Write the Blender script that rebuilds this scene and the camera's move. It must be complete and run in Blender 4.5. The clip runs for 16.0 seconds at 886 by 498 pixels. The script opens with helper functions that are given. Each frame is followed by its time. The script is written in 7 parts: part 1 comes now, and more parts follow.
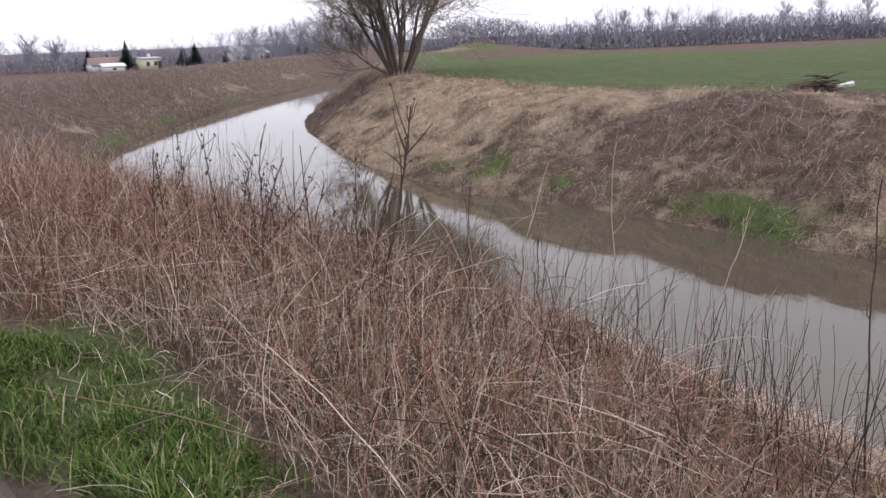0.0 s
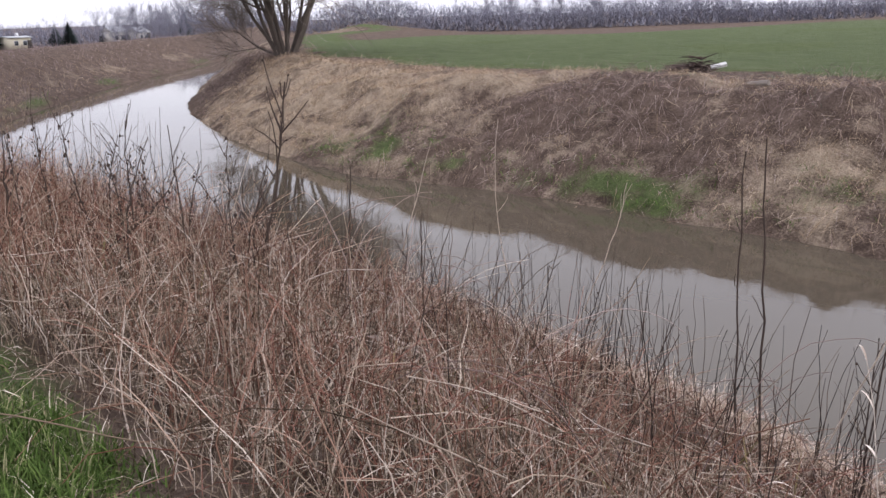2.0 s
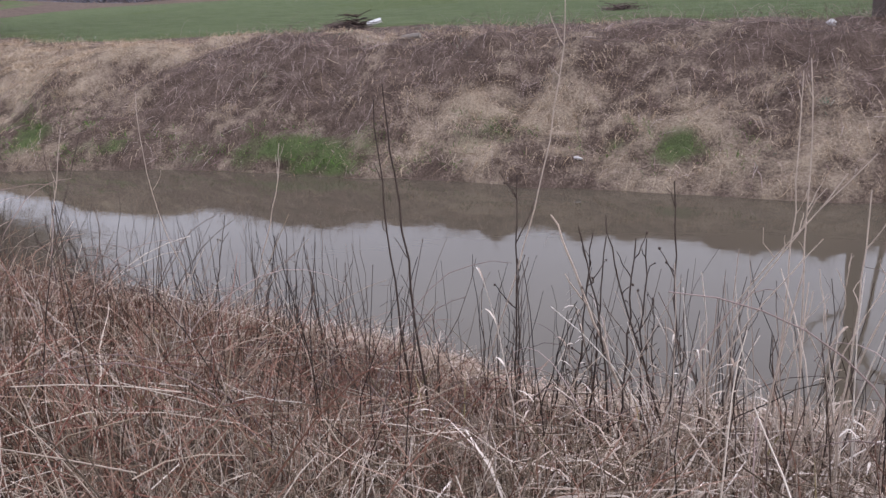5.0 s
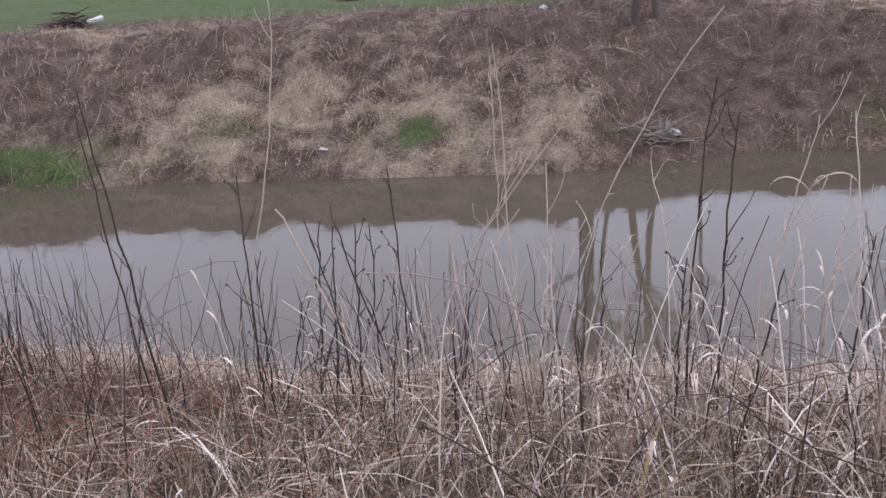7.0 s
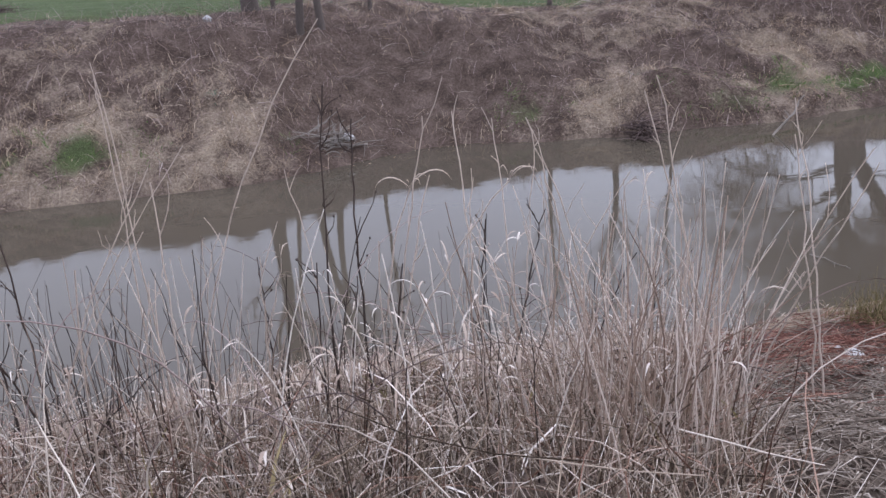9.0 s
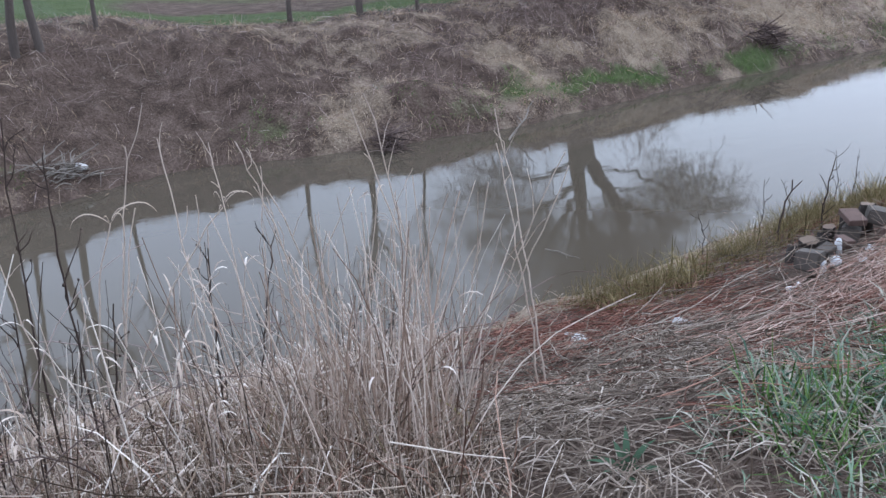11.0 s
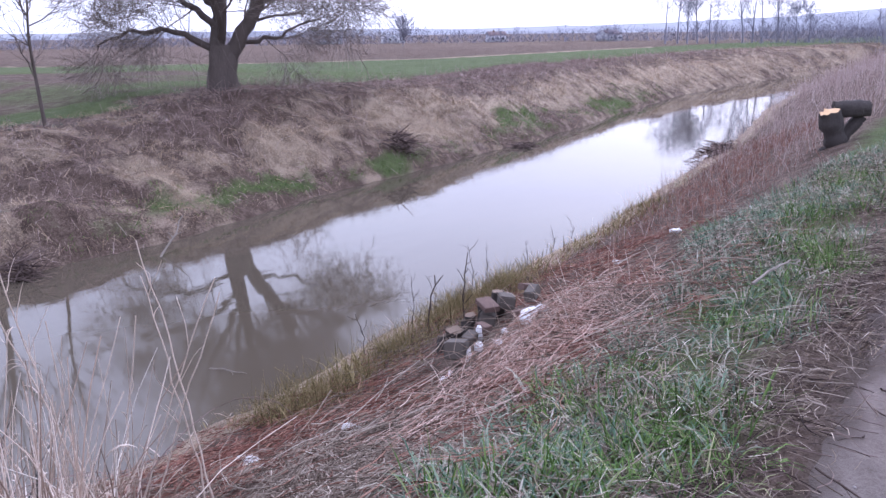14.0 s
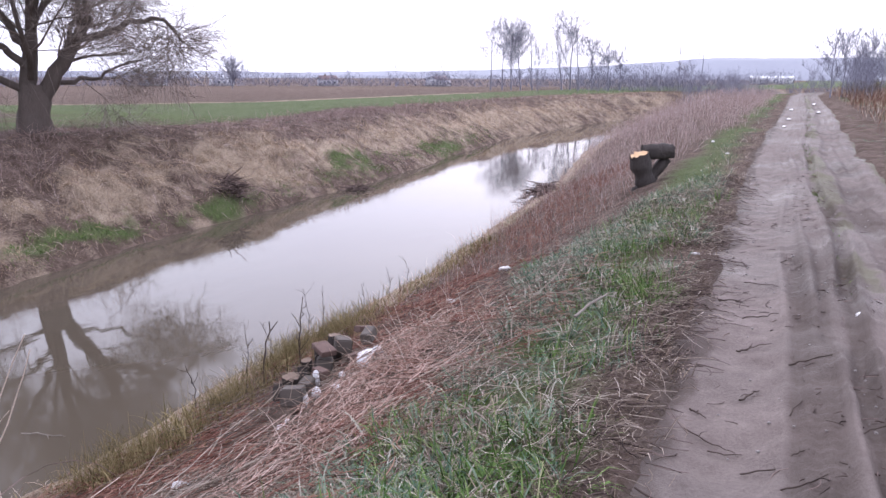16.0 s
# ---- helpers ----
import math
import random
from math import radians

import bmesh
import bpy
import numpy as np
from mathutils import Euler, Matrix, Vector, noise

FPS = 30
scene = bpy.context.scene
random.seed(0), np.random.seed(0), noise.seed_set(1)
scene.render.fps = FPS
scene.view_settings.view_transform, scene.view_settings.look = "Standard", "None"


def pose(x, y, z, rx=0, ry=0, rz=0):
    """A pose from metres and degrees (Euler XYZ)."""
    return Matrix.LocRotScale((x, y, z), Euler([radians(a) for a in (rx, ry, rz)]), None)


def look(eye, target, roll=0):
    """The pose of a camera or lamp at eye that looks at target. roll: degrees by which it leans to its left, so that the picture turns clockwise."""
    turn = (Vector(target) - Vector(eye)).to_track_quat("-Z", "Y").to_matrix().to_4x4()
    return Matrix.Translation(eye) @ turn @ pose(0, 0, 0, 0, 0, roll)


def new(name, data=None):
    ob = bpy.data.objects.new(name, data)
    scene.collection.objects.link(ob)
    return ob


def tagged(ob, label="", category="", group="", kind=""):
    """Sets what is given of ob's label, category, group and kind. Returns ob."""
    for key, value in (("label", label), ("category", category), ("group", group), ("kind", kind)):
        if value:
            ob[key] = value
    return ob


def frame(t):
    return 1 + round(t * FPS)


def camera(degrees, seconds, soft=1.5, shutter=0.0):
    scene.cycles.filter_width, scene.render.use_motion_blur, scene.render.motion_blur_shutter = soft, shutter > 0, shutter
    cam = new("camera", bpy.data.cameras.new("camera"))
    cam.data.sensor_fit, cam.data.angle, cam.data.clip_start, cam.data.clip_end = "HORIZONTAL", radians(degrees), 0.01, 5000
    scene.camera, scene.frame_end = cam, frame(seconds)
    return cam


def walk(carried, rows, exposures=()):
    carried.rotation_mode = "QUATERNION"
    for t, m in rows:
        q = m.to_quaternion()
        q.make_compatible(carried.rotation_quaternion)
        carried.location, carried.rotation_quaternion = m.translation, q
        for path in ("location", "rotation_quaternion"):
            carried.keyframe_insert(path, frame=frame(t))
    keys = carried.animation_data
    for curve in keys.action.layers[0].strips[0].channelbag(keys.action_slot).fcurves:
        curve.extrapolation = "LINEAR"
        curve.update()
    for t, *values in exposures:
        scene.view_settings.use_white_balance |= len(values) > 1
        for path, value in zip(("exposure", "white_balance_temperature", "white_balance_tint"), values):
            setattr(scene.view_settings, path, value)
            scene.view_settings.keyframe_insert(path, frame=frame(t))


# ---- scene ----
# camera and its walk: eye, heading (degrees right of +y), tilt, roll
cam = camera(56.78, 16.0, soft=1.5)
ROWS = [
    (0.0, -0.539, -0.108, 3.919, -56.038, -14.471, -2.074),
    (0.5, -0.545, -0.066, 3.918, -54.059, -14.656, -1.876),
    (1.0, -0.561, -0.034, 3.909, -52.773, -15.324, -1.801),
    (1.5, -0.565, 0.002, 3.893, -51.256, -15.492, -1.625),
    (2.0, -0.558, 0.044, 3.867, -48.557, -15.911, -1.557),
    (2.5, -0.541, 0.110, 3.852, -45.762, -15.966, -1.767),
    (3.0, -0.509, 0.187, 3.831, -42.056, -16.763, -1.609),
    (3.5, -0.463, 0.293, 3.800, -37.451, -17.746, -1.792),
    (3.7, -0.480, 0.335, 3.769, -36.024, -17.811, -2.104),
    (5.8, -0.259, 0.265, 3.820, -21.157, -20.004, -4.572),
    (6.0, -0.241, 0.260, 3.822, -19.483, -20.078, -4.634),
    (6.5, -0.183, 0.271, 3.817, -14.737, -20.709, -4.225),
    (7.0, -0.115, 0.297, 3.807, -10.211, -20.952, -4.255),
    (7.5, -0.022, 0.297, 3.810, -4.037, -21.206, -3.893),
    (8.0, 0.081, 0.300, 3.812, 0.473, -21.361, -4.071),
    (8.5, 0.194, 0.303, 3.812, 6.600, -21.311, -3.455),
    (9.0, 0.282, 0.280, 3.805, 11.113, -21.691, -3.157),
    (9.5, 0.348, 0.252, 3.809, 15.063, -21.633, -2.525),
    (10.0, 0.454, 0.234, 3.798, 19.363, -21.506, -2.318),
    (10.2, 0.498, 0.234, 3.798, 20.894, -21.627, -2.475),
    (12.3, 0.533, 0.194, 3.895, 39.957, -19.539, -1.107),
    (12.5, 0.531, 0.199, 3.903, 41.438, -19.172, -1.047),
    (13.0, 0.534, 0.202, 3.906, 45.555, -17.918, -1.101),
    (13.5, 0.539, 0.193, 3.919, 49.276, -17.004, -0.600),
    (14.0, 0.553, 0.166, 3.927, 52.526, -14.945, -0.714),
    (14.5, 0.547, 0.158, 3.934, 55.486, -13.752, -0.459),
    (15.0, 0.560, 0.145, 3.934, 58.711, -12.951, -0.076),
    (15.5, 0.549, 0.141, 3.937, 61.599, -12.354, 0.028),
    (16.0, 0.542, 0.123, 3.937, 64.175, -12.045, 0.250),
]


def row_pose(x, y, z, yaw, tilt, roll):
    a, b = radians(yaw), radians(tilt)
    way = Vector((math.sin(a) * math.cos(b), math.cos(a) * math.cos(b), math.sin(b)))
    return look((x, y, z), Vector((x, y, z)) + way, roll)


EXPOSURES = [(0.0, 0.1, 6400, 10), (3.5, 0.16, 6200, 11), (7.0, 0.21, 5850, 12), (9.0, 0.18, 5680, 10), (10.2, 0.18, 5330, -1), (12.4, 0.35, 5320, 15), (14.0, 0.44, 5370, 20), (16.0, 0.43, 5900, 17)]
walk(cam, [(r[0], row_pose(*r[1:])) for r in ROWS], EXPOSURES)

# ---- overcast sky and a wide, weak sun behind the cloud ----
SUN_ELEV, SUN_AZ = 32.0, 75.0
world = bpy.data.worlds.new("overcast_sky")
scene.world = world
world.use_nodes = True
wn, wl = world.node_tree.nodes, world.node_tree.links
wn.clear()
w_out = wn.new("ShaderNodeOutputWorld")
w_bg = wn.new("ShaderNodeBackground")
w_sky = wn.new("ShaderNodeTexSky")
w_sky.sky_type, w_sky.sun_disc = "NISHITA", False
w_sky.sun_elevation, w_sky.sun_rotation = radians(SUN_ELEV), radians(SUN_AZ)
w_sky.air_density, w_sky.dust_density = 1.0, 4.0
w_mix = wn.new("ShaderNodeMix")
w_mix.data_type, w_mix.inputs[0].default_value = "RGBA", 0.9
w_tc = wn.new("ShaderNodeTexCoord")
w_map = wn.new("ShaderNodeMapping")
w_map.inputs["Scale"].default_value = (1.0, 1.0, 3.0)
w_noise = wn.new("ShaderNodeTexNoise")
w_noise.inputs["Scale"].default_value, w_noise.inputs["Detail"].default_value = 1.6, 4
w_ramp = wn.new("ShaderNodeValToRGB")
w_ramp.color_ramp.elements[0].position, w_ramp.color_ramp.elements[0].color = 0.3, (9.6, 9.4, 10.7, 1)
w_ramp.color_ramp.elements[1].position, w_ramp.color_ramp.elements[1].color = 0.7, (11.2, 11.0, 12.0, 1)
wl.new(w_tc.outputs["Generated"], w_map.inputs["Vector"])
wl.new(w_map.outputs["Vector"], w_noise.inputs["Vector"])
wl.new(w_noise.outputs["Fac"], w_ramp.inputs["Fac"])
wl.new(w_sky.outputs["Color"], w_mix.inputs[6])
wl.new(w_ramp.outputs["Color"], w_mix.inputs[7])
# thin cloud glows round the hidden sun
w_dot = wn.new("ShaderNodeVectorMath")
w_dot.operation = "DOT_PRODUCT"
w_dot.inputs[1].default_value = (math.sin(radians(SUN_AZ)) * math.cos(radians(SUN_ELEV)), math.cos(radians(SUN_AZ)) * math.cos(radians(SUN_ELEV)), math.sin(radians(SUN_ELEV)))
w_glow = wn.new("ShaderNodeMapRange")
w_glow.inputs["From Min"].default_value, w_glow.inputs["From Max"].default_value = -0.2, 1.0
w_glow.inputs["To Min"].default_value, w_glow.inputs["To Max"].default_value = 1.42, 1.75
w_scale = wn.new("ShaderNodeVectorMath")
w_scale.operation = "SCALE"
wl.new(w_tc.outputs["Generated"], w_dot.inputs[0])
wl.new(w_dot.outputs["Value"], w_glow.inputs["Value"])
wl.new(w_mix.outputs[2], w_scale.inputs[0])
wl.new(w_glow.outputs["Result"], w_scale.inputs["Scale"])
# an overcast sky is brightest overhead
w_sep = wn.new("ShaderNodeSeparateXYZ")
w_lift = wn.new("ShaderNodeMapRange")
w_lift.inputs["From Min"].default_value, w_lift.inputs["From Max"].default_value = 0.0, 1.0
w_lift.inputs["To Min"].default_value, w_lift.inputs["To Max"].default_value = 0.78, 1.12
w_over = wn.new("ShaderNodeVectorMath")
w_over.operation = "SCALE"
wl.new(w_tc.outputs["Generated"], w_sep.inputs["Vector"])
wl.new(w_sep.outputs["Z"], w_lift.inputs["Value"])
wl.new(w_scale.outputs["Vector"], w_over.inputs[0])
wl.new(w_lift.outputs["Result"], w_over.inputs["Scale"])
wl.new(w_over.outputs["Vector"], w_bg.inputs["Color"])
w_bg.inputs["Strength"].default_value = 0.1
wl.new(w_bg.outputs["Background"], w_out.inputs["Surface"])

sun_data = bpy.data.lights.new("sun", "SUN")
sun_data.energy, sun_data.angle, sun_data.color = 0.8, radians(25), (1.0, 0.97, 0.93)
sun = new("sun", sun_data)
sun.matrix_world = look((0, 0, 40), Vector((0, 0, 40)) - Vector((math.sin(radians(SUN_AZ)) * math.cos(radians(SUN_ELEV)), math.cos(radians(SUN_AZ)) * math.cos(radians(SUN_ELEV)), math.sin(radians(SUN_ELEV)))))


# ---- materials ----
class Nodes:
    """Short way to write a node material."""

    def __init__(self, name):
        self.mat = bpy.data.materials.new(name)
        self.mat.use_nodes = True
        self.tree = self.mat.node_tree
        self.tree.nodes.clear()
        self.out = self.tree.nodes.new("ShaderNodeOutputMaterial")
        self.bsdf = self.tree.nodes.new("ShaderNodeBsdfPrincipled")
        self.link(self.bsdf.outputs[0], self.out.inputs["Surface"])

    def link(self, a, b):
        self.tree.links.new(a, b)

    def add(self, kind):
        return self.tree.nodes.new(kind)

    def coords(self, scale=(1, 1, 1)):
        g = self.add("ShaderNodeNewGeometry")
        m = self.add("ShaderNodeMapping")
        m.inputs["Scale"].default_value = scale
        self.link(g.outputs["Position"], m.inputs["Vector"])
        return m.outputs["Vector"]

    def noise(self, scale, detail=5, rough=0.6, vec=None):
        n = self.add("ShaderNodeTexNoise")
        n.inputs["Scale"].default_value, n.inputs["Detail"].default_value, n.inputs["Roughness"].default_value = scale, detail, rough
        self.link(vec if vec is not None else self.coords(), n.inputs["Vector"])
        return n.outputs["Fac"]

    def ramp(self, fac, stops):
        r = self.add("ShaderNodeValToRGB")
        e = r.color_ramp.elements
        while len(e) < len(stops):
            e.new(0.5)
        for k, (p, c) in enumerate(stops):
            e[k].position, e[k].color = p, (*c, 1) if len(c) == 3 else c
        self.link(fac, r.inputs["Fac"])
        return r.outputs["Color"]

    def mix(self, fac, a, b, blend="MIX"):
        m = self.add("ShaderNodeMix")
        m.data_type, m.blend_type = "RGBA", blend
        for sock, v in ((m.inputs[0], fac), (m.inputs[6], a), (m.inputs[7], b)):
            if isinstance(v, (int, float)):
                sock.default_value = v
            elif isinstance(v, tuple):
                sock.default_value = (*v, 1)
            else:
                self.link(v, sock)
        return m.outputs[2]

    def maths(self, op, a, b=0.0):
        m = self.add("ShaderNodeMath")
        m.operation = op
        for sock, v in ((m.inputs[0], a), (m.inputs[1], b)):
            if isinstance(v, (int, float)):
                sock.default_value = v
            else:
                self.link(v, sock)
        return m.outputs[0]

    def bump(self, fac, strength=0.4, distance=0.02):
        b = self.add("ShaderNodeBump")
        b.inputs["Strength"].default_value, b.inputs["Distance"].default_value = strength, distance
        self.link(fac, b.inputs["Height"])
        self.link(b.outputs["Normal"], self.bsdf.inputs["Normal"])

    def done(self, color, rough=0.9, spec=0.25):
        if isinstance(color, tuple):
            self.bsdf.inputs["Base Color"].default_value = (*color, 1)
        else:
            self.link(color, self.bsdf.inputs["Base Color"])
        self.bsdf.inputs["Roughness"].default_value = rough
        self.bsdf.inputs["Specular IOR Level"].default_value = spec
        return self.mat


def plant_material(name, stops, patch=0.35, rough=0.85):
    """Stems and blades: each one its own tone, with slow drifts over the ground and a fine grain."""
    if stops[-1][1][0] > stops[-1][1][1]:
        stops = [(p, (c[0] * 0.98, c[1], c[2] * 1.05)) for p, c in stops]
    n = Nodes(name)
    g = n.add("ShaderNodeNewGeometry")
    col = n.ramp(g.outputs["Random Per Island"], stops)
    drift = n.noise(0.9, 3)
    col = n.mix(n.maths("MULTIPLY", drift, patch), col, n.mix(0.5, col, stops[0][1]))
    grain = n.noise(45, 2)
    col = n.mix(n.maths("MULTIPLY", grain, 0.3), col, tuple(0.6 * v for v in stops[0][1]))
    return n.done(col, rough, 0.08)


def surface(name, dark, light, scale=3.0, fine=40.0, rough=0.85, bump=0.3, spec=0.25, stretch=(1, 1, 1), dist=0.02):
    """A plain natural surface with variation at two scales."""
    n = Nodes(name)
    v = n.coords(stretch)
    a, b = n.noise(scale, 5, 0.6, v), n.noise(fine, 4, 0.6, v)
    col = n.mix(n.maths("ADD", n.maths("MULTIPLY", a, 0.65), n.maths("MULTIPLY", b, 0.35)), dark, light)
    n.bump(n.maths("ADD", a, b), bump, dist)
    return n.done(col, rough, spec)


MAT = {
    "red_stalk": plant_material("red_brown_dead_stalk", [(0.0, (0.045, 0.023, 0.016)), (0.35, (0.18, 0.09, 0.058)), (0.65, (0.36, 0.205, 0.14)), (0.88, (0.55, 0.39, 0.285)), (1.0, (0.8, 0.66, 0.53))]),
    "beige_stalk": plant_material("beige_dead_stalk", [(0.0, (0.06, 0.042, 0.028)), (0.4, (0.24, 0.175, 0.118)), (0.75, (0.48, 0.375, 0.275)), (1.0, (0.86, 0.74, 0.61))]),
    "pale_straw": plant_material("pale_straw", [(0.0, (0.2, 0.135, 0.095)), (0.45, (0.46, 0.335, 0.245)), (1.0, (0.8, 0.67, 0.55))]),
    "white_reed": plant_material("bleached_reed", [(0.0, (0.28, 0.205, 0.15)), (0.6, (0.52, 0.42, 0.33)), (1.0, (0.84, 0.75, 0.64))]),
    "dark_stem": plant_material("dark_stem", [(0.0, (0.03, 0.022, 0.018)), (0.6, (0.07, 0.05, 0.04)), (1.0, (0.14, 0.09, 0.065))]),
    "green_blade": plant_material("spring_grass", [(0.0, (0.034, 0.055, 0.012)), (0.5, (0.078, 0.122, 0.028)), (0.85, (0.14, 0.19, 0.05)), (1.0, (0.36, 0.31, 0.18))]),
    "grey_blade": plant_material("grey_green_grass", [(0.0, (0.06, 0.1, 0.065)), (0.4, (0.14, 0.2, 0.13)), (0.65, (0.24, 0.3, 0.195)), (0.8, (0.40, 0.36, 0.27)), (1.0, (0.52, 0.47, 0.38))]),
    "olive": plant_material("olive_weed", [(0.0, (0.085, 0.07, 0.028)), (0.5, (0.21, 0.165, 0.07)), (1.0, (0.38, 0.29, 0.15))]),
    "dark_brush": plant_material("dark_bramble", [(0.0, (0.04, 0.028, 0.024)), (0.5, (0.11, 0.078, 0.066)), (1.0, (0.25, 0.185, 0.155))]),
    "mauve_weed": plant_material("mauve_dry_weed", [(0.0, (0.20, 0.13, 0.11)), (0.5, (0.38, 0.27, 0.225)), (1.0, (0.60, 0.49, 0.42))]),
    "pink_weed": plant_material("pale_pink_weed", [(0.0, (0.28, 0.19, 0.16)), (0.5, (0.48, 0.36, 0.31)), (1.0, (0.66, 0.55, 0.49))]),
    "upstream_brush": plant_material("upstream_brush_twig", [(0.0, (0.16, 0.118, 0.112)), (0.5, (0.3, 0.222, 0.208)), (1.0, (0.47, 0.36, 0.335))]),
    "bank_bramble": plant_material("bank_bramble_cane", [(0.0, (0.09, 0.064, 0.055)), (0.5, (0.235, 0.168, 0.142)), (1.0, (0.47, 0.365, 0.31))]),
    "bank_green": plant_material("bank_spring_grass", [(0.0, (0.05, 0.09, 0.018)), (0.5, (0.10, 0.17, 0.035)), (0.85, (0.17, 0.25, 0.06)), (1.0, (0.36, 0.34, 0.18))]),
    "crest_weed": plant_material("crest_dead_weed", [(0.0, (0.14, 0.08, 0.072)), (0.5, (0.27, 0.165, 0.15)), (1.0, (0.46, 0.33, 0.3))]),
    "rust": plant_material("rusty_litter", [(0.0, (0.09, 0.038, 0.028)), (0.5, (0.265, 0.115, 0.082)), (1.0, (0.49, 0.285, 0.2))]),
    "matted": plant_material("matted_dead_stalk", [(0.0, (0.085, 0.064, 0.047)), (0.5, (0.22, 0.168, 0.125)), (0.85, (0.38, 0.305, 0.235)), (1.0, (0.62, 0.53, 0.43))]),
    "hay": plant_material("pinkish_hay", [(0.0, (0.26, 0.15, 0.11)), (0.5, (0.52, 0.335, 0.255)), (1.0, (0.74, 0.58, 0.47))]),
    "tan_tuft": plant_material("tan_bank_grass", [(0.0, (0.24, 0.165, 0.1)), (0.5, (0.48, 0.35, 0.225)), (1.0, (0.7, 0.56, 0.4))]),
    "bark": surface("willow_bark", (0.04, 0.033, 0.03), (0.17, 0.14, 0.12), 3.0, 26.0, 0.92, 0.7, 0.15, (1, 1, 0.35), 0.04),
    "twig": plant_material("bare_twig", [(0.0, (0.08, 0.062, 0.05)), (0.6, (0.16, 0.125, 0.10)), (1.0, (0.27, 0.21, 0.165))]),
    "verge_blade": plant_material("verge_spring_grass", [(0.0, (0.045, 0.08, 0.018)), (0.5, (0.105, 0.18, 0.045)), (0.88, (0.19, 0.265, 0.08)), (1.0, (0.42, 0.38, 0.22))]),
    "willow_twig": plant_material("fine_willow_twig", [(0.0, (0.14, 0.11, 0.09)), (0.6, (0.27, 0.22, 0.185)), (1.0, (0.42, 0.35, 0.30))]),
    # distance haze put into the twig colour: paler and bluer than bark
    "far_twig": plant_material("hazed_bare_twig", [(0.0, (0.19, 0.185, 0.215)), (1.0, (0.3, 0.29, 0.33))]),
    "leaf_green": plant_material("dull_green_leaf", [(0.0, (0.03, 0.05, 0.03)), (1.0, (0.09, 0.14, 0.085))]),
    # needle colour lifted towards blue for the haze over the village
    "conifer": plant_material("hazed_conifer_needles", [(0.0, (0.03, 0.042, 0.042)), (1.0, (0.06, 0.08, 0.075))]),
}


# ---- mesh helpers ----
def mesh_np(name, v, f):
    """A mesh from arrays of vertices and of quads (or triangles)."""
    me = bpy.data.meshes.new(name)
    v, f = np.asarray(v, np.float32), np.asarray(f, np.int32)
    me.vertices.add(len(v))
    me.vertices.foreach_set("co", v.ravel())
    me.loops.add(f.size)
    me.loops.foreach_set("vertex_index", f.ravel())
    me.polygons.add(len(f))
    me.polygons.foreach_set("loop_start", np.arange(len(f), dtype=np.int32) * f.shape[1])
    me.update(calc_edges=True)
    return me


def obj_np(name, v, f, mat, parent=None, label="", smooth=True):
    me = mesh_np(name, v, f)
    me.materials.append(mat)
    if smooth:
        me.polygons.foreach_set("use_smooth", np.ones(len(f), dtype=bool))
    ob = new(name, me)
    if parent is not None:
        ob.parent = parent
    if label:
        tagged(ob, label)
    return ob


def tubes(p, r, sides=3):
    """Tubes along n polylines of k points: p (n,k,3), r (n,k)."""
    n, k, _ = p.shape
    t = np.gradient(p, axis=1)
    t /= np.linalg.norm(t, axis=2, keepdims=True) + 1e-9
    ref = np.where(np.abs(t[:, :1, 2:3]) > 0.8, np.array([[[1.0, 0, 0]]]), np.array([[[0, 0, 1.0]]]))
    a = np.cross(t, np.broadcast_to(ref, t.shape))
    a /= np.linalg.norm(a, axis=2, keepdims=True) + 1e-9
    b = np.cross(t, a)
    ang = np.arange(sides) * 2 * np.pi / sides
    v = p[:, :, None, :] + r[:, :, None, None] * (np.cos(ang)[None, None, :, None] * a[:, :, None, :] + np.sin(ang)[None, None, :, None] * b[:, :, None, :])
    i = np.arange(n)[:, None, None] * (k * sides) + np.arange(k - 1)[None, :, None] * sides
    s = np.arange(sides)[None, None, :]
    s2 = (s + 1) % sides
    f = np.stack([i + s, i + s2, i + sides + s2, i + sides + s], -1).reshape(-1, 4)
    return v.reshape(-1, 3), f


def ribbons(p, w, side):
    """Flat blades along n polylines: p (n,k,3), w (n,k) half widths, side (n,3)."""
    n, k, _ = p.shape
    v = np.stack([p - w[:, :, None] * side[:, None, :], p + w[:, :, None] * side[:, None, :]], 2)
    i = np.arange(n)[:, None] * (2 * k) + np.arange(k - 1)[None, :] * 2
    f = np.stack([i, i + 1, i + 3, i + 2], -1).reshape(-1, 4)
    return v.reshape(-1, 3), f


def merge(parts):
    vs, fs, o = [], [], 0
    for v, f in parts:
        vs.append(v)
        fs.append(f + o)
        o += len(v)
    return np.concatenate(vs), np.concatenate(fs)


def arcs(base, length, azim, lean, droop, k, rng, wob=0.0):
    """Bent stems: start upright with a lean (radians) and bend over by droop more to the tip."""
    n = len(base)
    s = np.linspace(0, 1, k)[None, :]
    ang = lean[:, None] + droop[:, None] * s ** 1.5
    az = azim[:, None] + wob * rng.normal(size=(n, k)).cumsum(1) * 0.4
    step = (length / (k - 1))[:, None]
    dx, dy, dz = np.sin(ang) * np.cos(az) * step, np.sin(ang) * np.sin(az) * step, np.cos(ang) * step
    if wob:
        dx, dy, dz = (q + wob * step * rng.normal(size=(n, k)) * 0.35 for q in (dx, dy, dz))
    d = np.stack([dx, dy, dz], -1)
    d[:, 0] = 0
    return base[:, None, :] + np.cumsum(d, 1)


TABLES = {}


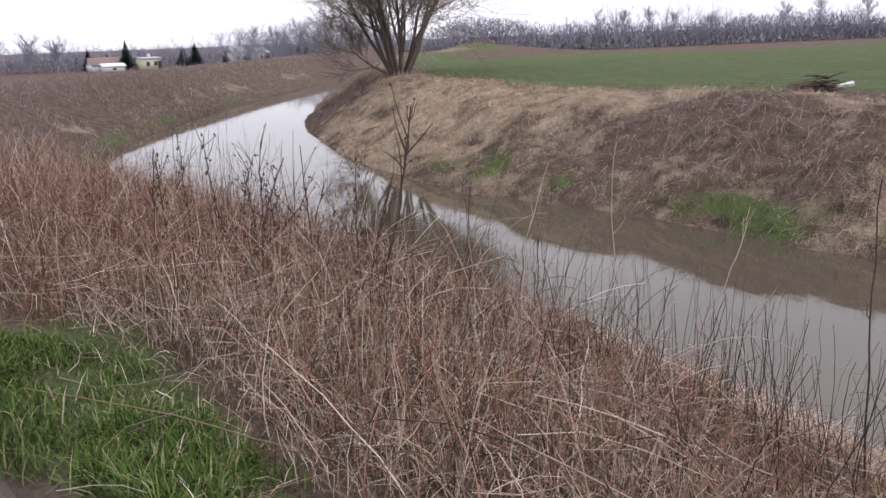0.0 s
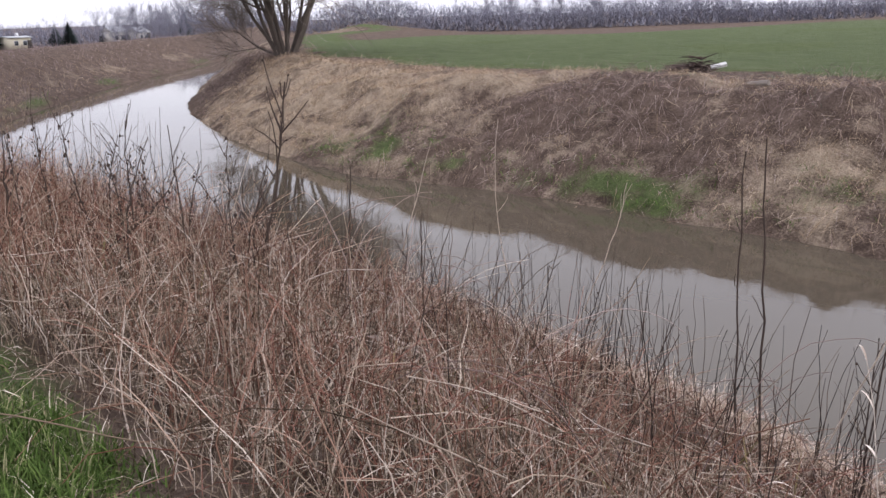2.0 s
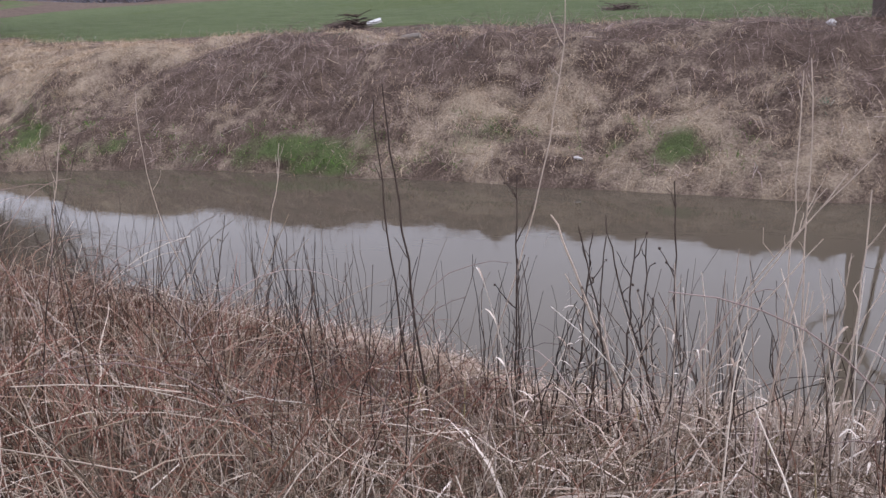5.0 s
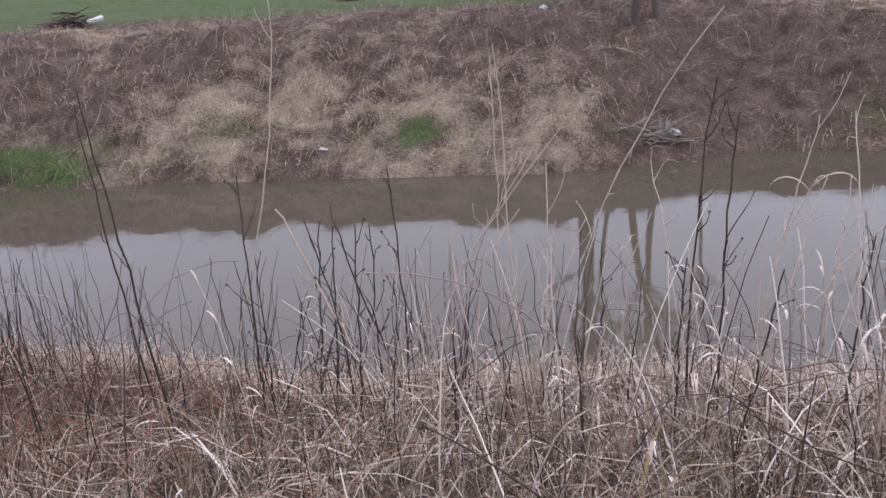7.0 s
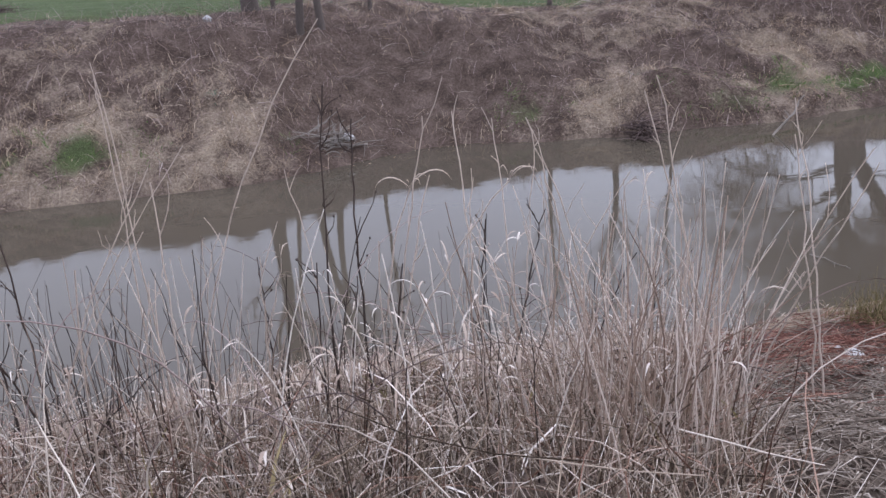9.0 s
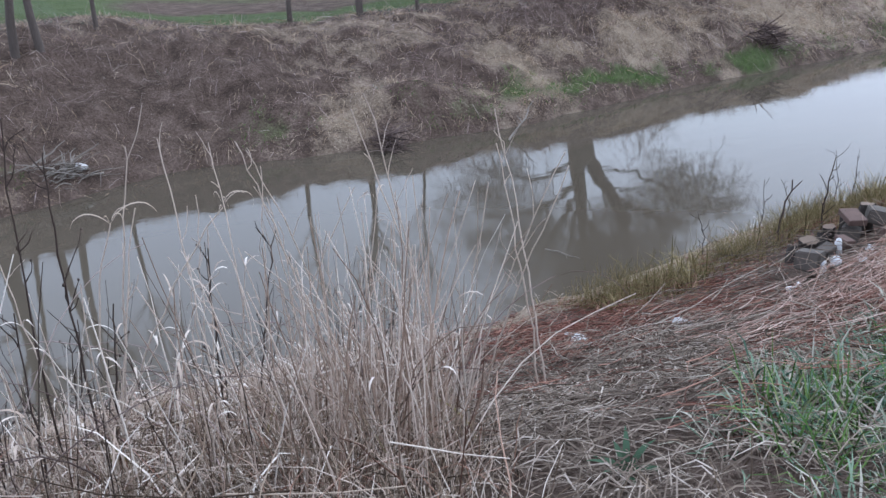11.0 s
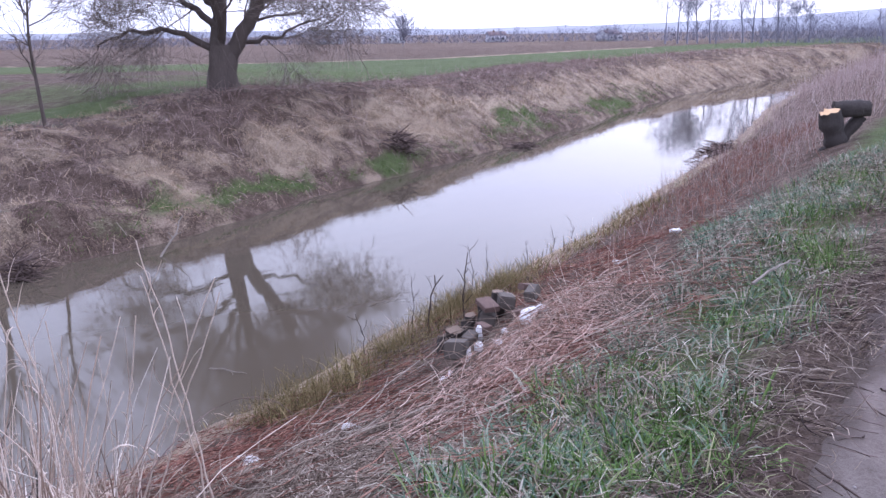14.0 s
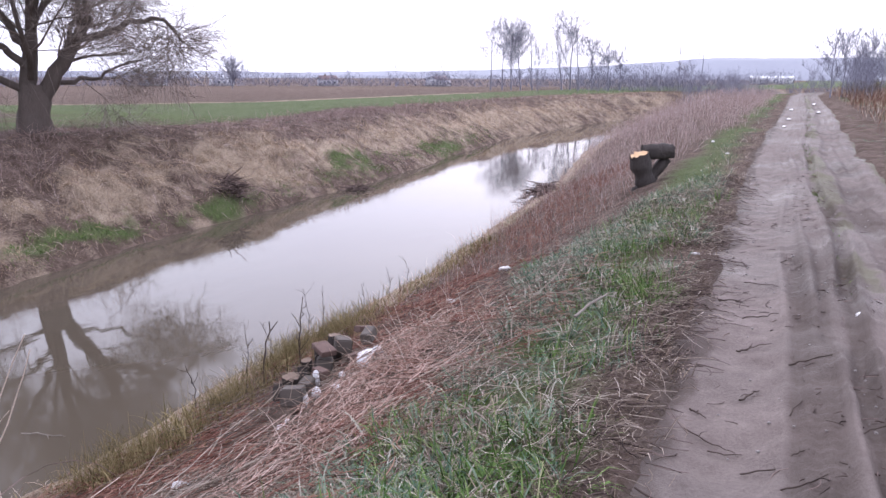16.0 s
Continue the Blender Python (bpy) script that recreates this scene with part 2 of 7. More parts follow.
def fbm(x, y, scale, seed=0, octaves=3):
    """Cheap smooth value noise in about -1..1 on arrays."""
    out, amp, tot = np.zeros(np.shape(x)), 1.0, 0.0
    for o in range(octaves):
        key = seed * 17 + o
        if key not in TABLES:
            TABLES[key] = np.random.RandomState(key).uniform(-1, 1, (256, 256))
        tab = TABLES[key]
        u, w = np.asarray(x) / scale * 2 ** o + 37.3 * o, np.asarray(y) / scale * 2 ** o + 11.7 * o
        i, j = np.floor(u).astype(int), np.floor(w).astype(int)
        fu, fw = u - i, w - j
        fu, fw = fu * fu * (3 - 2 * fu), fw * fw * (3 - 2 * fw)
        g = lambda a, b: tab[a % 256, b % 256]
        out = out + amp * ((g(i, j) * (1 - fu) + g(i + 1, j) * fu) * (1 - fw) + (g(i, j + 1) * (1 - fu) + g(i + 1, j + 1) * fu) * fw)
        tot += amp
        amp *= 0.5
    return out / tot


# ---- the lie of the land: river edges, banks, track ----
NEAR_EDGE = [(-900, 545), (-200, 122), (-135, 80), (-95, 54), (-73, 34.5), (-55, 20.2), (-45.4, 13.6), (-38.8, 9.5), (-32, 6.5), (-25.9, 5.3), (-18, 6), (-9.1, 7.2), (-5, 7.2), (-2.5, 6.7), (1.1, 7.1), (4.3, 6.6), (6.5, 6.75),
             (9, 7.15), (12, 7.2), (15.4, 7.5), (21, 8.35), (28.4, 9.3), (40, 11.7), (50, 13.2), (64, 14.7), (77, 14), (92, 11), (112, 4), (160, -14), (900, -361)]
FAR_EDGE = [(-900, 560), (-200, 137), (-135, 93), (-95, 64), (-80, 46), (-74, 39), (-55, 27), (-42.3, 19.5), (-35, 15.8), (-29, 14), (-23, 12.5), (-20, 12.2), (-17.2, 12.0), (-15.4, 12.6), (-13.6, 13.0), (-10.5, 13.15), (-5, 13.4), (0, 13.4), (1.2, 13.8),
            (2.9, 14.5), (5.4, 14.1), (7.4, 13.85), (9.5, 13.85), (11.8, 14.3), (14.6, 14.7), (18, 14.9), (21, 15.3), (25, 15.4), (34, 16.8), (49, 19.0), (62, 19.3), (76, 17.8), (92, 15), (112, 8.5), (160, -9), (900, -349)]


def edge_dist(x, y, line):
    """Signed distance to a river edge; positive on the side of larger y."""
    q = np.array(line, float)
    best = np.full(np.shape(x), 1e9)
    for (ax, ay), (bx, by) in zip(q[:-1], q[1:]):
        ux, uy = bx - ax, by - ay
        t = np.clip(((x - ax) * ux + (y - ay) * uy) / (ux * ux + uy * uy), 0, 1)
        best = np.minimum(best, (x - ax - t * ux) ** 2 + (y - ay - t * uy) ** 2)
    return np.sqrt(best) * np.where(y > np.interp(x, q[:, 0], q[:, 1]), 1, -1)


def blob(x, s, cx, cs, wx, ws):
    """A soft patch along (x) and up (s) a bank."""
    return np.exp(-(((x - cx) / wx) ** 2 + ((s - cs) / ws) ** 2))


def patches(x, s, spots):
    out = np.zeros(np.shape(x))
    for cx, cs, wx, ws, k in spots:
        out = np.maximum(out, k * blob(x, s, cx, cs, wx, ws))
    return out


GREEN_SPOTS = [(-18.6, 1.0, 2.4, 0.9, 1.0), (-15.2, 0.6, 1.6, 0.5, 0.8), (-10.4, 0.6, 2.6, 0.6, 1.15), (-6.6, 1.2, 1.4, 0.7, 0.6), (-3.2, 1.0, 1.4, 0.5, 0.9), (0.4, 0.9, 0.6, 0.35, 0.7), (4.8, 0.9, 0.7, 0.5, 1.2), (8.6, 0.55, 1.2, 0.5, 1.1),
               (9.9, 0.8, 1.1, 0.55, 1.0), (13.2, 0.65, 2.6, 0.6, 1.0), (17.8, 0.4, 2.2, 0.5, 1.0), (22, 0.35, 2.4, 0.4, 0.9), (27, 1.0, 3.5, 0.9, 1.0), (38, 0.7, 7, 0.8, 0.9)]
DARK_SPOTS = [(-39, 1.8, 5, 3.0, 1.3), (-12.9, 2.8, 2.7, 1.5, 1.2), (-8.2, 3.3, 2.0, 1.0, 0.9), (-5.6, 5.2, 3.5, 1.3, 1.1), (-1.0, 4.6, 2.4, 1.6, 1.0), (3.0, 2.4, 2.4, 1.6, 0.7), (5.4, 2.5, 1.5, 1.0, 0.7), (9.6, 2.5, 1.8, 0.8, 0.75),
              (13.2, 3.4, 2.0, 1.2, 0.95), (16.0, 5.0, 2.4, 1.3, 1.1), (22, 4.8, 4.0, 1.3, 1.25), (18.8, 1.7, 0.7, 0.5, 1.0), (32, 4.8, 7, 1.3, 1.3), (52, 4.7, 14, 1.4, 1.3)]
STRAW_SPOTS = [(-25, 3.2, 7.5, 2.6, 1.2), (-17.5, 4.2, 3.0, 1.2, 1.1), (-15, 4.9, 5, 0.6, 0.9), (-9.0, 4.6, 1.6, 0.7, 0.8), (-6.0, 2.0, 1.8, 0.9, 0.9), (-3.0, 1.9, 1.8, 0.8, 0.8), (-7.2, 0.7, 1.2, 0.4, 0.9), (-1.2, 1.0, 1.4, 0.7, 0.8), (0.4, 0.4, 1.0, 0.3, 0.8),
               (6.5, 0.8, 0.9, 0.5, 1.1), (10.9, 0.8, 1.3, 0.4, 0.8), (11.4, 2.4, 1.6, 0.7, 0.9), (15.5, 2.2, 3.0, 1.0, 1.0), (22, 2.2, 5.0, 1.0, 1.1), (34, 2.2, 8, 1.1, 1.1), (55, 2.2, 16, 1.2, 1.1)]


def far_green(x, y, s):
    return np.clip(patches(x, s, GREEN_SPOTS) * (0.85 + 1.3 * fbm(x, y, 0.6, 23)), 0, 1)


def far_dark(x, y, s):
    return np.clip(patches(x, s, DARK_SPOTS) * (0.85 + 0.8 * fbm(x, y, 1.1, 77)), 0, 1)


def far_straw(x, y, s):
    return np.clip((0.42 + 0.8 * patches(x, s, STRAW_SPOTS)) * (0.8 + 0.8 * fbm(x, y, 0.9, 71)) - 0.55 * far_dark(x, y, s) - 0.5 * far_green(x, y, s), 0, 1)


def track_mid(x):
    return np.interp(x, [-60, -10, 3, 10, 20, 32, 45, 77, 120, 300], [-3.0, -1.2, 0.0, 0.4, 1.1, 1.55, 2.1, 3.7, 3.3, -20])


def lie(x, y):
    """Height of the ground and what it needs: distances to both edges and to the track's middle."""
    x, y = np.asarray(x, float), np.asarray(y, float)
    sn = -edge_dist(x, y, NEAR_EDGE)
    sf = edge_dist(x, y, FAR_EDGE)
    wav = 0.18 * fbm(x, y, 1.3, 3)
    zn = np.interp(sn + wav, [-3, 0, 0.12, 1.2, 2.4, 4.5, 5.5, 7.0, 12, 400], [-0.7, -0.04, 0.1, 0.5, 0.95, 1.95, 2.16, 2.27, 2.3, 2.6])
    zf = np.interp(sf + wav * 1.6, [-3, 0, 0.15, 1.4, 3.4, 4.6, 8.0, 60, 400], [-0.7, -0.05, 0.16, 0.75, 1.95, 2.2, 2.3, 2.4, 2.6])
    z = np.where(sn > -0.0, zn, np.where(sf > -0.0, zf, np.maximum(zn, zf)))
    # lower crest where the young trees stand, a bramble mound upstream, a hay mound on the near slope
    z = z - 0.42 * np.exp(-((x - 8.6) / 5.2) ** 4) * np.clip((sf - 1.2) / 2.4, 0, 1) * np.clip((70 - sf) / 40, 0, 1)
    z = z - 0.24 * np.clip((x - 17) / 8, 0, 1) * np.clip((sf - 1.5) / 2.5, 0, 1) * np.clip((90 - sf) / 40, 0, 1)
    z = z + 0.4 * blob(x, sf, -12.8, 3.1, 2.0, 1.3) + 0.18 * blob(x, sf, -7.5, 3.6, 1.6, 0.9) + 0.22 * blob(x, sf, 7.6, 1.1, 1.2, 0.5)
    z = z + 0.2 * np.exp(-(((x - 6.35) / 0.95) ** 2 + ((y - 3.25) / 0.45) ** 2))
    td = y - track_mid(x)
    bank_n = np.clip(sn / 2, 0, 1) * np.clip((1.6 + np.abs(td)) - 1.9, 0, 1)
    bank_f = np.clip(sf / 1.5, 0, 1) * np.clip((7 - sf) / 3, 0.12, 1)
    z = z + 0.07 * bank_n * fbm(x, y, 0.8, 5) + 0.26 * bank_f * fbm(x, y, 1.5, 6) + 0.24 * bank_f * fbm(x, y, 0.62, 7) + 0.03 * np.clip(sn, 0, 1) * fbm(x, y, 0.25, 8, 2)
    rut = 0.07 * (np.exp(-((np.abs(td + 0.22) - 0.62) / 0.3) ** 2)) * np.clip(sn - 3, 0, 1)
    # the land falls away behind both banks, most of all upstream
    away = np.clip((np.maximum(sn, sf) - 12) / 150, 0, 1)
    fall = np.interp(x, [-185, -130, 40, 120], [3.3, 1.7, 1.7, 3.4]) * away * away * (3 - 2 * away)
    up = np.clip((-x - 25) / 30, 0, 1) * np.clip((sn - 9) / 45, 0, 1)
    up_f = np.clip((-x - 35) / 120, 0, 1) * np.clip((sf - 10) / 30, 0, 1)
    fall = np.maximum(fall, np.maximum(3.1 * up * (2 - up), 3.0 * up_f * (2 - up_f)))
    return z - rut - fall, sn, sf, td


def ground_z(x, y):
    return lie(x, y)[0]


# ---- ground, water, track ----
def steps(lo, hi, step, far_lo, far_hi, grow=1.22):
    mid = np.arange(lo, hi + 1e-6, step)
    out, d, v = [], step, hi
    while v < far_hi:
        d *= grow
        v += d
        out.append(v)
    inn, d, v = [], step, lo
    while v > far_lo:
        d *= grow
        v -= d
        inn.append(v)
    return np.array(inn[::-1] + list(mid) + out)


def ground_material():
    n = Nodes("bank_and_field_ground")
    cover = n.add("ShaderNodeVertexColor")
    cover.layer_name = "cover"
    sep = n.add("ShaderNodeSeparateColor")
    n.link(cover.outputs["Color"], sep.inputs["Color"])
    big, mid, fine = n.noise(0.35, 5), n.noise(2.5, 6), n.noise(22, 5, 0.7)
    streak = n.noise(6, 4, 0.6, n.coords((0.12, 0.5, 1)))
    litter = n.ramp(n.maths("ADD", n.maths("MULTIPLY", mid, 0.5), n.maths("MULTIPLY", fine, 0.5)),
                    [(0.25, (0.03, 0.021, 0.016)), (0.45, (0.09, 0.064, 0.05)), (0.6, (0.18, 0.132, 0.106)), (0.8, (0.33, 0.26, 0.21))])
    grass = n.ramp(n.maths("ADD", n.maths("MULTIPLY", mid, 0.45), n.maths("MULTIPLY", fine, 0.55)),
                   [(0.25, (0.045, 0.056, 0.024)), (0.5, (0.09, 0.115, 0.046)), (0.75, (0.16, 0.17, 0.085))])
    field = n.ramp(n.maths("ADD", n.maths("MULTIPLY", streak, 0.6), n.maths("MULTIPLY", fine, 0.4)),
                   [(0.3, (0.06, 0.076, 0.035)), (0.5, (0.095, 0.12, 0.054)), (0.7, (0.15, 0.162, 0.085))])
    grass = n.mix(n.maths("GREATER_THAN", sep.outputs["Red"], 0.93), grass, field)
    mud = n.ramp(n.maths("ADD", n.maths("MULTIPLY", mid, 0.6), n.maths("MULTIPLY", fine, 0.4)),
                 [(0.3, (0.06, 0.045, 0.036)), (0.55, (0.12, 0.095, 0.08)), (0.75, (0.2, 0.165, 0.145))])
    straw = n.ramp(n.maths("ADD", n.maths("MULTIPLY", mid, 0.5), n.maths("MULTIPLY", fine, 0.5)),
                   [(0.3, (0.17, 0.125, 0.09)), (0.5, (0.33, 0.26, 0.19)), (0.75, (0.5, 0.41, 0.31))])
    col = litter

    def edged(mask, lo=0.35, hi=0.65):
        a = n.maths("ADD", mask, n.maths("MULTIPLY", n.maths("SUBTRACT", n.maths("ADD", n.maths("MULTIPLY", mid, 0.5), n.maths("MULTIPLY", fine, 0.5)), 0.5), 0.9))
        r = n.ramp(a, [(lo, (0, 0, 0)), (hi, (1, 1, 1))])
        return r

    col = n.mix(edged(sep.outputs["Blue"]), col, straw)
    col = n.mix(edged(sep.outputs["Red"]), col, grass)
    col = n.mix(edged(sep.outputs["Green"]), col, mud)
    n.bump(n.maths("ADD", mid, n.maths("MULTIPLY", fine, 1.4)), 0.9, 0.08)
    return n.done(col, 0.95, 0.08)


def cover_of(x, y):
    """What covers the ground: grass, bare earth, straw."""
    z, sn, sf, td = lie(x, y)
    near = sn > -0.5
    n1, n2 = fbm(x, y, 2.2, 21), fbm(x, y, 6.0, 22)
    # far side
    green_f = np.clip((sf - 5.6 + 1.6 * n1) / 1.2, 0, 1)
    right = np.clip((x - 12) / 6, 0, 1)
    green_f = green_f * (1 - right) + right * np.clip((sf - 6.2 + 2.2 * n1) / 2, 0, 1)
    foot = 0.7 * far_green(x, y, sf)
    straw_f = np.clip((6.2 - sf) / 1.2, 0, 1) * np.clip(0.33 + 0.3 * far_straw(x, y, sf) + 0.3 * fbm(x, y, 0.7, 72) - 0.22 * far_dark(x, y, sf), 0, 0.72)
    mud_slip = np.exp(-(((x - 2.8) / 2.1) ** 2 + ((sf - 1.8) / 1.9) ** 2)) * 1.2
    straw_f, foot = straw_f * np.clip(1 - mud_slip, 0, 1), foot * np.clip(1 - mud_slip, 0, 1)
    lip = np.exp(-(sf / 0.22) ** 2) * 0.3
    # bands of the fields beyond
    far_row = y - np.interp(x, [12, 20, 28, 35.6, 39.5, 46.5, 67, 120], [80, 64, 51, 41.2, 37.9, 34.8, 34.5, 32])
    brown = np.clip(far_row / 0.6, 0, 1) * np.clip((x - 12) / 10, 0, 1)
    stripe = 0.8 * np.exp(-((far_row - 0.3) / 0.7) ** 2) * np.clip((x - 12) / 10, 0, 1) * (x < 80) + 0.42 * np.exp(-((sf - 12.5 - 0.1 * x + 0.6 * n2) / 0.3) ** 2) * np.clip((x - 5) / 3, 0, 1) * np.clip((30 - x) / 5, 0, 1) + 0.5 * np.exp(-((sf - 168 + 10 * fbm(x, y, 60, 24)) / 5) ** 2) * (x < 20)
    stripe = stripe + 0.35 * np.clip(1.6 * fbm(x, y, 9, 25) - 0.5, 0, 1) * np.clip((sf - 12) / 8, 0, 1) * (x < 12)
    ploughed = np.clip((sf - 7.4 + 0.8 * n1) / 0.8, 0, 1) * np.clip((26 - sf) / 4, 0, 1) * np.clip((x - 2) / 3, 0, 1) * np.clip((30 - x) / 6, 0, 1)
    brown = np.maximum(brown, 0.9 * np.clip((np.hypot(x, y) - np.interp(np.degrees(np.arctan2(x, y)), [-60, -53, -48, -38, -28, -15], [55, 60, 88, 95, 110, 140]) + 3 * n2) / 4, 0, 1) * (x < 5) * np.clip((sf - 8) / 3, 0, 1))
    green_f = np.clip(green_f * (1 - 0.9 * brown) * (1 - 0.8 * ploughed * (0.8 + 0.6 * n2)) - stripe, 0, 1)
    # near side
    verge = np.exp(-((td - 1.75) / 0.75) ** 2) * np.clip((x - 2.5) / 1.5, 0, 1) + np.exp(-((y - 0.75) / 0.5) ** 2) * np.clip((-2.2 - x) / 1, 0, 1) * np.clip((x + 9) / 2, 0, 1)
    verge = verge + 0.9 * np.exp(-((td + 0.22) / 0.25) ** 2) * np.clip((x - 3) / 3, 0, 1) + np.clip((-2.0 - td) / 1, 0, 1) * 0.7
    green_n = np.clip(0.62 * verge + 0.35 * n1 + 0.35 * np.exp(-((sn - 0.6) / 0.5) ** 2) * np.clip((x - 9) / 4, 0, 1), 0, 1)
    track = np.clip(np.exp(-((np.abs(td + 0.22) - 0.62) / 0.4) ** 4) * 1.3, 0, 1)
    straw_n = np.clip(np.exp(-((sn - 0.3) / 0.6) ** 2) * 0.8 * np.clip((x + 18) / 4, 0.45, 1) + 0.3 * n2, 0, 1)
    # shade inside the thicket put into ground colour: less straw and green
    thicket_shade = 0.8 * np.clip((sn - 1.2) / 0.6, 0, 1) * np.clip((2.8 - x) / 0.6, 0, 1) * np.clip((x + 16) / 3, 0, 1) * np.clip((y - 1.0) / 0.4, 0, 1)
    straw_n, green_n = straw_n * (1 - 0.8 * thicket_shade), green_n * (1 - 0.8 * thicket_shade)
    up = np.clip((-13 - x) / 4, 0, 1)
    green_n = np.maximum(green_n, up * np.exp(-((sn - 0.6) / 0.7) ** 2) * 0.7 * np.clip(0.6 + 0.9 * fbm(x, y, 4, 48), 0, 1))
    straw_n = np.maximum(straw_n * (1 - 0.6 * up), up * np.exp(-((sn - 2.0) / 1.3) ** 2) * 0.55 * np.clip(0.4 + 1.2 * fbm(x, y, 2.2, 47), 0, 1))
    green = np.where(near, green_n, np.maximum(green_f, foot))
    mud = np.where(near, np.maximum(track, 0.25 * np.exp(-((td - 1.05) / 0.25) ** 2)), lip)
    straw = np.where(near, straw_n, np.maximum(straw_f, np.maximum(stripe, 0.34 * brown * (0.8 + 0.6 * n2))))
    return np.stack([green, mud, straw, np.ones_like(green)], -1)


def build_ground():
    xs = np.concatenate([steps(-70, -14.2, 0.5, -2600, -14.2, 1.1), steps(-14, 18, 0.22, -14, 18), steps(18.3, 70, 0.5, 18.3, 2600, 1.1)])
    ys = np.concatenate([steps(-2, 19, 0.24, -900, 19, 1.16), steps(19.4, 45, 0.7, 19.4, 2600, 1.16)])
    gx, gy = np.meshgrid(xs, ys, indexing="ij")
    z, _, _, td = lie(gx, gy)
    z = z - 0.09 * np.clip((td + 1.42) / 0.15, 0, 1) * np.clip((0.8 - td) / 0.15, 0, 1) * np.clip((gx + 8.5) / 1, 0, 1) * np.clip((105 - gx) / 5, 0, 1)
    v = np.stack([gx, gy, z], -1).reshape(-1, 3)
    nx, ny = len(xs), len(ys)
    i = np.arange(nx - 1)[:, None] * ny + np.arange(ny - 1)[None, :]
    f = np.stack([i, i + ny, i + ny + 1, i + 1], -1).reshape(-1, 4)
    ob = obj_np("ground", v, f, ground_material())
    att = ob.data.color_attributes.new("cover", "FLOAT_COLOR", "POINT")
    att.data.foreach_set("color", cover_of(gx.ravel(), gy.ravel()).astype(np.float32).ravel())
    return tagged(ob, "sloping riverbanks of dead weeds and flat green fields", "ground", kind="structure")


def build_water():
    xs = np.concatenate([np.linspace(-600, -100, 20), np.linspace(-95, 110, 180), np.linspace(120, 600, 20)])
    n = np.array(NEAR_EDGE, float)
    fr = np.array(FAR_EDGE, float)
    lo, hi = np.interp(xs, n[:, 0], n[:, 1]) - 2.5, np.interp(xs, fr[:, 0], fr[:, 1]) + 2.5
    t = np.linspace(0, 1, 9)
    v = np.stack([np.repeat(xs[:, None], 9, 1), lo[:, None] * (1 - t) + hi[:, None] * t, np.zeros((len(xs), 9))], -1).reshape(-1, 3)
    i = np.arange(len(xs) - 1)[:, None] * 9 + np.arange(8)[None, :]
    f = np.stack([i, i + 9, i + 10, i + 1], -1).reshape(-1, 4)
    m = Nodes("muddy_river_water")
    drift = m.noise(0.15, 4)
    col = m.mix(drift, (0.062, 0.05, 0.036), (0.09, 0.075, 0.055))
    a = m.noise(1.1, 3, 0.5, m.coords((0.5, 1.4, 1)))
    b = m.noise(7.0, 3, 0.6, m.coords((0.5, 1.4, 1)))
    m.bump(m.maths("ADD", a, m.maths("MULTIPLY", b, 0.14)), 0.055, 0.05)
    mat = m.done(col, 0.03, 0.5)
    m.bsdf.inputs["IOR"].default_value = 1.333
    ob = obj_np("water", v, f, mat)
    return tagged(ob, "calm muddy brown river reflecting the grey sky", "river", kind="structure")


build_ground()
build_water()


# ---- trees ----
def grow(rng, start, way, length, radius, level, spec, out):
    """One limb with its side limbs; collects polylines by level."""
    k = 8 if level < 2 else 6 if level == 2 else 4
    pts, p, d = [np.array(start, float)], np.array(start, float), np.array(way, float)
    for _ in range(k - 1):
        d = d + rng.normal(size=3) * spec["wob"][level] + np.array([0, 0, spec["rise"][level]])
        d /= np.linalg.norm(d)
        p = p + d * length / (k - 1)
        pts.append(p.copy())
    pts = np.array(pts)
    r = np.maximum(radius * np.linspace(1, spec["taper"][level], k), spec.get("least", (0, 0, 0, 0, 0))[level])
    out.setdefault((level, k), []).append((pts, r))
    sprout(rng, pts, r, length, radius, level, spec, out)


def sprout(rng, pts, r, length, radius, level, spec, out):
    """Side limbs along one limb."""
    k = len(pts)
    if level + 1 >= len(spec["kids"]) + 1:
        return
    for _ in range(rng.poisson(spec["kids"][level])):
        s = rng.uniform(spec["from"][level], 0.98)
        j = s * (k - 1)
        i0 = min(int(j), k - 2)
        q = pts[i0] + (pts[i0 + 1] - pts[i0]) * (j - i0)
        t = pts[i0 + 1] - pts[i0]
        t /= np.linalg.norm(t)
        side = np.cross(t, rng.normal(size=3))
        side /= np.linalg.norm(side) + 1e-9
        a = radians(rng.uniform(*spec["angle"][level]))
        w = t * math.cos(a) + side * math.sin(a)
        rr = min(np.interp(j, np.arange(k), r) * 0.75, radius * spec["thin"][level] * rng.uniform(0.7, 1.2))
        grow(rng, q, w, length * spec["short"][level] * rng.uniform(0.6, 1.2) * (1.15 - 0.5 * s), rr, level + 1, spec, out)


def limbs_mesh(out, levels, sides):
    parts = []
    for (lv, k), items in out.items():
        if lv in levels:
            a, b = np.array([a for a, _ in items]), np.array([b for _, b in items])
            if sides.get(lv, 3) == 2:
                side = np.cross(a[:, -1] - a[:, 0], np.random.RandomState(lv).normal(size=(len(a), 3)))
                parts.append(ribbons(a, b, side / (np.linalg.norm(side, axis=1, keepdims=True) + 1e-9)))
            else:
                parts.append(tubes(a, b, sides.get(lv, 3)))
    return merge(parts)


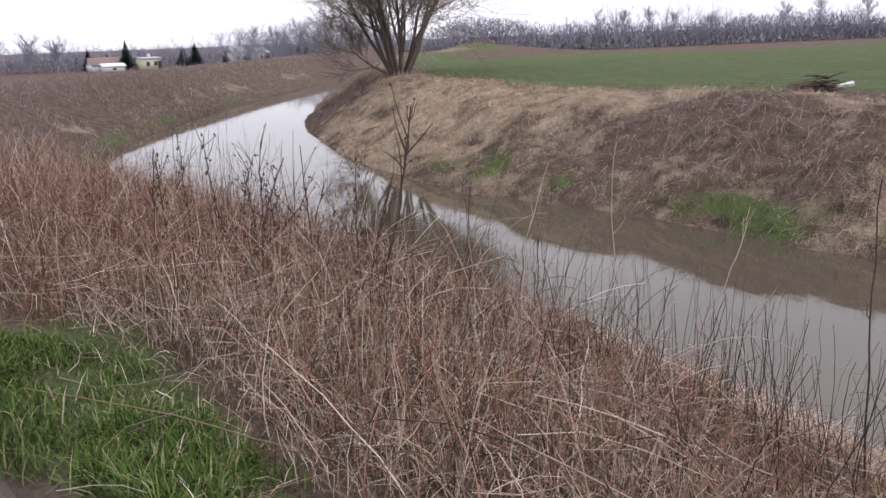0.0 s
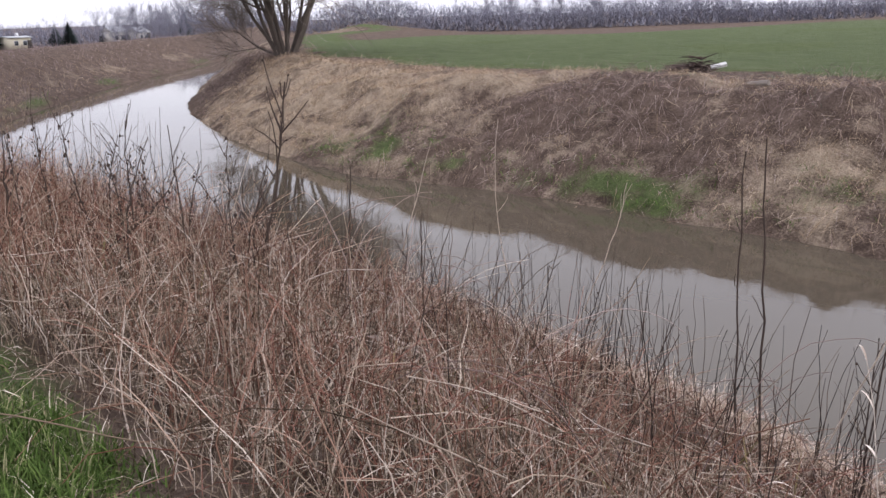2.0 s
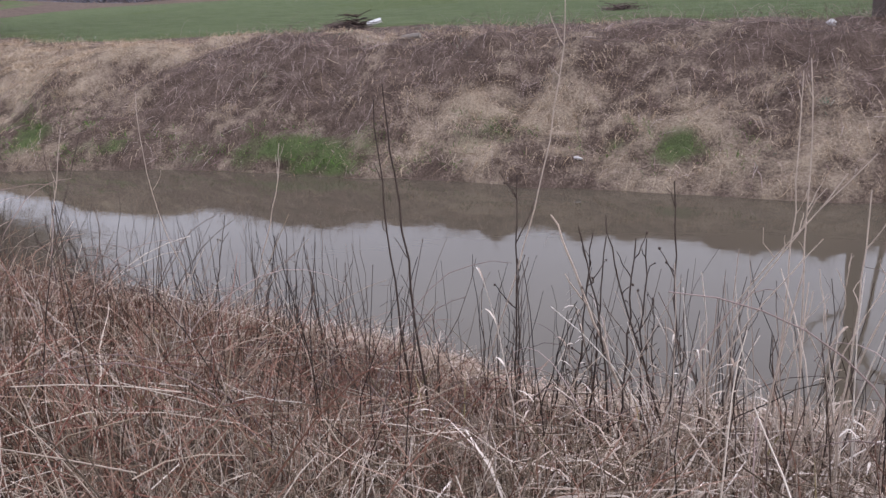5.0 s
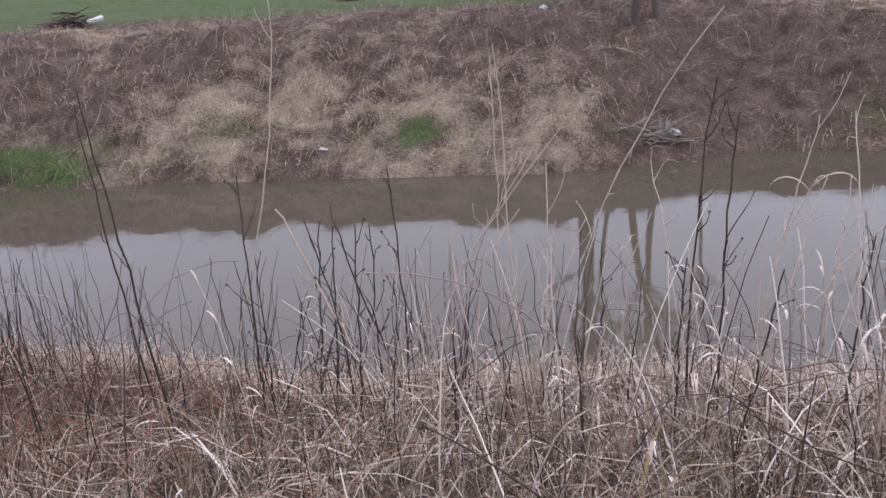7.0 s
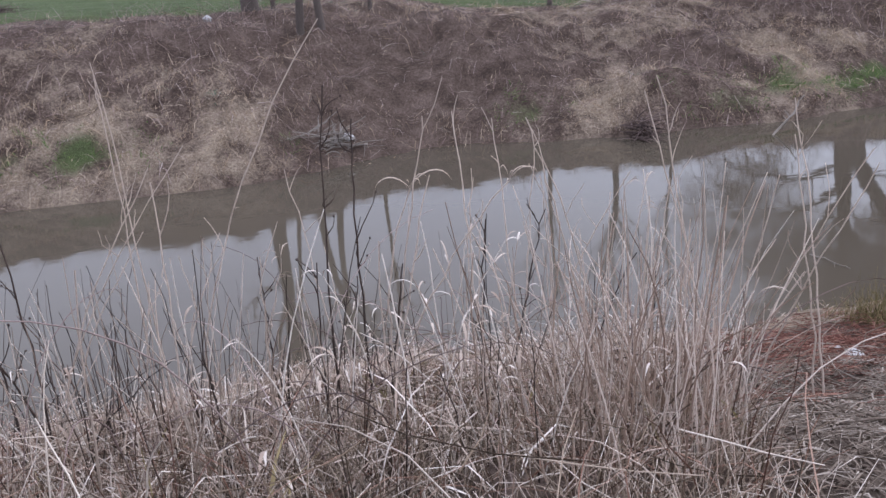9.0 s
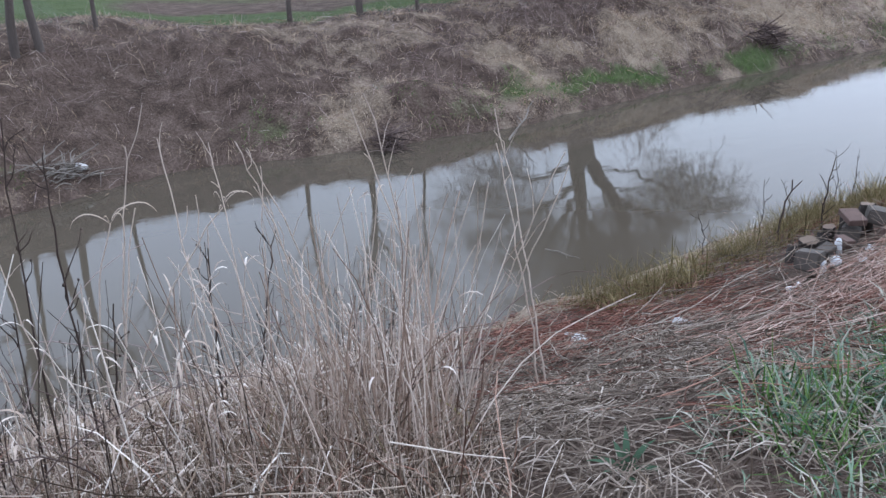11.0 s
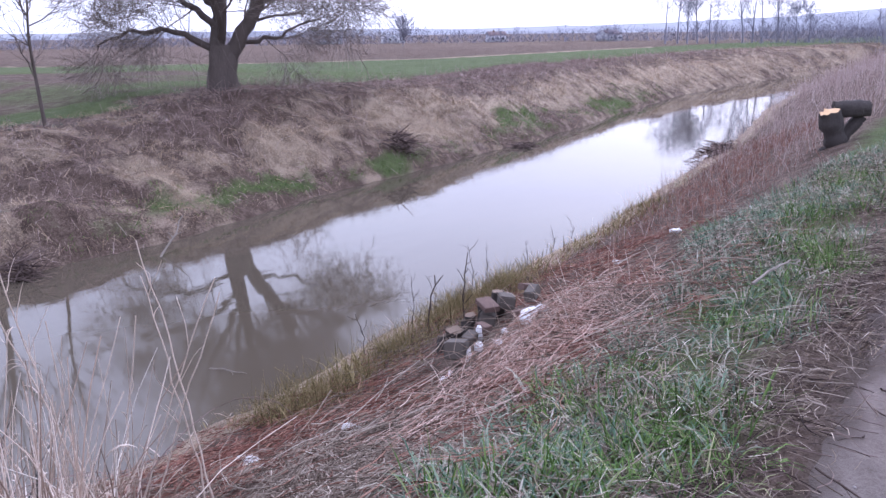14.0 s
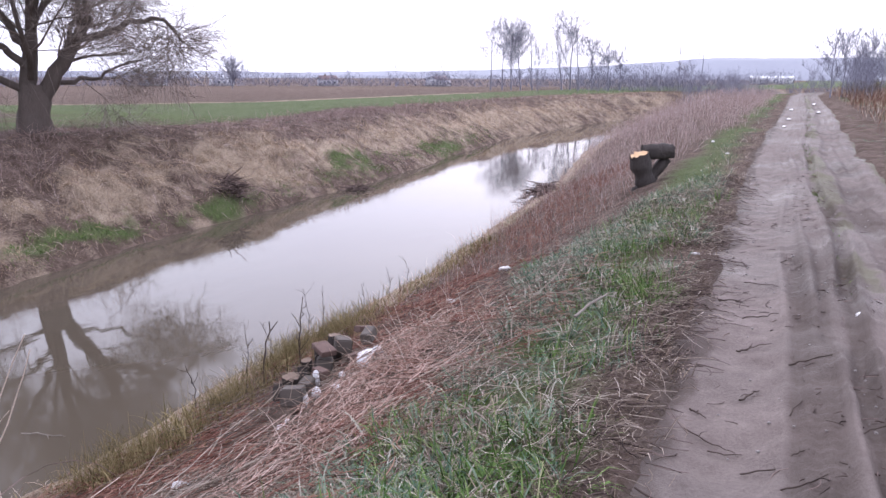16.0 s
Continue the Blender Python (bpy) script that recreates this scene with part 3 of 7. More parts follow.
WILLOW = {"wob": [0.15, 0.16, 0.2, 0.25], "rise": [0.05, 0.08, 0.06, -0.02], "taper": [0.18, 0.14, 0.3, 0.5], "kids": [11, 10, 15], "least": [0.01, 0.009, 0.006, 0.0042], "from": [0.25, 0.15, 0.08],
          "angle": [(30, 65), (25, 56), (20, 60)], "thin": [0.24, 0.22, 0.55], "short": [0.66, 0.72, 0.95]}


def tree(name, base, stems, spec, seed, label, trunk=None, mats=("bark", "twig"), group="", lines=()):
    """A bare tree: an upright trunk (own mesh), heavy limbs, and fine twigs."""
    rng = np.random.default_rng(seed)
    top = new(name)
    top.location = base
    tagged(top, label, "tree", group)
    out = {}
    if trunk is not None:
        pts, rad = trunk
        q = np.linspace(0, len(pts) - 1, 15)
        pts, rad = np.stack([np.interp(q, np.arange(len(pts)), np.array(pts)[:, i]) for i in range(3)], -1), np.interp(q, np.arange(len(rad)), rad)
        v, f = tubes(np.array([pts], float), np.array([rad], float), 24)
        c = np.repeat(pts, 24, 0)
        ang = np.arctan2(v[:, 1] - c[:, 1], v[:, 0] - c[:, 0])
        v = c + (v - c) * (1 + 0.08 * np.sin(4 * ang + 1.5 * v[:, 2]) + 0.06 * np.sin(7 * ang - v[:, 2]) + 0.12 * fbm(ang * 2 + 9, v[:, 2] * 2.0, 1.0, 95))[:, None]
        obj_np("trunk", v, f, MAT[mats[0]], top)
    for start, way, length, radius in stems:
        w = np.array(way, float)
        grow(rng, start, w / np.linalg.norm(w), length, radius, 0, spec, out)
    for pts, r0, r1 in lines:
        pts = np.array(pts, float)
        q = np.linspace(0, len(pts) - 1, 12)
        p = np.stack([np.interp(q, np.arange(len(pts)), pts[:, i]) for i in range(3)], -1)
        p[1:-1] = 0.25 * p[:-2] + 0.5 * p[1:-1] + 0.25 * p[2:] + rng.normal(0, 0.035, (10, 3))
        r = np.linspace(r0, r1, 12)
        out.setdefault((0, 12), []).append((p, r))
        sprout(rng, p, r, np.linalg.norm(np.diff(p, axis=0), axis=1).sum(), 0.6 * r0 + 0.4 * r1, 0, spec, out)
    v, f = limbs_mesh(out, (0,), {0: 9})
    obj_np("limb", v, f, MAT[mats[0]], top)
    v, f = limbs_mesh(out, (1,), {1: 4})
    obj_np("bough", v, f, MAT[mats[1]], top)
    v, f = limbs_mesh(out, (2, 3), {2: 3, 3: 2})
    obj_np("crown", v, f, MAT["willow_twig"], top, "bare fine twigs")
    return top


def stand(x, y, sink=0.06):
    return (x, y, float(ground_z(x, y)) - sink)


# big willow over the bend; its limbs spread along the bank (u) and across it (w)
def spread(u, w, z):
    return (0.77 * u + 0.63 * w, -0.63 * u + 0.77 * w, z)


tree("willow_tree", stand(16.5, 20.6, 0.2), [
    (spread(0.05, 0.15, 1.6), spread(0.1, 0.6, 1.0), 4.6, 0.1), (spread(0.0, -0.12, 1.7), spread(-0.25, -0.6, 1.0), 4.4, 0.1), (spread(1.0, 0.05, 2.4), spread(0.3, 0.6, 0.9), 3.6, 0.08), (spread(1.1, -0.1, 2.5), spread(0.5, -0.7, 0.8), 3.4, 0.07)],
     WILLOW, 5, "large bare old willow with forked trunk on the far riverbank", trunk=([(0, 0, -0.1), (0.0, 0, 0.25), (0.0, 0.02, 0.7), (0.03, 0.0, 1.1), (0.05, 0.0, 1.5)], [0.62, 0.5, 0.44, 0.43, 0.3]),
     lines=[([spread(-0.12, 0, 1.0), spread(-0.05, 0.05, 1.9), spread(0.1, 0.0, 2.9), spread(0.28, 0.1, 4.6), spread(0.35, 0.0, 6.6)], 0.26, 0.05),
            ([spread(0.15, 0, 1.0), spread(0.62, -0.03, 1.75), spread(1.05, 0, 2.45), spread(1.4, 0.03, 2.95), spread(1.62, 0.05, 3.35)], 0.25, 0.13),
            ([spread(1.3, 0, 2.8), spread(2.0, 0.1, 2.9), spread(2.9, 0.15, 3.4), spread(3.8, 0.2, 3.4), spread(4.2, 0.2, 2.7)], 0.12, 0.03),
            ([spread(1.4, 0, 2.95), spread(1.55, -0.05, 3.8), spread(1.95, -0.1, 4.7), spread(2.3, 0.0, 6.0)], 0.12, 0.03),
            ([spread(0.55, 0.05, 1.6), spread(1.5, 0.2, 1.6), spread(2.2, 0.3, 2.05), spread(3.0, 0.4, 2.2)], 0.075, 0.02),
            ([spread(-0.15, 0, 1.2), spread(-0.7, 0.05, 1.75), spread(-1.4, 0.1, 1.95), spread(-2.7, 0.15, 1.95), spread(-3.5, 0.2, 1.5)], 0.12, 0.03),
            ([spread(-0.05, 0, 1.9), spread(-0.8, -0.1, 2.7), spread(-1.9, -0.1, 3.2), spread(-3.2, 0.0, 3.3)], 0.12, 0.03),
            ([spread(0.0, 0, 2.3), spread(-0.5, 0.1, 3.2), spread(-1.1, 0.2, 4.4), spread(-1.6, 0.1, 5.8)], 0.13, 0.03),
            ([spread(0.15, 0, 3.1), spread(0.7, 0.1, 3.9), spread(1.2, 0.1, 5.2)], 0.09, 0.03)])
# many-stemmed willow at the upstream bend
rw = np.random.default_rng(12)
STEMS_FAN = []
for i in range(17):
    a, tilt = i * 2.4, rw.uniform(0.12, 0.75)
    STEMS_FAN.append(((0.35 * math.cos(a), 0.3 * math.sin(a), 0.0), (tilt * math.cos(a), tilt * math.sin(a), 1.0), rw.uniform(6.5, 9.0) * (1.1 - 0.4 * tilt), rw.uniform(0.06, 0.11)))
STEMS_FAN.append(((-0.4, -0.2, 0.1), (-1.5, -0.9, 0.55), 3.6, 0.07))
tree("willow_tree", stand(-34.8, 20.8), STEMS_FAN, {**WILLOW, "kids": [10, 11, 14], "least": [0.015, 0.012, 0.009, 0.0075], "thin": [0.34, 0.3, 0.6], "rise": [0.05, 0.1, 0.1, 0.04], "wob": [0.09, 0.14, 0.2, 0.2], "angle": [(15, 45), (15, 50), (15, 55)]},
     8, "bare many-stemmed willow leaning over the river bend")


# ---- stems and blades ----
def scatter(rng, n, box, keep):
    x, y = rng.uniform(box[0], box[1], n), rng.uniform(box[2], box[3], n)
    m = rng.uniform(0, 1, n) < keep(x, y)
    return x[m], y[m]


def on_ground(x, y, sink=0.03):
    return np.stack([x, y, ground_z(x, y) - sink], -1)


def in_thicket(x, y):
    """How thickly the dead weeds stand on the camera's bank."""
    sn = -edge_dist(x, y, NEAR_EDGE)
    edge = np.interp(x, [-40, -9, -7.2, -6.4, -5.8, -5, -3.4, -1.5, 0, 1.5, 2.4, 3.1], [-8, -1.0, -0.15, 0.3, 0.55, 0.95, 1.05, 1.0, 1.15, 1.45, 1.95, 3.2]) + 0.25 * fbm(x, y, 0.7, 31)
    rim = np.interp(y, [0, 1.5, 2.3, 2.9, 4.7, 6.3], [1.75, 1.8, 1.9, 2.15, 2.95, 3.55]) + 0.2 * fbm(x, y, 0.6, 32)
    return np.clip((y - edge) / 0.3, 0, 1) * np.clip((sn + 0.05) / 0.3, 0, 1) * np.clip((rim - x) / 0.3, 0, 1)


def stems_stuff(name, x, y, h, lean, droop, radius, mat, label, category, seed, k=5, wob=0.15, sides=3, azim=None):
    rng = np.random.default_rng(seed)
    n = len(x)
    az = rng.uniform(0, 2 * np.pi, n) if azim is None else azim
    p = arcs(on_ground(x, y), h, az, lean, droop, k, rng, wob)
    r = radius[:, None] * np.linspace(1, 0.4, k)[None, :]
    v, f = tubes(p, r, sides)
    return tagged(obj_np(name, v, f, MAT[mat]), label, category, kind="stuff")


def blades_stuff(name, x, y, h, lean, droop, width, mat, label, category, seed, k=4):
    rng = np.random.default_rng(seed)
    n = len(x)
    az = rng.uniform(0, 2 * np.pi, n)
    p = arcs(on_ground(x, y), h, az, lean, droop, k, rng, 0.08)
    s = az + np.pi / 2 + rng.normal(0, 0.5, n)
    side = np.stack([np.cos(s), np.sin(s), 0 * s], -1)
    w = width[:, None] * np.array([0.8, 1.0, 0.7, 0.08] if k == 4 else [0.9, 0.8, 0.08])[None, :]
    v, f = ribbons(p, w, side)
    return tagged(obj_np(name, v, f, MAT[mat]), label, category, kind="stuff")



def lying_stuff(name, x, y, length, radius, mat, label, category, seed, high=0.06, azim=None):
    """Stalks lying over the ground, following it, crossing one another."""
    rng = np.random.default_rng(seed)
    n, k = len(x), 4
    az = rng.uniform(0, 2 * np.pi, n) if azim is None else azim
    t = np.linspace(-0.5, 0.5, k)[None, :] * length[:, None]
    bow = rng.normal(0, 0.14, n)[:, None] * length[:, None] * (1 - (np.linspace(-1, 1, k) ** 2)[None, :])
    px = x[:, None] + t * np.cos(az)[:, None] - bow * np.sin(az)[:, None]
    py = y[:, None] + t * np.sin(az)[:, None] + bow * np.cos(az)[:, None]
    z = ground_z(px, py)
    z = 0.5 * z + 0.5 * (z[:, :1] + (z[:, -1:] - z[:, :1]) * np.linspace(0, 1, k)[None, :])
    z = z + (rng.random(n) ** 1.5 * high + 0.008)[:, None] + np.abs(rng.normal(0, 0.16, n))[:, None] * (t + 0.35 * length[:, None])
    v, f = tubes(np.stack([px, py, z], -1), radius[:, None] * np.linspace(1, 0.6, k)[None, :], 3)
    return tagged(obj_np(name, v, f, MAT[mat]), label, category, kind="stuff")



def draped_stuff(name, x, y, length, width, mat, label, category, seed, high=0.08, turn=0.7):
    """Dead blades combed down a slope, following it."""
    rng = np.random.default_rng(seed)
    n, k = len(x), 3
    e = 0.3
    gx, gy = ground_z(x + e, y) - ground_z(x - e, y), ground_z(x, y + e) - ground_z(x, y - e)
    az = np.arctan2(-gy, -gx) + rng.normal(0, turn, n)
    t = np.linspace(0, 1, k)[None, :] * length[:, None]
    px, py = x[:, None] + t * np.cos(az)[:, None], y[:, None] + t * np.sin(az)[:, None]
    z = np.maximum(ground_z(px, py), 0.0) + (rng.random(n) * high)[:, None] * np.array([0.2, 1.0, 0.5])[None, :] + 0.012
    s = az + np.pi / 2
    side = np.stack([np.cos(s), np.sin(s), rng.normal(0, 0.6, n)], -1)
    v, f = ribbons(np.stack([px, py, z], -1), width[:, None] * np.array([1.0, 0.9, 0.2])[None, :], side)
    return tagged(obj_np(name, v, f, MAT[mat]), label, category, kind="stuff")


R = np.random.default_rng


def shore(x, y):
    return -edge_dist(x, y, NEAR_EDGE)


def far_shore(x, y):
    return edge_dist(x, y, FAR_EDGE)


# -- the camera's bank: thicket of dead weeds, redder upstream, paler downstream --
g = R(1)
x, y = scatter(g, 40000, (-15, 3.4, -1.5, 7.4), lambda x, y: in_thicket(x, y) * np.clip(0.8 - 0.12 * (x + 3), 0.22, 1) * np.clip(0.75 + 0.7 * fbm(x, y, 0.8, 41), 0.25, 1) * np.clip((shore(x, y) - 0.4) / 1.3, 0.12, 1))
n = len(x)
h = (0.3 + 0.42 * g.random(n)) * np.interp(x, [-12, -4, -1.5, 3], [1.25, 1.05, 0.62, 0.55]) * np.interp(shore(x, y), [0, 1.5, 3.5], [0.35, 0.55, 1.0])
ruddy = g.random(n) < np.clip(0.6 + 0.7 * fbm(x, y, 1.1, 40) - 0.05 * x, 0.3, 0.97)
for sel, tone, name in ((ruddy, "red_stalk", "dead_weed_thicket"), (~ruddy, "beige_stalk", "dead_grass_thicket")):
    m = int(sel.sum())
    stems_stuff(name, x[sel], y[sel], h[sel], np.abs(g.normal(0, 0.36, m)), g.normal(0.3, 0.7, m), g.uniform(0.0018, 0.0048, m), tone, "dense tangled thicket of dead weed stalks on the bank", "weeds", 2 + int(tone[0] == "b"), 5, 0.38)
x, y = scatter(g, 4600, (-12, 3.2, -0.8, 6.0), lambda x, y: in_thicket(x, y) * np.clip((shore(x, y) - 0.8) / 0.8, 0, 1) * np.clip(0.7 + 0.6 * fbm(x, y, 0.6, 39), 0.1, 1))
n = len(x)
lying_stuff("broken_stalks", x, y, g.uniform(0.15, 0.8, n), g.uniform(0.0014, 0.004, n), "beige_stalk", "broken dead stalks lying crosswise in the thicket", "dead stalks", 131, 0.42)
x, y = scatter(g, 30000, (-6.2, 2.6, 0.7, 4.4), lambda x, y: in_thicket(x, y + 0.12) * np.clip(0.75 + 0.7 * fbm(x, y, 0.5, 37), 0.2, 1) * np.interp(y, [0.7, 3.0, 4.4], [1, 0.8, 0.35]))
n = len(x)
stems_stuff("thicket_undergrowth", x, y, g.uniform(0.1, 0.4, n), np.abs(g.normal(0, 0.55, n)), g.normal(0.4, 0.9, n), g.uniform(0.0015, 0.0036, n), "beige_stalk", "low tangled dead grass filling the thicket", "dry grass", 134, 4, 0.4)
x, y = scatter(g, 6200, (-12, 3.2, -0.5, 6.6), lambda x, y: in_thicket(x, y) * np.clip(0.8 - 0.1 * (x + 2), 0.4, 1) * np.clip((shore(x, y) - 0.3) / 1.5, 0.1, 1))
n = len(x)
rusty = (x < -1.5) & (fbm(x, y, 1.1, 40) > 0.05)
for part_of, tone, name in ((rusty, "rust", "rusty_bramble_canes"), (~rusty, "red_stalk", "bramble_canes")):
    xs, ys = x[part_of], y[part_of]
    n = len(xs)
    stems_stuff(name, xs, ys, g.uniform(0.35, 1.1, n) * np.interp(xs, [-3, 0], [1, 0.65]) * np.interp(shore(xs, ys), [0.5, 3.0], [0.45, 1.0]), g.uniform(0.1, 1.0, n), g.uniform(0.4, 1.9, n), g.uniform(0.0018, 0.0045, n), tone, "arching dry bramble canes tangled through the dead weeds", "brambles", 3 + int(tone == "rust"), 6, 0.34)
x, y = scatter(g, 900, (-11, 3.2, 0.6, 5.4), in_thicket)
n = len(x)
stems_stuff("fallen_pale_canes", x, y, g.uniform(0.5, 1.3, n) * np.interp(x, [-3, 0], [1, 0.7]), g.uniform(0.3, 1.3, n), g.uniform(0.1, 0.9, n), g.uniform(0.003, 0.0062, n), "beige_stalk", "long pale dead canes leaning across the thicket", "weeds", 13, 8, 0.12)
# long canes arching right over, and dark stems standing in front of the water
x, y = scatter(g, 150, (-7, 2.8, 2.6, 5.2), in_thicket)
n = len(x)
stems_stuff("arching_canes", x, y, g.uniform(0.8, 1.7, n), g.uniform(0.1, 0.5, n), g.uniform(1.3, 2.4, n), g.uniform(0.003, 0.0052, n), "bank_bramble", "long bramble canes arching over the thicket", "brambles", 132, 12, 0.12, 5)
x, y = scatter(g, 460, (-6.2, 1.0, 4.0, 6.2), lambda x, y: np.clip((shore(x, y) - 0.5) / 0.4, 0, 1) * np.interp(x, [-6.2, -4, -1, 1], [0.5, 0.9, 0.7, 0.3]) * np.clip(0.5 + 0.8 * fbm(x, y, 0.6, 38), 0.1, 1))
n = len(x)
stems_stuff("waterside_stems", x, y, g.uniform(0.55, 1.3, n), np.abs(g.normal(0, 0.16, n)), g.normal(0.05, 0.3, n), g.uniform(0.003, 0.006, n), "dark_stem", "thin dark upright stems standing before the water", "weeds", 133, 8, 0.3, 5)
x, y = scatter(g, 15000, (-11, 3.5, 1.0, 7.3), lambda x, y: in_thicket(x, y) * np.clip(0.3 + 0.16 * (x + 3) + 0.9 * np.clip(1.9 - shore(x, y), 0, 1), 0.1, 1))
n = len(x)
h = g.uniform(0.14, 0.44, n) * np.interp(shore(x, y), [0, 1.5, 4], [0.5, 0.75, 1.0])
stems_stuff("bleached_grass", x, y, h, np.abs(g.normal(0.0, 0.4, n)), g.uniform(0.0, 1.3, n), g.uniform(0.0014, 0.0036, n), "pale_straw", "bleached dead grass stems by the water", "dry grass", 4, 5, 0.25)
x, y = scatter(g, 26000, (-12, 3.6, 4.6, 7.4), lambda x, y: np.clip(1 - np.abs(shore(x, y) - 0.6) / 0.9, 0, 1) * np.clip(0.85 + 0.7 * fbm(x, y, 0.7, 42), 0.2, 1))
n = len(x)
blades_stuff("waterside_straw", x, y, g.uniform(0.1, 0.36, n), g.uniform(0.2, 0.9, n), g.uniform(0.5, 1.8, n), g.uniform(0.002, 0.0045, n), "pale_straw", "pale straw fringe drooping over the river's edge", "dry grass", 14)
x, y = scatter(g, 2200, (-1.6, 3.3, 2.6, 5.8), lambda x, y: in_thicket(x, y) * np.clip(0.4 + fbm(x, y, 0.8, 43), 0, 1))
n = len(x)
blades_stuff("curled_grass_leaves", x, y, g.uniform(0.3, 0.8, n), g.uniform(0.0, 0.5, n), g.uniform(1.2, 2.9, n), g.uniform(0.0025, 0.006, n), "white_reed", "bleached grass leaves curling over at their tips", "dry grass", 15)
x, y = scatter(g, 1300, (-12, 3.2, 2.4, 7.3), lambda x, y: in_thicket(x, y) * np.clip(0.55 + 1.0 * fbm(x, y, 0.9, 44), 0.1, 1) * np.interp(x, [-6, -3, 2], [1, 0.7, 0.4]))
n = len(x)
stems_stuff("dark_weed_stems", x, y, g.uniform(0.5, 1.3, n) * np.interp(x, [-6, -2], [1.15, 1.0]), np.abs(g.normal(0, 0.16, n)), g.normal(0.1, 0.25, n), g.uniform(0.0022, 0.0052, n), "dark_stem", "thin dark upright weed stems along the water's edge", "weeds", 5, 6, 0.14)
x, y = scatter(g, 1500, (-9, 3.0, 1.6, 5.5), lambda x, y: in_thicket(x, y) * np.clip(fbm(x, y, 0.9, 45) * 2.2 - 0.5, 0, 1))
n = len(x)
blades_stuff("olive_weeds", x, y, g.uniform(0.2, 0.5, n), g.uniform(0.1, 0.6, n), g.uniform(0.2, 1.0, n), g.uniform(0.004, 0.01, n), "olive", "small olive weeds coming up through the dead stalks", "weeds", 16)

x, y = scatter(g, 7000, (-10, 2.6, 0.3, 2.0), lambda x, y: np.exp(-((y - np.interp(x, [-10, -5, -3, -1.5, 0, 1.5, 2.4], [0.5, 0.8, 0.85, 0.95, 1.05, 1.3, 1.7])) / 0.3) ** 2))
n = len(x)
blades_stuff("thicket_foot_grass", x, y, g.uniform(0.08, 0.26, n), np.abs(g.normal(0.2, 0.45, n)), g.uniform(0.3, 1.6, n), g.uniform(0.0014, 0.0032, n), "beige_stalk", "limp dead grass at the foot of the thicket", "dry grass", 124)
# clumps of taller pale stems
ca = g.integers(0, 4, 210)
cx, cy = np.array([2.1, 2.35, -0.8, 0.3])[ca], np.array([3.5, 4.1, 4.3, 4.1])[ca]
x, y = cx + g.normal(0, 0.32, 210), cy + g.normal(0, 0.4, 210)
x, y = x[y > 1.42 * x], y[y > 1.42 * x]
n = len(x)
stems_stuff("pale_stem_clump", x, y, g.uniform(0.5, 1.4, n), np.abs(g.normal(0, 0.28, n)), g.normal(0.2, 0.4, n), g.uniform(0.003, 0.006, n), "white_reed", "clumps of tall bleached weed stems above the thicket", "dead plants", 125, 6, 0.1, 4)
# a bundle of stiff canes fanning out at the thicket's end
x, y = 1.75 + g.normal(0, 0.3, 360), 2.95 + g.normal(0, 0.42, 360)
x, y = x[y > 1.42 * x], y[y > 1.42 * x]
n = len(x)
az = np.arctan2((y - 3.0) * 0.5 + g.normal(0, 0.5, n), (x - 1.7) + g.normal(0, 0.35, n))
stems_stuff("cane_bundle", x, y, 0.35 + 0.85 * g.uniform(0, 1, n) ** 1.5, np.abs(g.normal(0.1, 0.25, n)), g.normal(0.15, 0.45, n), g.uniform(0.0024, 0.005, n), "pale_straw", "bundle of stiff pale canes fanning out at the thicket's end", "dead plants", 137, 7, 0.12, 5, az)
# nodding pale grasses with leaves curling at their tips
x, y = scatter(g, 150, (-1.8, 3.3, 2.7, 5.4), lambda x, y: in_thicket(x, y) * np.clip(0.45 + fbm(x, y, 0.8, 43), 0, 1))
n = len(x)
az, hh = g.uniform(0, 6.28, n), g.uniform(0.45, 1.05, n)
stem = arcs(on_ground(x, y), hh, az, np.abs(g.normal(0, 0.22, n)), g.uniform(0, 0.5, n), 6, g, 0.08)
leaf_at = np.concatenate([stem[:, 5], stem[:, 4], stem[:, 5], stem[:, 3]])
m = len(leaf_at)
la = np.tile(az, 4) + g.normal(0, 0.9, m)
leaf = arcs(leaf_at, g.uniform(0.06, 0.2, m), la, g.uniform(0.2, 0.9, m), g.uniform(1.2, 2.4, m), 6, g, 0.08)
lw = g.uniform(0.003, 0.0065, m)[:, None] * np.array([0.5, 0.9, 1, 0.9, 0.6, 0.15])[None]
v, f = merge([tubes(stem, g.uniform(0.0026, 0.0042, n)[:, None] * np.linspace(1, 0.5, 6)[None], 4), ribbons(leaf, lw, np.stack([-np.sin(la), np.cos(la), 0 * la], -1))])
tagged(obj_np("nodding_grass", v, f, MAT["white_reed"]), "bleached nodding grasses with leaves curling at their tips", "dry grass", kind="stuff")
# -- upstream along the same bank: brown brush fading into the distance --
x, y = scatter(g, 90000, (-110, -12, -14, 44), lambda x, y: np.clip(shore(x, y) / 0.5, 0, 1) * np.clip((y + 0.0 * x - np.interp(x, [-85, -40, -12], [-14, -9, 1.0])) / 1, 0, 1) * np.clip(24 / (8 - x), 0.2, 1) * np.clip(0.7 + 0.9 * fbm(x, y, 4, 46), 0.1, 1))
n = len(x)
stems_stuff("brown_brush", x, y, g.uniform(0.3, 0.9, n) * np.interp(-x, [20, 60], [1, 0.5]), np.abs(g.normal(0, 0.5, n)), g.normal(0.3, 0.5, n), np.interp(-x, [12, 80], [0.004, 0.012]) * g.uniform(0.7, 1.3, n), "upstream_brush", "brown dead brush covering the bank upstream", "brush", 17, 3, 0.15)
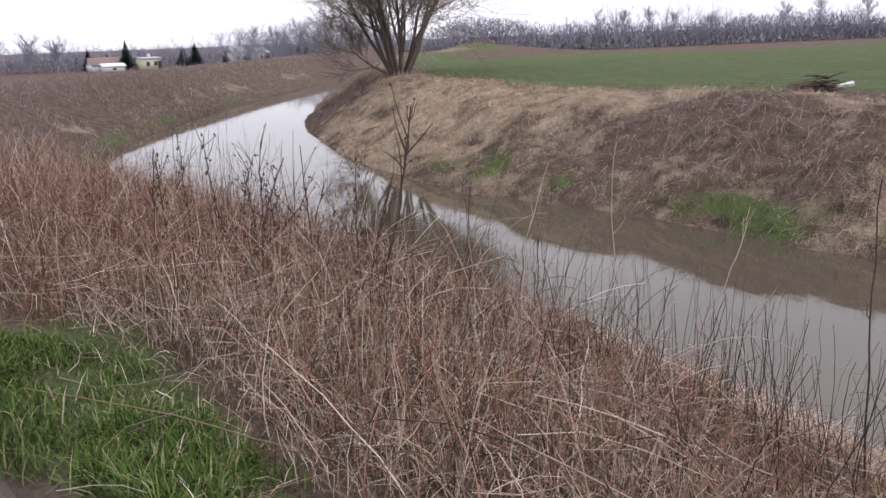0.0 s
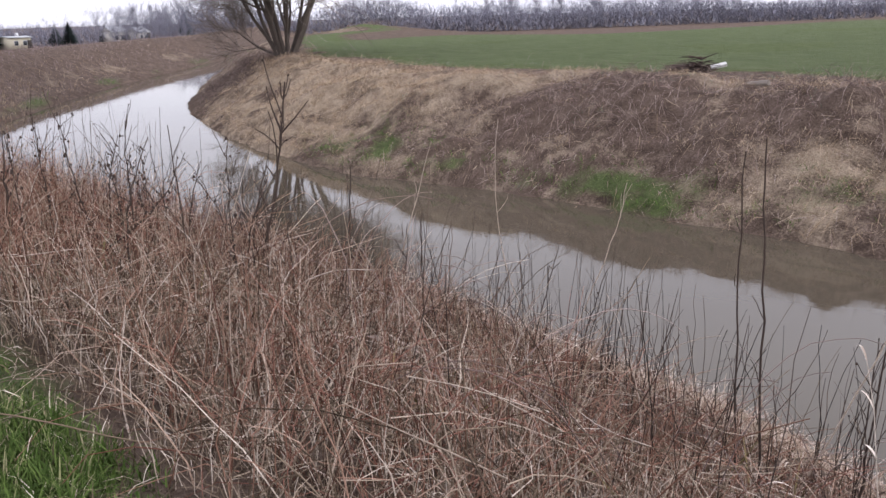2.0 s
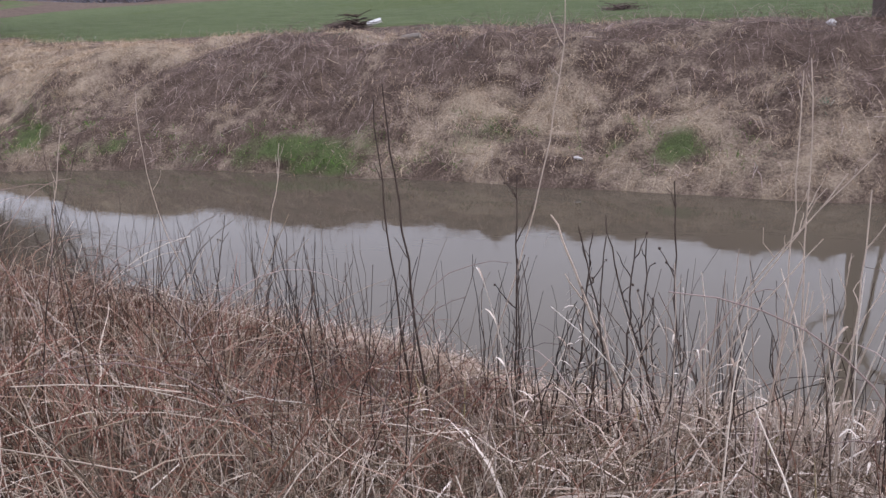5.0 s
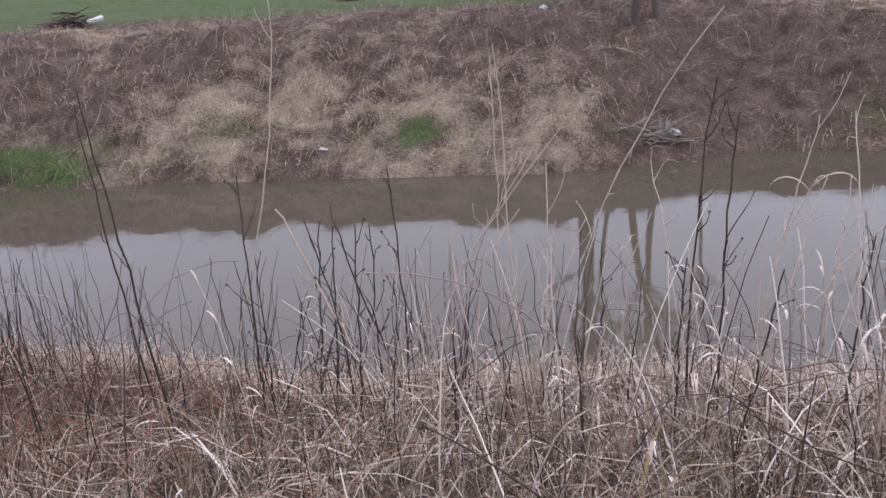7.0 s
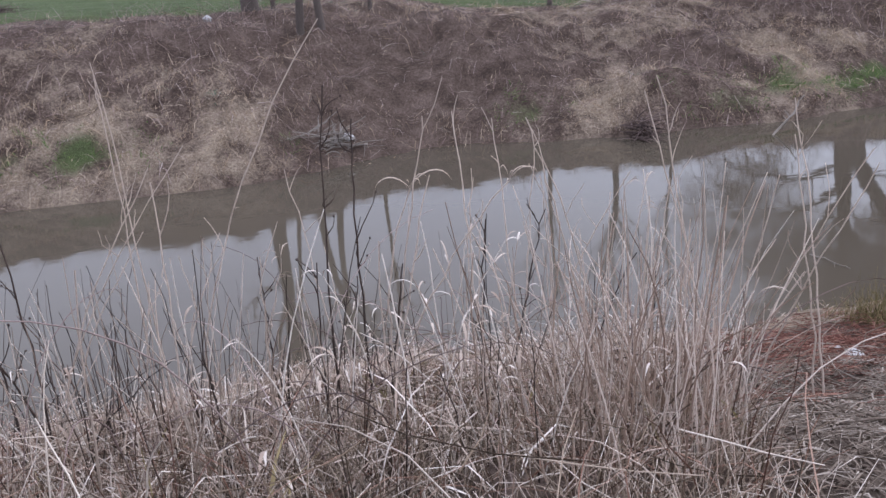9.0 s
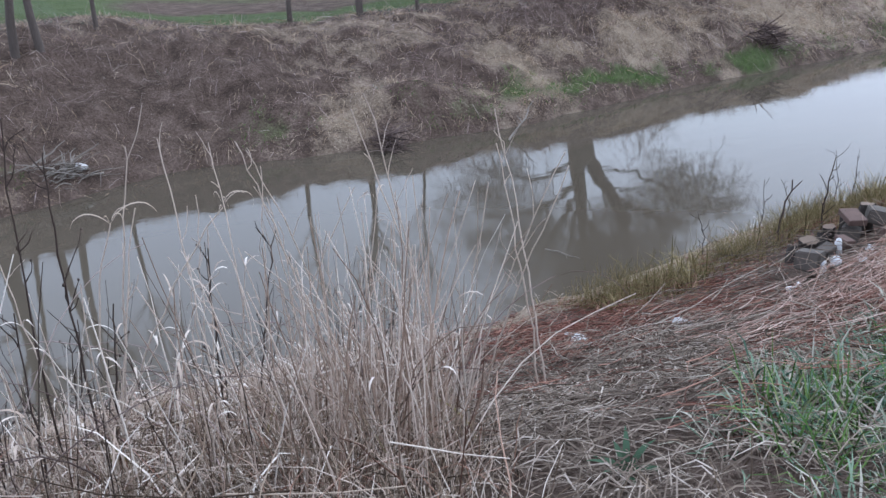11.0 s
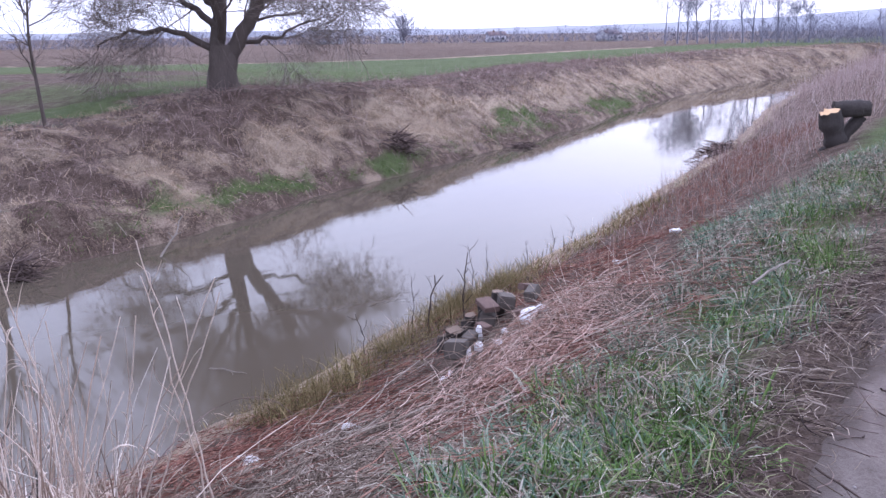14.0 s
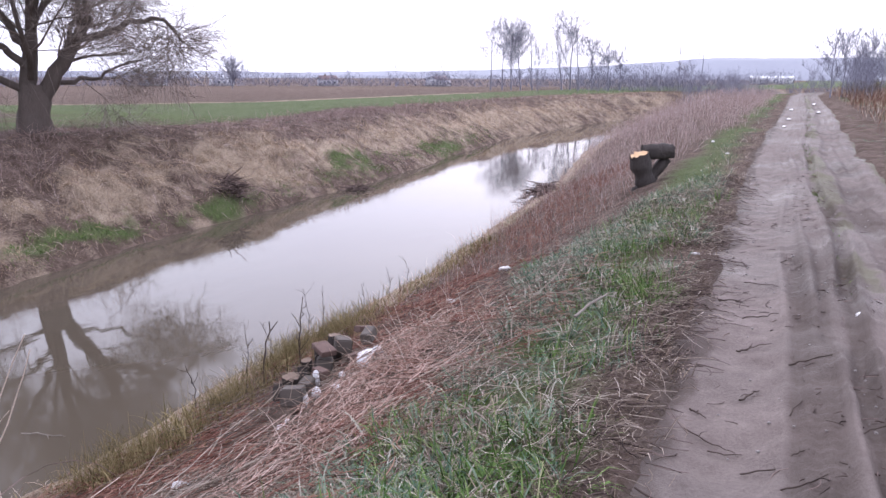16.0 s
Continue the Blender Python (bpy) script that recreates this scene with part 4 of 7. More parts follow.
x, y = scatter(g, 22000, (-80, -12, -2, 36), lambda x, y: np.clip(1 - np.abs(shore(x, y) - 2.0) / 3.0, 0, 1) * np.clip(0.4 + 1.5 * fbm(x, y, 4, 47), 0, 1))
n = len(x)
blades_stuff("upstream_straw", x, y, g.uniform(0.25, 0.6, n) * np.interp(-x, [20, 60], [1, 0.6]), g.uniform(0.1, 0.6, n), g.uniform(0.3, 1.5, n), np.interp(-x, [12, 80], [0.004, 0.014]) * g.uniform(0.7, 1.3, n), "tan_tuft", "patches of tan dead grass on the upstream bank", "dry grass", 18, 3)

# -- left grass patch beside the camera --
x, y = scatter(g, 105000, (-7.4, -1.9, -0.6, 1.5), lambda x, y: np.clip((np.interp(x, [-10, -7, -6.4, -5.8, -5, -3.4, -1.6], [-1.2, -0.2, 0.25, 0.5, 0.85, 1.05, 0.8]) + 0.3 * fbm(x, y, 0.5, 48) - y) / 0.25, 0, 1) * np.clip((y - np.interp(x, [-6, -4.6, -4.0, -3.4], [-0.35, -0.1, 0.2, 0.35]) + 0.2 * fbm(x, y, 0.6, 49)) / 0.25, 0, 1) * np.clip(0.65 + 0.8 * fbm(x, y, 0.5, 50), 0.08, 1))
n = len(x)
h = g.uniform(0.08, 0.25, n) * np.clip(0.75 + 0.9 * fbm(x, y, 0.5, 51), 0.25, 1.5)
blades_stuff("green_grass_patch", x, y, h, np.abs(g.normal(0, 0.3, n)), g.uniform(0.2, 1.6, n), g.uniform(0.0022, 0.0048, n), "green_blade", "lush green spring grass beside the track", "grass", 19)
x, y = scatter(g, 260, (-10, -1.0, -1.2, 1.6), lambda x, y: np.clip(0.5 + fbm(x, y, 0.6, 52), 0, 1))
n = len(x)
lying_stuff("fallen_stalks", x, y, g.uniform(0.12, 0.7, n), g.uniform(0.0012, 0.0032, n), "matted", "dry stalks lying flat in the grass", "litter", 20, 0.16)

# -- downstream slope below the verge --
slope = lambda x, y: np.clip((x - np.interp(y, [0, 1.5, 2.9, 6.5], [1.5, 1.6, 1.95, 3.4])) / 0.3, 0, 1) * np.clip(shore(x, y) / 0.3, 0, 1)
off_rubble = lambda x, y: 1 - np.clip(1.6 * np.exp(-(((0.83 * (x - 6.8) + 0.56 * (y - 4.45)) / 1.45) ** 4 + ((0.83 * (y - 4.45) - 0.56 * (x - 6.8)) / 0.58) ** 4)), 0, 0.97)
hay_lie = lambda x, y: np.exp(-(((x - 5.3) / 1.3) ** 2 + ((y - 3.0 - 0.12 * (x - 5.3)) / 0.42) ** 2))
x, y = scatter(g, 17000, (1.7, 12.5, 1.8, 6.9), lambda x, y: slope(x, y) * np.clip((shore(x, y) - 0.5) / 0.8, 0, 1) * np.clip((y - 1.5) / 0.5, 0, 1) * np.clip(0.55 + 0.9 * fbm(x, y, 0.9, 53), 0.08, 1) * np.interp(x, [6.5, 9.8], [1, 0.12]) * (1 - 0.9 * np.exp(-(((x - 4.7) / 1.5) ** 2 + ((shore(x, y) - 1.3) / 0.9) ** 2))) * (1 - 0.7 * hay_lie(x, y)) * off_rubble(x, y))
n = len(x)
lying_stuff("matted_stalks", x, y, g.uniform(0.05, 0.42, n), g.uniform(0.0014, 0.004, n), "matted", "flattened grey-brown dead stalks matted on the slope", "dead stalks", 21, 0.12)
x, y = scatter(g, 15000, (2.6, 9.0, 1.9, 6.4), lambda x, y: slope(x, y) * np.clip((shore(x, y) - 0.7) / 0.8, 0, 1) * np.clip((y - 1.7) / 0.5, 0, 1) * np.clip(0.35 - 1.2 * fbm(x, y, 0.9, 53), 0.05, 1) * np.interp(x, [6.5, 9.0], [1, 0.2]) * off_rubble(x, y))
n = len(x)
lying_stuff("reddish_stalks", x, y, g.uniform(0.05, 0.3, n), g.uniform(0.0016, 0.004, n), "rust", "reddish dead stalks strewn down the slope", "dead stalks", 128, 0.12)
x, y = scatter(g, 15000, (3.6, 9.0, 2.2, 5.2), lambda x, y: hay_lie(x, y) * off_rubble(x, y))
n = len(x)
lying_stuff("pinkish_hay_heap", x, y, g.uniform(0.08, 0.36, n), g.uniform(0.0014, 0.0034, n), "hay", "heap of pinkish dry hay stalks on the slope", "hay", 22, 0.2, g.normal(0.6, 1.0, n))
x, y = scatter(g, 1500, (4.2, 8.6, 2.2, 4.4), lambda x, y: np.exp(-(((x - 6.3) / 1.2) ** 2 + ((y - 3.05) / 0.45) ** 2)))
n = len(x)
stems_stuff("upright_hay_stalks", x, y, g.uniform(0.15, 0.55, n), g.uniform(0.2, 1.2, n), g.uniform(0, 0.9, n), g.uniform(0.002, 0.0042, n), "pale_straw", "dry stalks sticking up out of the hay", "dead stalks", 122, 5, 0.1)
x, y = scatter(g, 34000, (3.0, 12.0, 3.0, 6.9), lambda x, y: slope(x, y) * (0.5 + np.exp(-((x - 4.6) / 1.3) ** 2)) * np.exp(-((shore(x, y) - np.interp(x, [3, 6, 9], [1.6, 1.7, 2.2])) / 1.0) ** 2) * np.clip(0.6 + 0.8 * fbm(x, y, 0.6, 54), 0, 1) * np.clip(off_rubble(x, y), 0.25, 1))
n = len(x)
lying_stuff("red_litter", x, y, g.uniform(0.03, 0.22, n), g.uniform(0.0018, 0.006, n), "rust", "rusty red leaf and stalk litter near the water", "litter", 23, 0.04)
x, y = scatter(g, 140, (3.0, 8.5, 2.2, 4.9), slope)
n = len(x)
lying_stuff("fallen_canes", x, y, g.uniform(0.4, 1.2, n), g.uniform(0.003, 0.006, n), "matted", "long grey canes fallen across the slope", "canes", 123, 0.2, g.normal(0.6, 1.0, n))
x, y = scatter(g, 20000, (5.0, 17, 4.8, 8.0), lambda x, y: np.exp(-((shore(x, y) - np.interp(x, [6, 9, 16], [0.95, 0.9, 0.6])) / 0.5) ** 2) * np.clip(0.55 + 0.9 * fbm(x, y, 0.8, 55), 0.05, 1))
n = len(x)
blades_stuff("olive_waterside_weeds", x, y, g.uniform(0.1, 0.42, n) * np.clip(0.7 + fbm(x, y, 0.5, 155), 0.3, 1.5), np.abs(g.normal(0.2, 0.5, n)), g.uniform(0.1, 1.4, n), g.uniform(0.003, 0.008, n), "olive", "yellow-olive weeds in a strip above the waterline", "weeds", 24)
x, y = scatter(g, 22000, (4.9, 10, 4.6, 7.0), lambda x, y: np.exp(-((shore(x, y) - 1.0) / 0.5) ** 2) * np.clip(0.5 + 1.2 * fbm(x, y, 0.5, 69), 0, 1) * off_rubble(x, y))
n = len(x)
stems_stuff("olive_brush", x, y, g.uniform(0.12, 0.42, n) * np.clip(0.8 + 0.8 * fbm(x, y, 0.5, 70), 0.3, 1.4), np.abs(g.normal(0, 0.5, n)), g.normal(0.2, 0.5, n), g.uniform(0.0015, 0.0035, n), "olive", "fuzzy yellow-olive dry weeds beside the rubble", "weeds", 127, 4, 0.2)
x, y = scatter(g, 9000, (3.6, 22, 5.6, 9.2), lambda x, y: np.clip(1 - np.abs(shore(x, y) - 0.2) / 0.35, 0, 1) * np.clip(0.45 + fbm(x, y, 0.6, 56), 0, 1))
n = len(x)
blades_stuff("waterside_straw", x, y, g.uniform(0.1, 0.32, n), g.uniform(0.1, 0.8, n), g.uniform(0.4, 1.5, n), g.uniform(0.002, 0.006, n), "pale_straw", "pale straw fringe drooping over the river's edge", "dry grass", 25)
x, y = scatter(g, 17000, (7.2, 26, 2.6, 9.4), lambda x, y: np.exp(-((shore(x, y) - 2.1) / 1.1) ** 2) * np.clip(0.6 + 0.8 * fbm(x, y, 1.1, 57), 0.1, 1) * np.clip((x - 7.6) / 1.5, 0, 1))
n = len(x)
stems_stuff("rusty_weeds", x, y, g.uniform(0.1, 0.4, n), np.abs(g.normal(0.5, 0.5, n)), g.normal(0.4, 0.6, n), np.interp(x, [8, 26], [0.0022, 0.006]) * g.uniform(0.7, 1.3, n), "rust", "low rusty-brown weeds on the downstream slope", "weeds", 26, 4, 0.15)
x, y = scatter(g, 19000, (9.5, 75, 1.5, 16), lambda x, y: np.clip(shore(x, y) / 0.4, 0, 1) * np.clip(0.4 + 0.02 * x + 0.9 * fbm(x, y, 2.0, 58), 0.0, 1) * np.clip((y - track_mid(x) - np.interp(x, [10, 13, 18, 30], [3.2, 3.0, 2.4, 1.6])) / 0.6, 0, 1) * np.clip(30 / x, 0, 1))
n = len(x)
stems_stuff("pale_pink_weeds", x, y, g.uniform(0.2, 1.0, n) * np.interp(x, [9, 13, 20, 40], [0.3, 0.5, 0.9, 1.1]), np.abs(g.normal(0, 0.4, n)), g.normal(0.3, 0.5, n), np.interp(x, [13, 75], [0.0028, 0.011]) * g.uniform(0.7, 1.3, n), "pink_weed", "tall pale pinkish dry weeds along the bank downstream", "weeds", 27, 4, 0.1)

# -- verge of the track: grey-green and bright grass, dead leaves between --
on_verge = lambda x, y: np.clip((y - track_mid(x) - 1.0 - 0.3 * fbm(x, y, 0.5, 59)) / 0.3, 0, 1) * np.clip((track_mid(x) + np.interp(x, [2.3, 2.9, 3.4, 4.4, 6, 7.6, 8.8, 11, 13, 15, 30], [1.7, 2.1, 2.45, 2.5, 2.45, 2.7, 2.95, 3.0, 2.5, 1.9, 1.7]) + 0.35 * fbm(x, y, 0.7, 60) - y) / 0.3, 0, 1)
x, y = scatter(g, 76000, (2.3, 15, 0.8, 4.8), lambda x, y: on_verge(x, y) * np.clip(0.3 + 0.35 * (y - track_mid(x) - 1.2) + 1.0 * fbm(x, y, 0.45, 61), 0.04, 1) * np.interp(x, [2.3, 3, 9, 15], [0.5, 1, 0.85, 0.5]))
n = len(x)
h = g.uniform(0.08, 0.26, n) * np.clip(0.8 + 0.8 * fbm(x, y, 0.5, 62), 0.35, 1.4)
blades_stuff("verge_grass", x, y, h, np.abs(g.normal(0, 0.4, n)), g.uniform(0.3, 1.9, n), g.uniform(0.003, 0.0065, n), "grey_blade", "grey-green half-dead grass on the verge", "grass", 28)
x, y = scatter(g, 18000, (2.6, 13, 0.8, 4.5), lambda x, y: on_verge(x, y) * np.clip(fbm(x, y, 0.7, 63) * 2.4 + 0.25 - 0.35 * np.abs(y - track_mid(x) - 1.7), 0, 1))
n = len(x)
blades_stuff("bright_grass_clumps", x, y, g.uniform(0.12, 0.3, n), np.abs(g.normal(0, 0.28, n)), g.uniform(0.2, 1.3, n), g.uniform(0.0025, 0.0055, n), "verge_blade", "bright green spring grass clumps on the verge", "grass", 29)
x, y = scatter(g, 17000, (2.0, 14, 0.6, 4.2), lambda x, y: np.maximum(on_verge(x, y + 0.2), np.exp(-((y - track_mid(x) - 1.1) / 0.3) ** 2)) * np.clip(0.55 + fbm(x, y, 0.6, 64), 0.1, 1))
n = len(x)
lying_stuff("dead_grass_stalks", x, y, g.uniform(0.05, 0.3, n), g.uniform(0.001, 0.003, n), "matted", "dry straw lying among the verge grass", "dead stalks", 30, 0.14)
x, y = scatter(g, 30000, (2.2, 16, 0.2, 3.0), lambda x, y: np.exp(-((y - track_mid(x) - 0.98) / 0.28) ** 2) * np.clip(0.5 + fbm(x, y, 0.5, 68), 0.05, 1))
n = len(x)
lying_stuff("track_edge_litter", x, y, g.uniform(0.03, 0.22, n), g.uniform(0.0015, 0.004, n), "dark_brush", "dark dead leaves and straw along the track's edge", "litter", 126, 0.04)
x, y = scatter(g, 12000, (2.2, 14, 0.4, 3.4), lambda x, y: np.exp(-((y - track_mid(x) - 1.1) / 0.26) ** 2) * np.clip(0.5 + 0.9 * fbm(x, y, 0.4, 36), 0.1, 1) * np.clip(7 / x, 0, 1))
n = len(x)
lying_stuff("margin_straw", x, y, g.uniform(0.03, 0.2, n), g.uniform(0.001, 0.0028, n), "matted", "short dead straw along the margin of the track", "litter", 135, 0.05)
x, y = scatter(R(129), 9000, (2.5, 16, -1.6, 2.0), lambda x, y: (np.exp(-((y - track_mid(x) + 0.22) / 0.22) ** 2) + 0.25 * np.clip(1 - np.abs(y - track_mid(x)) / 1.2, 0, 1)) * np.clip(0.35 + 1.2 * fbm(x, y, 0.5, 78), 0, 1) * np.clip(9 / x, 0, 1))
n = len(x)
lying_stuff("track_crumbs", x, y, R(131).uniform(0.015, 0.09, n), R(132).uniform(0.0018, 0.0055, n), "dark_brush", "dark crumbs of mud and dead leaves on the track", "litter", 130, 0.015)
x, y = scatter(g, 16000, (13, 60, 1.5, 8), lambda x, y: on_verge(x, y) * np.clip(0.5 + 0.9 * fbm(x, y, 1.5, 65), 0.05, 1) * np.clip(20 / x, 0, 1))
n = len(x)
blades_stuff("far_verge_grass", x, y, g.uniform(0.08, 0.22, n), np.abs(g.normal(0, 0.4, n)), g.uniform(0.3, 1.4, n), np.interp(x, [13, 60], [0.004, 0.016]), "grey_blade", "short tufted grass along the track's verge", "grass", 31, 3)
x, y = scatter(g, 22000, (5, 40, -4.0, 3.0), lambda x, y: (np.exp(-((y - track_mid(x) + 0.36) / 0.2) ** 2) * np.clip((x - 6) / 2, 0, 1) + np.clip((track_mid(x) - 1.35 - y) / 0.4, 0, 1)) * np.clip(0.4 + 1.2 * fbm(x, y, 0.9, 66), 0, 1) * np.clip(12 / x, 0, 1))
n = len(x)
blades_stuff("track_middle_grass", x, y, g.uniform(0.02, 0.08, n), np.abs(g.normal(0, 0.5, n)), g.uniform(0.2, 1.2, n), np.interp(x, [5, 40], [0.003, 0.01]), "verge_blade", "thin trodden grass between the wheel tracks", "grass", 32, 3)
x, y = scatter(g, 12000, (18, 80, -14, 2), lambda x, y: np.clip((track_mid(x) - 2.2 - y) / 0.8, 0, 1) * np.clip(0.5 + 0.9 * fbm(x, y, 2.5, 67), 0, 1) * np.clip((x - 20) / 8, 0, 1))
n = len(x)
stems_stuff("brown_weeds_by_track", x, y, g.uniform(0.3, 1.0, n), np.abs(g.normal(0, 0.3, n)), g.normal(0.2, 0.4, n), np.interp(x, [18, 80], [0.006, 0.018]), "red_stalk", "brown dead weeds beside the track", "weeds", 33, 4, 0.12)


# -- the far bank: tussocks, brambles, spring green at the foot --
def tussocks(name, seed, count, box, keep, blades, h, width, mat, label, category, spread=0.12):
    rng = R(seed)
    cx, cy = scatter(rng, count, box, keep)
    cx, cy = np.repeat(cx, blades), np.repeat(cy, blades)
    n = len(cx)
    size = np.repeat(rng.uniform(0.6, 1.35, n // blades), blades)
    az = rng.uniform(0, 2 * np.pi, n)
    r = spread * np.sqrt(rng.random(n)) * size
    px, py = cx + r * np.cos(az), cy + r * np.sin(az)
    p = arcs(on_ground(px, py), rng.uniform(h[0], h[1], n) * size, az + rng.normal(0, 0.6, n), rng.uniform(0.1, 0.9, n), rng.uniform(0.6, 1.7, n), 4, rng, 0.1)
    p = p[:, [0, 2, 3]]
    s = az + np.pi / 2 + rng.normal(0, 0.4, n)
    w = width * rng.uniform(0.6, 1.3, n)[:, None] * np.array([0.9, 0.9, 0.15])[None, :]
    v, f = ribbons(p, w, np.stack([np.cos(s), np.sin(s), 0 * s], -1))
    return tagged(obj_np(name, v, f, MAT[mat]), label, category, kind="stuff")


tussocks("verge_tufts", 49, 2100, (2.4, 16, 1.0, 5.0), lambda x, y: on_verge(x, y) * np.clip(0.55 + 0.3 * (y - track_mid(x) - 1.6) + 0.9 * fbm(x, y, 0.5, 61), 0.05, 1), 24, (0.1, 0.25), 0.0042, "grey_blade", "blue-green grass tufts on the verge", "grass", spread=0.09)
tussocks("bright_verge_tufts", 50, 1050, (2.5, 15, 1.0, 4.4), lambda x, y: on_verge(x, y) * np.clip(0.5 - 0.5 * np.abs(y - track_mid(x) - 1.6) + 1.3 * fbm(x, y, 0.7, 63), 0.02, 1), 26, (0.1, 0.24), 0.0034, "verge_blade", "bright green grass tufts on the verge", "grass", spread=0.09)
tussocks("trackside_tufts", 51, 2200, (5, 45, -6.0, 2.0), lambda x, y: np.clip((track_mid(x) - 1.45 - y) / 0.3, 0, 1) * np.clip(0.4 + 0.9 * fbm(x, y, 0.9, 66), 0.03, 1) * np.clip(14 / x, 0, 1), 12, (0.05, 0.16), 0.005, "grey_blade", "rough grass on the land side of the track", "grass", spread=0.15)
tussocks("dead_verge_tufts", 52, 6500, (2.2, 30, 0.6, 5.0), lambda x, y: np.maximum(on_verge(x, y), np.exp(-((y - track_mid(x) - 1.05) / 0.22) ** 2)) * np.clip(0.35 + 0.9 * fbm(x, y, 0.6, 64), 0.05, 1) * np.clip(9 / x, 0, 1), 14, (0.06, 0.22), 0.0026, "beige_stalk", "dead grass tufts mixed through the verge", "dry grass", spread=0.12)
tussocks("waterside_tussocks", 53, 2400, (10, 60, 6.5, 15), lambda x, y: np.clip(1 - np.abs(shore(x, y) - 0.5) / 0.6, 0, 1) * np.clip(0.5 + 0.9 * fbm(x, y, 1.5, 80), 0.05, 1) * np.clip(22 / x, 0, 1), 14, (0.12, 0.35), 0.0045, "tan_tuft", "tan dead grass hanging over the downstream water's edge", "dry grass", spread=0.14)


def slip(x, y):
    """Bare slipped earth on the far bank."""
    return np.exp(-(((x - 2.8) / 2.2) ** 2 + ((far_shore(x, y) - 1.7) / 2.0) ** 2))


tussocks("upstream_tussocks", 46, 5000, (-62, -13, -2, 30), lambda x, y: np.clip(1 - np.abs(shore(x, y) - 2.2) / 2.6, 0, 1) * np.clip(0.3 + 1.4 * fbm(x, y, 3.5, 47), 0, 1), 10, (0.15, 0.4), 0.005, "tan_tuft", "tan dead grass clumps on the bank upstream", "dry grass", spread=0.2)
tussocks("upstream_green_foot", 47, 1600, (-70, -14, -2, 34), lambda x, y: np.clip(1 - np.abs(shore(x, y) - 0.5) / 0.8, 0, 1) * np.clip(0.5 + 1.2 * fbm(x, y, 4, 48), 0, 1), 9, (0.12, 0.3), 0.01, "verge_blade", "green grass at the water's edge upstream", "grass", spread=0.22)
bank_face = lambda x, y: np.clip(far_shore(x, y) / 0.25, 0, 1) * np.clip((6.4 - far_shore(x, y)) / 1.5, 0, 1) * (1 - 0.9 * slip(x, y))
tan = lambda x, y: bank_face(x, y) * (1 - 0.85 * far_green(x, y, far_shore(x, y))) * np.clip(1.5 * far_straw(x, y, far_shore(x, y)) - 0.12, 0.01, 1)
tussocks("tan_tussocks", 34, 13000, (-22, 24, 11, 23), tan, 16, (0.1, 0.27), 0.003, "tan_tuft", "tan dead grass tussocks hanging on the far bank", "dry grass", spread=0.15)
tussocks("tan_tussocks_downstream", 35, 16000, (22, 100, 10, 30), tan, 9, (0.15, 0.4), 0.007, "tan_tuft", "tan dead grass tussocks on the far bank downstream", "dry grass", spread=0.2)
tussocks("tan_tussocks_upstream", 36, 6500, (-46, -20, 11, 30), tan, 12, (0.14, 0.36), 0.005, "tan_tuft", "tan dead grass tussocks on the far bank upstream", "dry grass", spread=0.18)
brambly = lambda x, y: np.clip((far_shore(x, y) - 0.5) / 0.5, 0, 1) * np.clip((7.6 - far_shore(x, y)) / 1.2, 0, 1) * np.clip(1.3 * far_dark(x, y, far_shore(x, y)) - 0.1, 0.02, 1) * (1 - 0.95 * slip(x, y)) * (1 - 0.9 * far_green(x, y, far_shore(x, y)))
x, y = scatter(g, 62000, (-46, 40, 12, 30), brambly)
n = len(x)
stems_stuff("far_bank_brambles", x, y, g.uniform(0.2, 0.75, n) * np.clip(1.15 - 0.12 * np.clip(far_shore(x, y) - 2.5, 0, 4) * (x > 3), 0.5, 1), g.uniform(0.1, 1.1, n), g.uniform(0.3, 1.7, n), np.interp(np.abs(x), [0, 40], [0.003, 0.008]) * g.uniform(0.7, 1.3, n), "bank_bramble", "tangled brown bramble thickets on the far bank", "brambles", 37, 5, 0.3)
mauve = lambda x, y: bank_face(x, y) * np.clip(0.5 * far_dark(x, y, far_shore(x, y)) + 0.9 * fbm(x, y, 2.0, 73) + 0.2 + 0.25 * np.clip((x - 10) / 8, 0, 1), 0.04, 1) * (1 - far_green(x, y, far_shore(x, y)))
x, y = scatter(g, 46000, (-34, 100, 8, 34), mauve)
n = len(x)
stems_stuff("mauve_weeds", x, y, g.uniform(0.15, 0.5, n), np.abs(g.normal(0, 0.6, n)), g.normal(0.5, 0.6, n), np.interp(np.abs(x), [0, 70], [0.003, 0.011]) * g.uniform(0.7, 1.3, n), "mauve_weed", "mauve-brown dry weeds over the far bank", "weeds", 38, 4, 0.25)
foot = lambda x, y: np.clip(far_shore(x, y) / 0.2, 0, 1) * np.clip(1.6 * far_green(x, y, far_shore(x, y)) - 0.15, 0, 1) * (1 - 0.7 * slip(x, y))
tussocks("spring_green_foot", 39, 15000, (-24, 48, 11, 20), foot, 13, (0.08, 0.22), 0.0052, "bank_green", "fresh green grass at the foot of the far bank", "grass", spread=0.16)
tussocks("crest_green", 40, 2600, (-26, 14, 15, 24), lambda x, y: np.clip(1 - np.abs(far_shore(x, y) - 6.2) / 2.0, 0, 1) * np.clip(0.4 + fbm(x, y, 1.5, 74), 0, 1), 9, (0.06, 0.16), 0.006, "grey_blade", "rough green grass along the field's edge", "grass", spread=0.2)
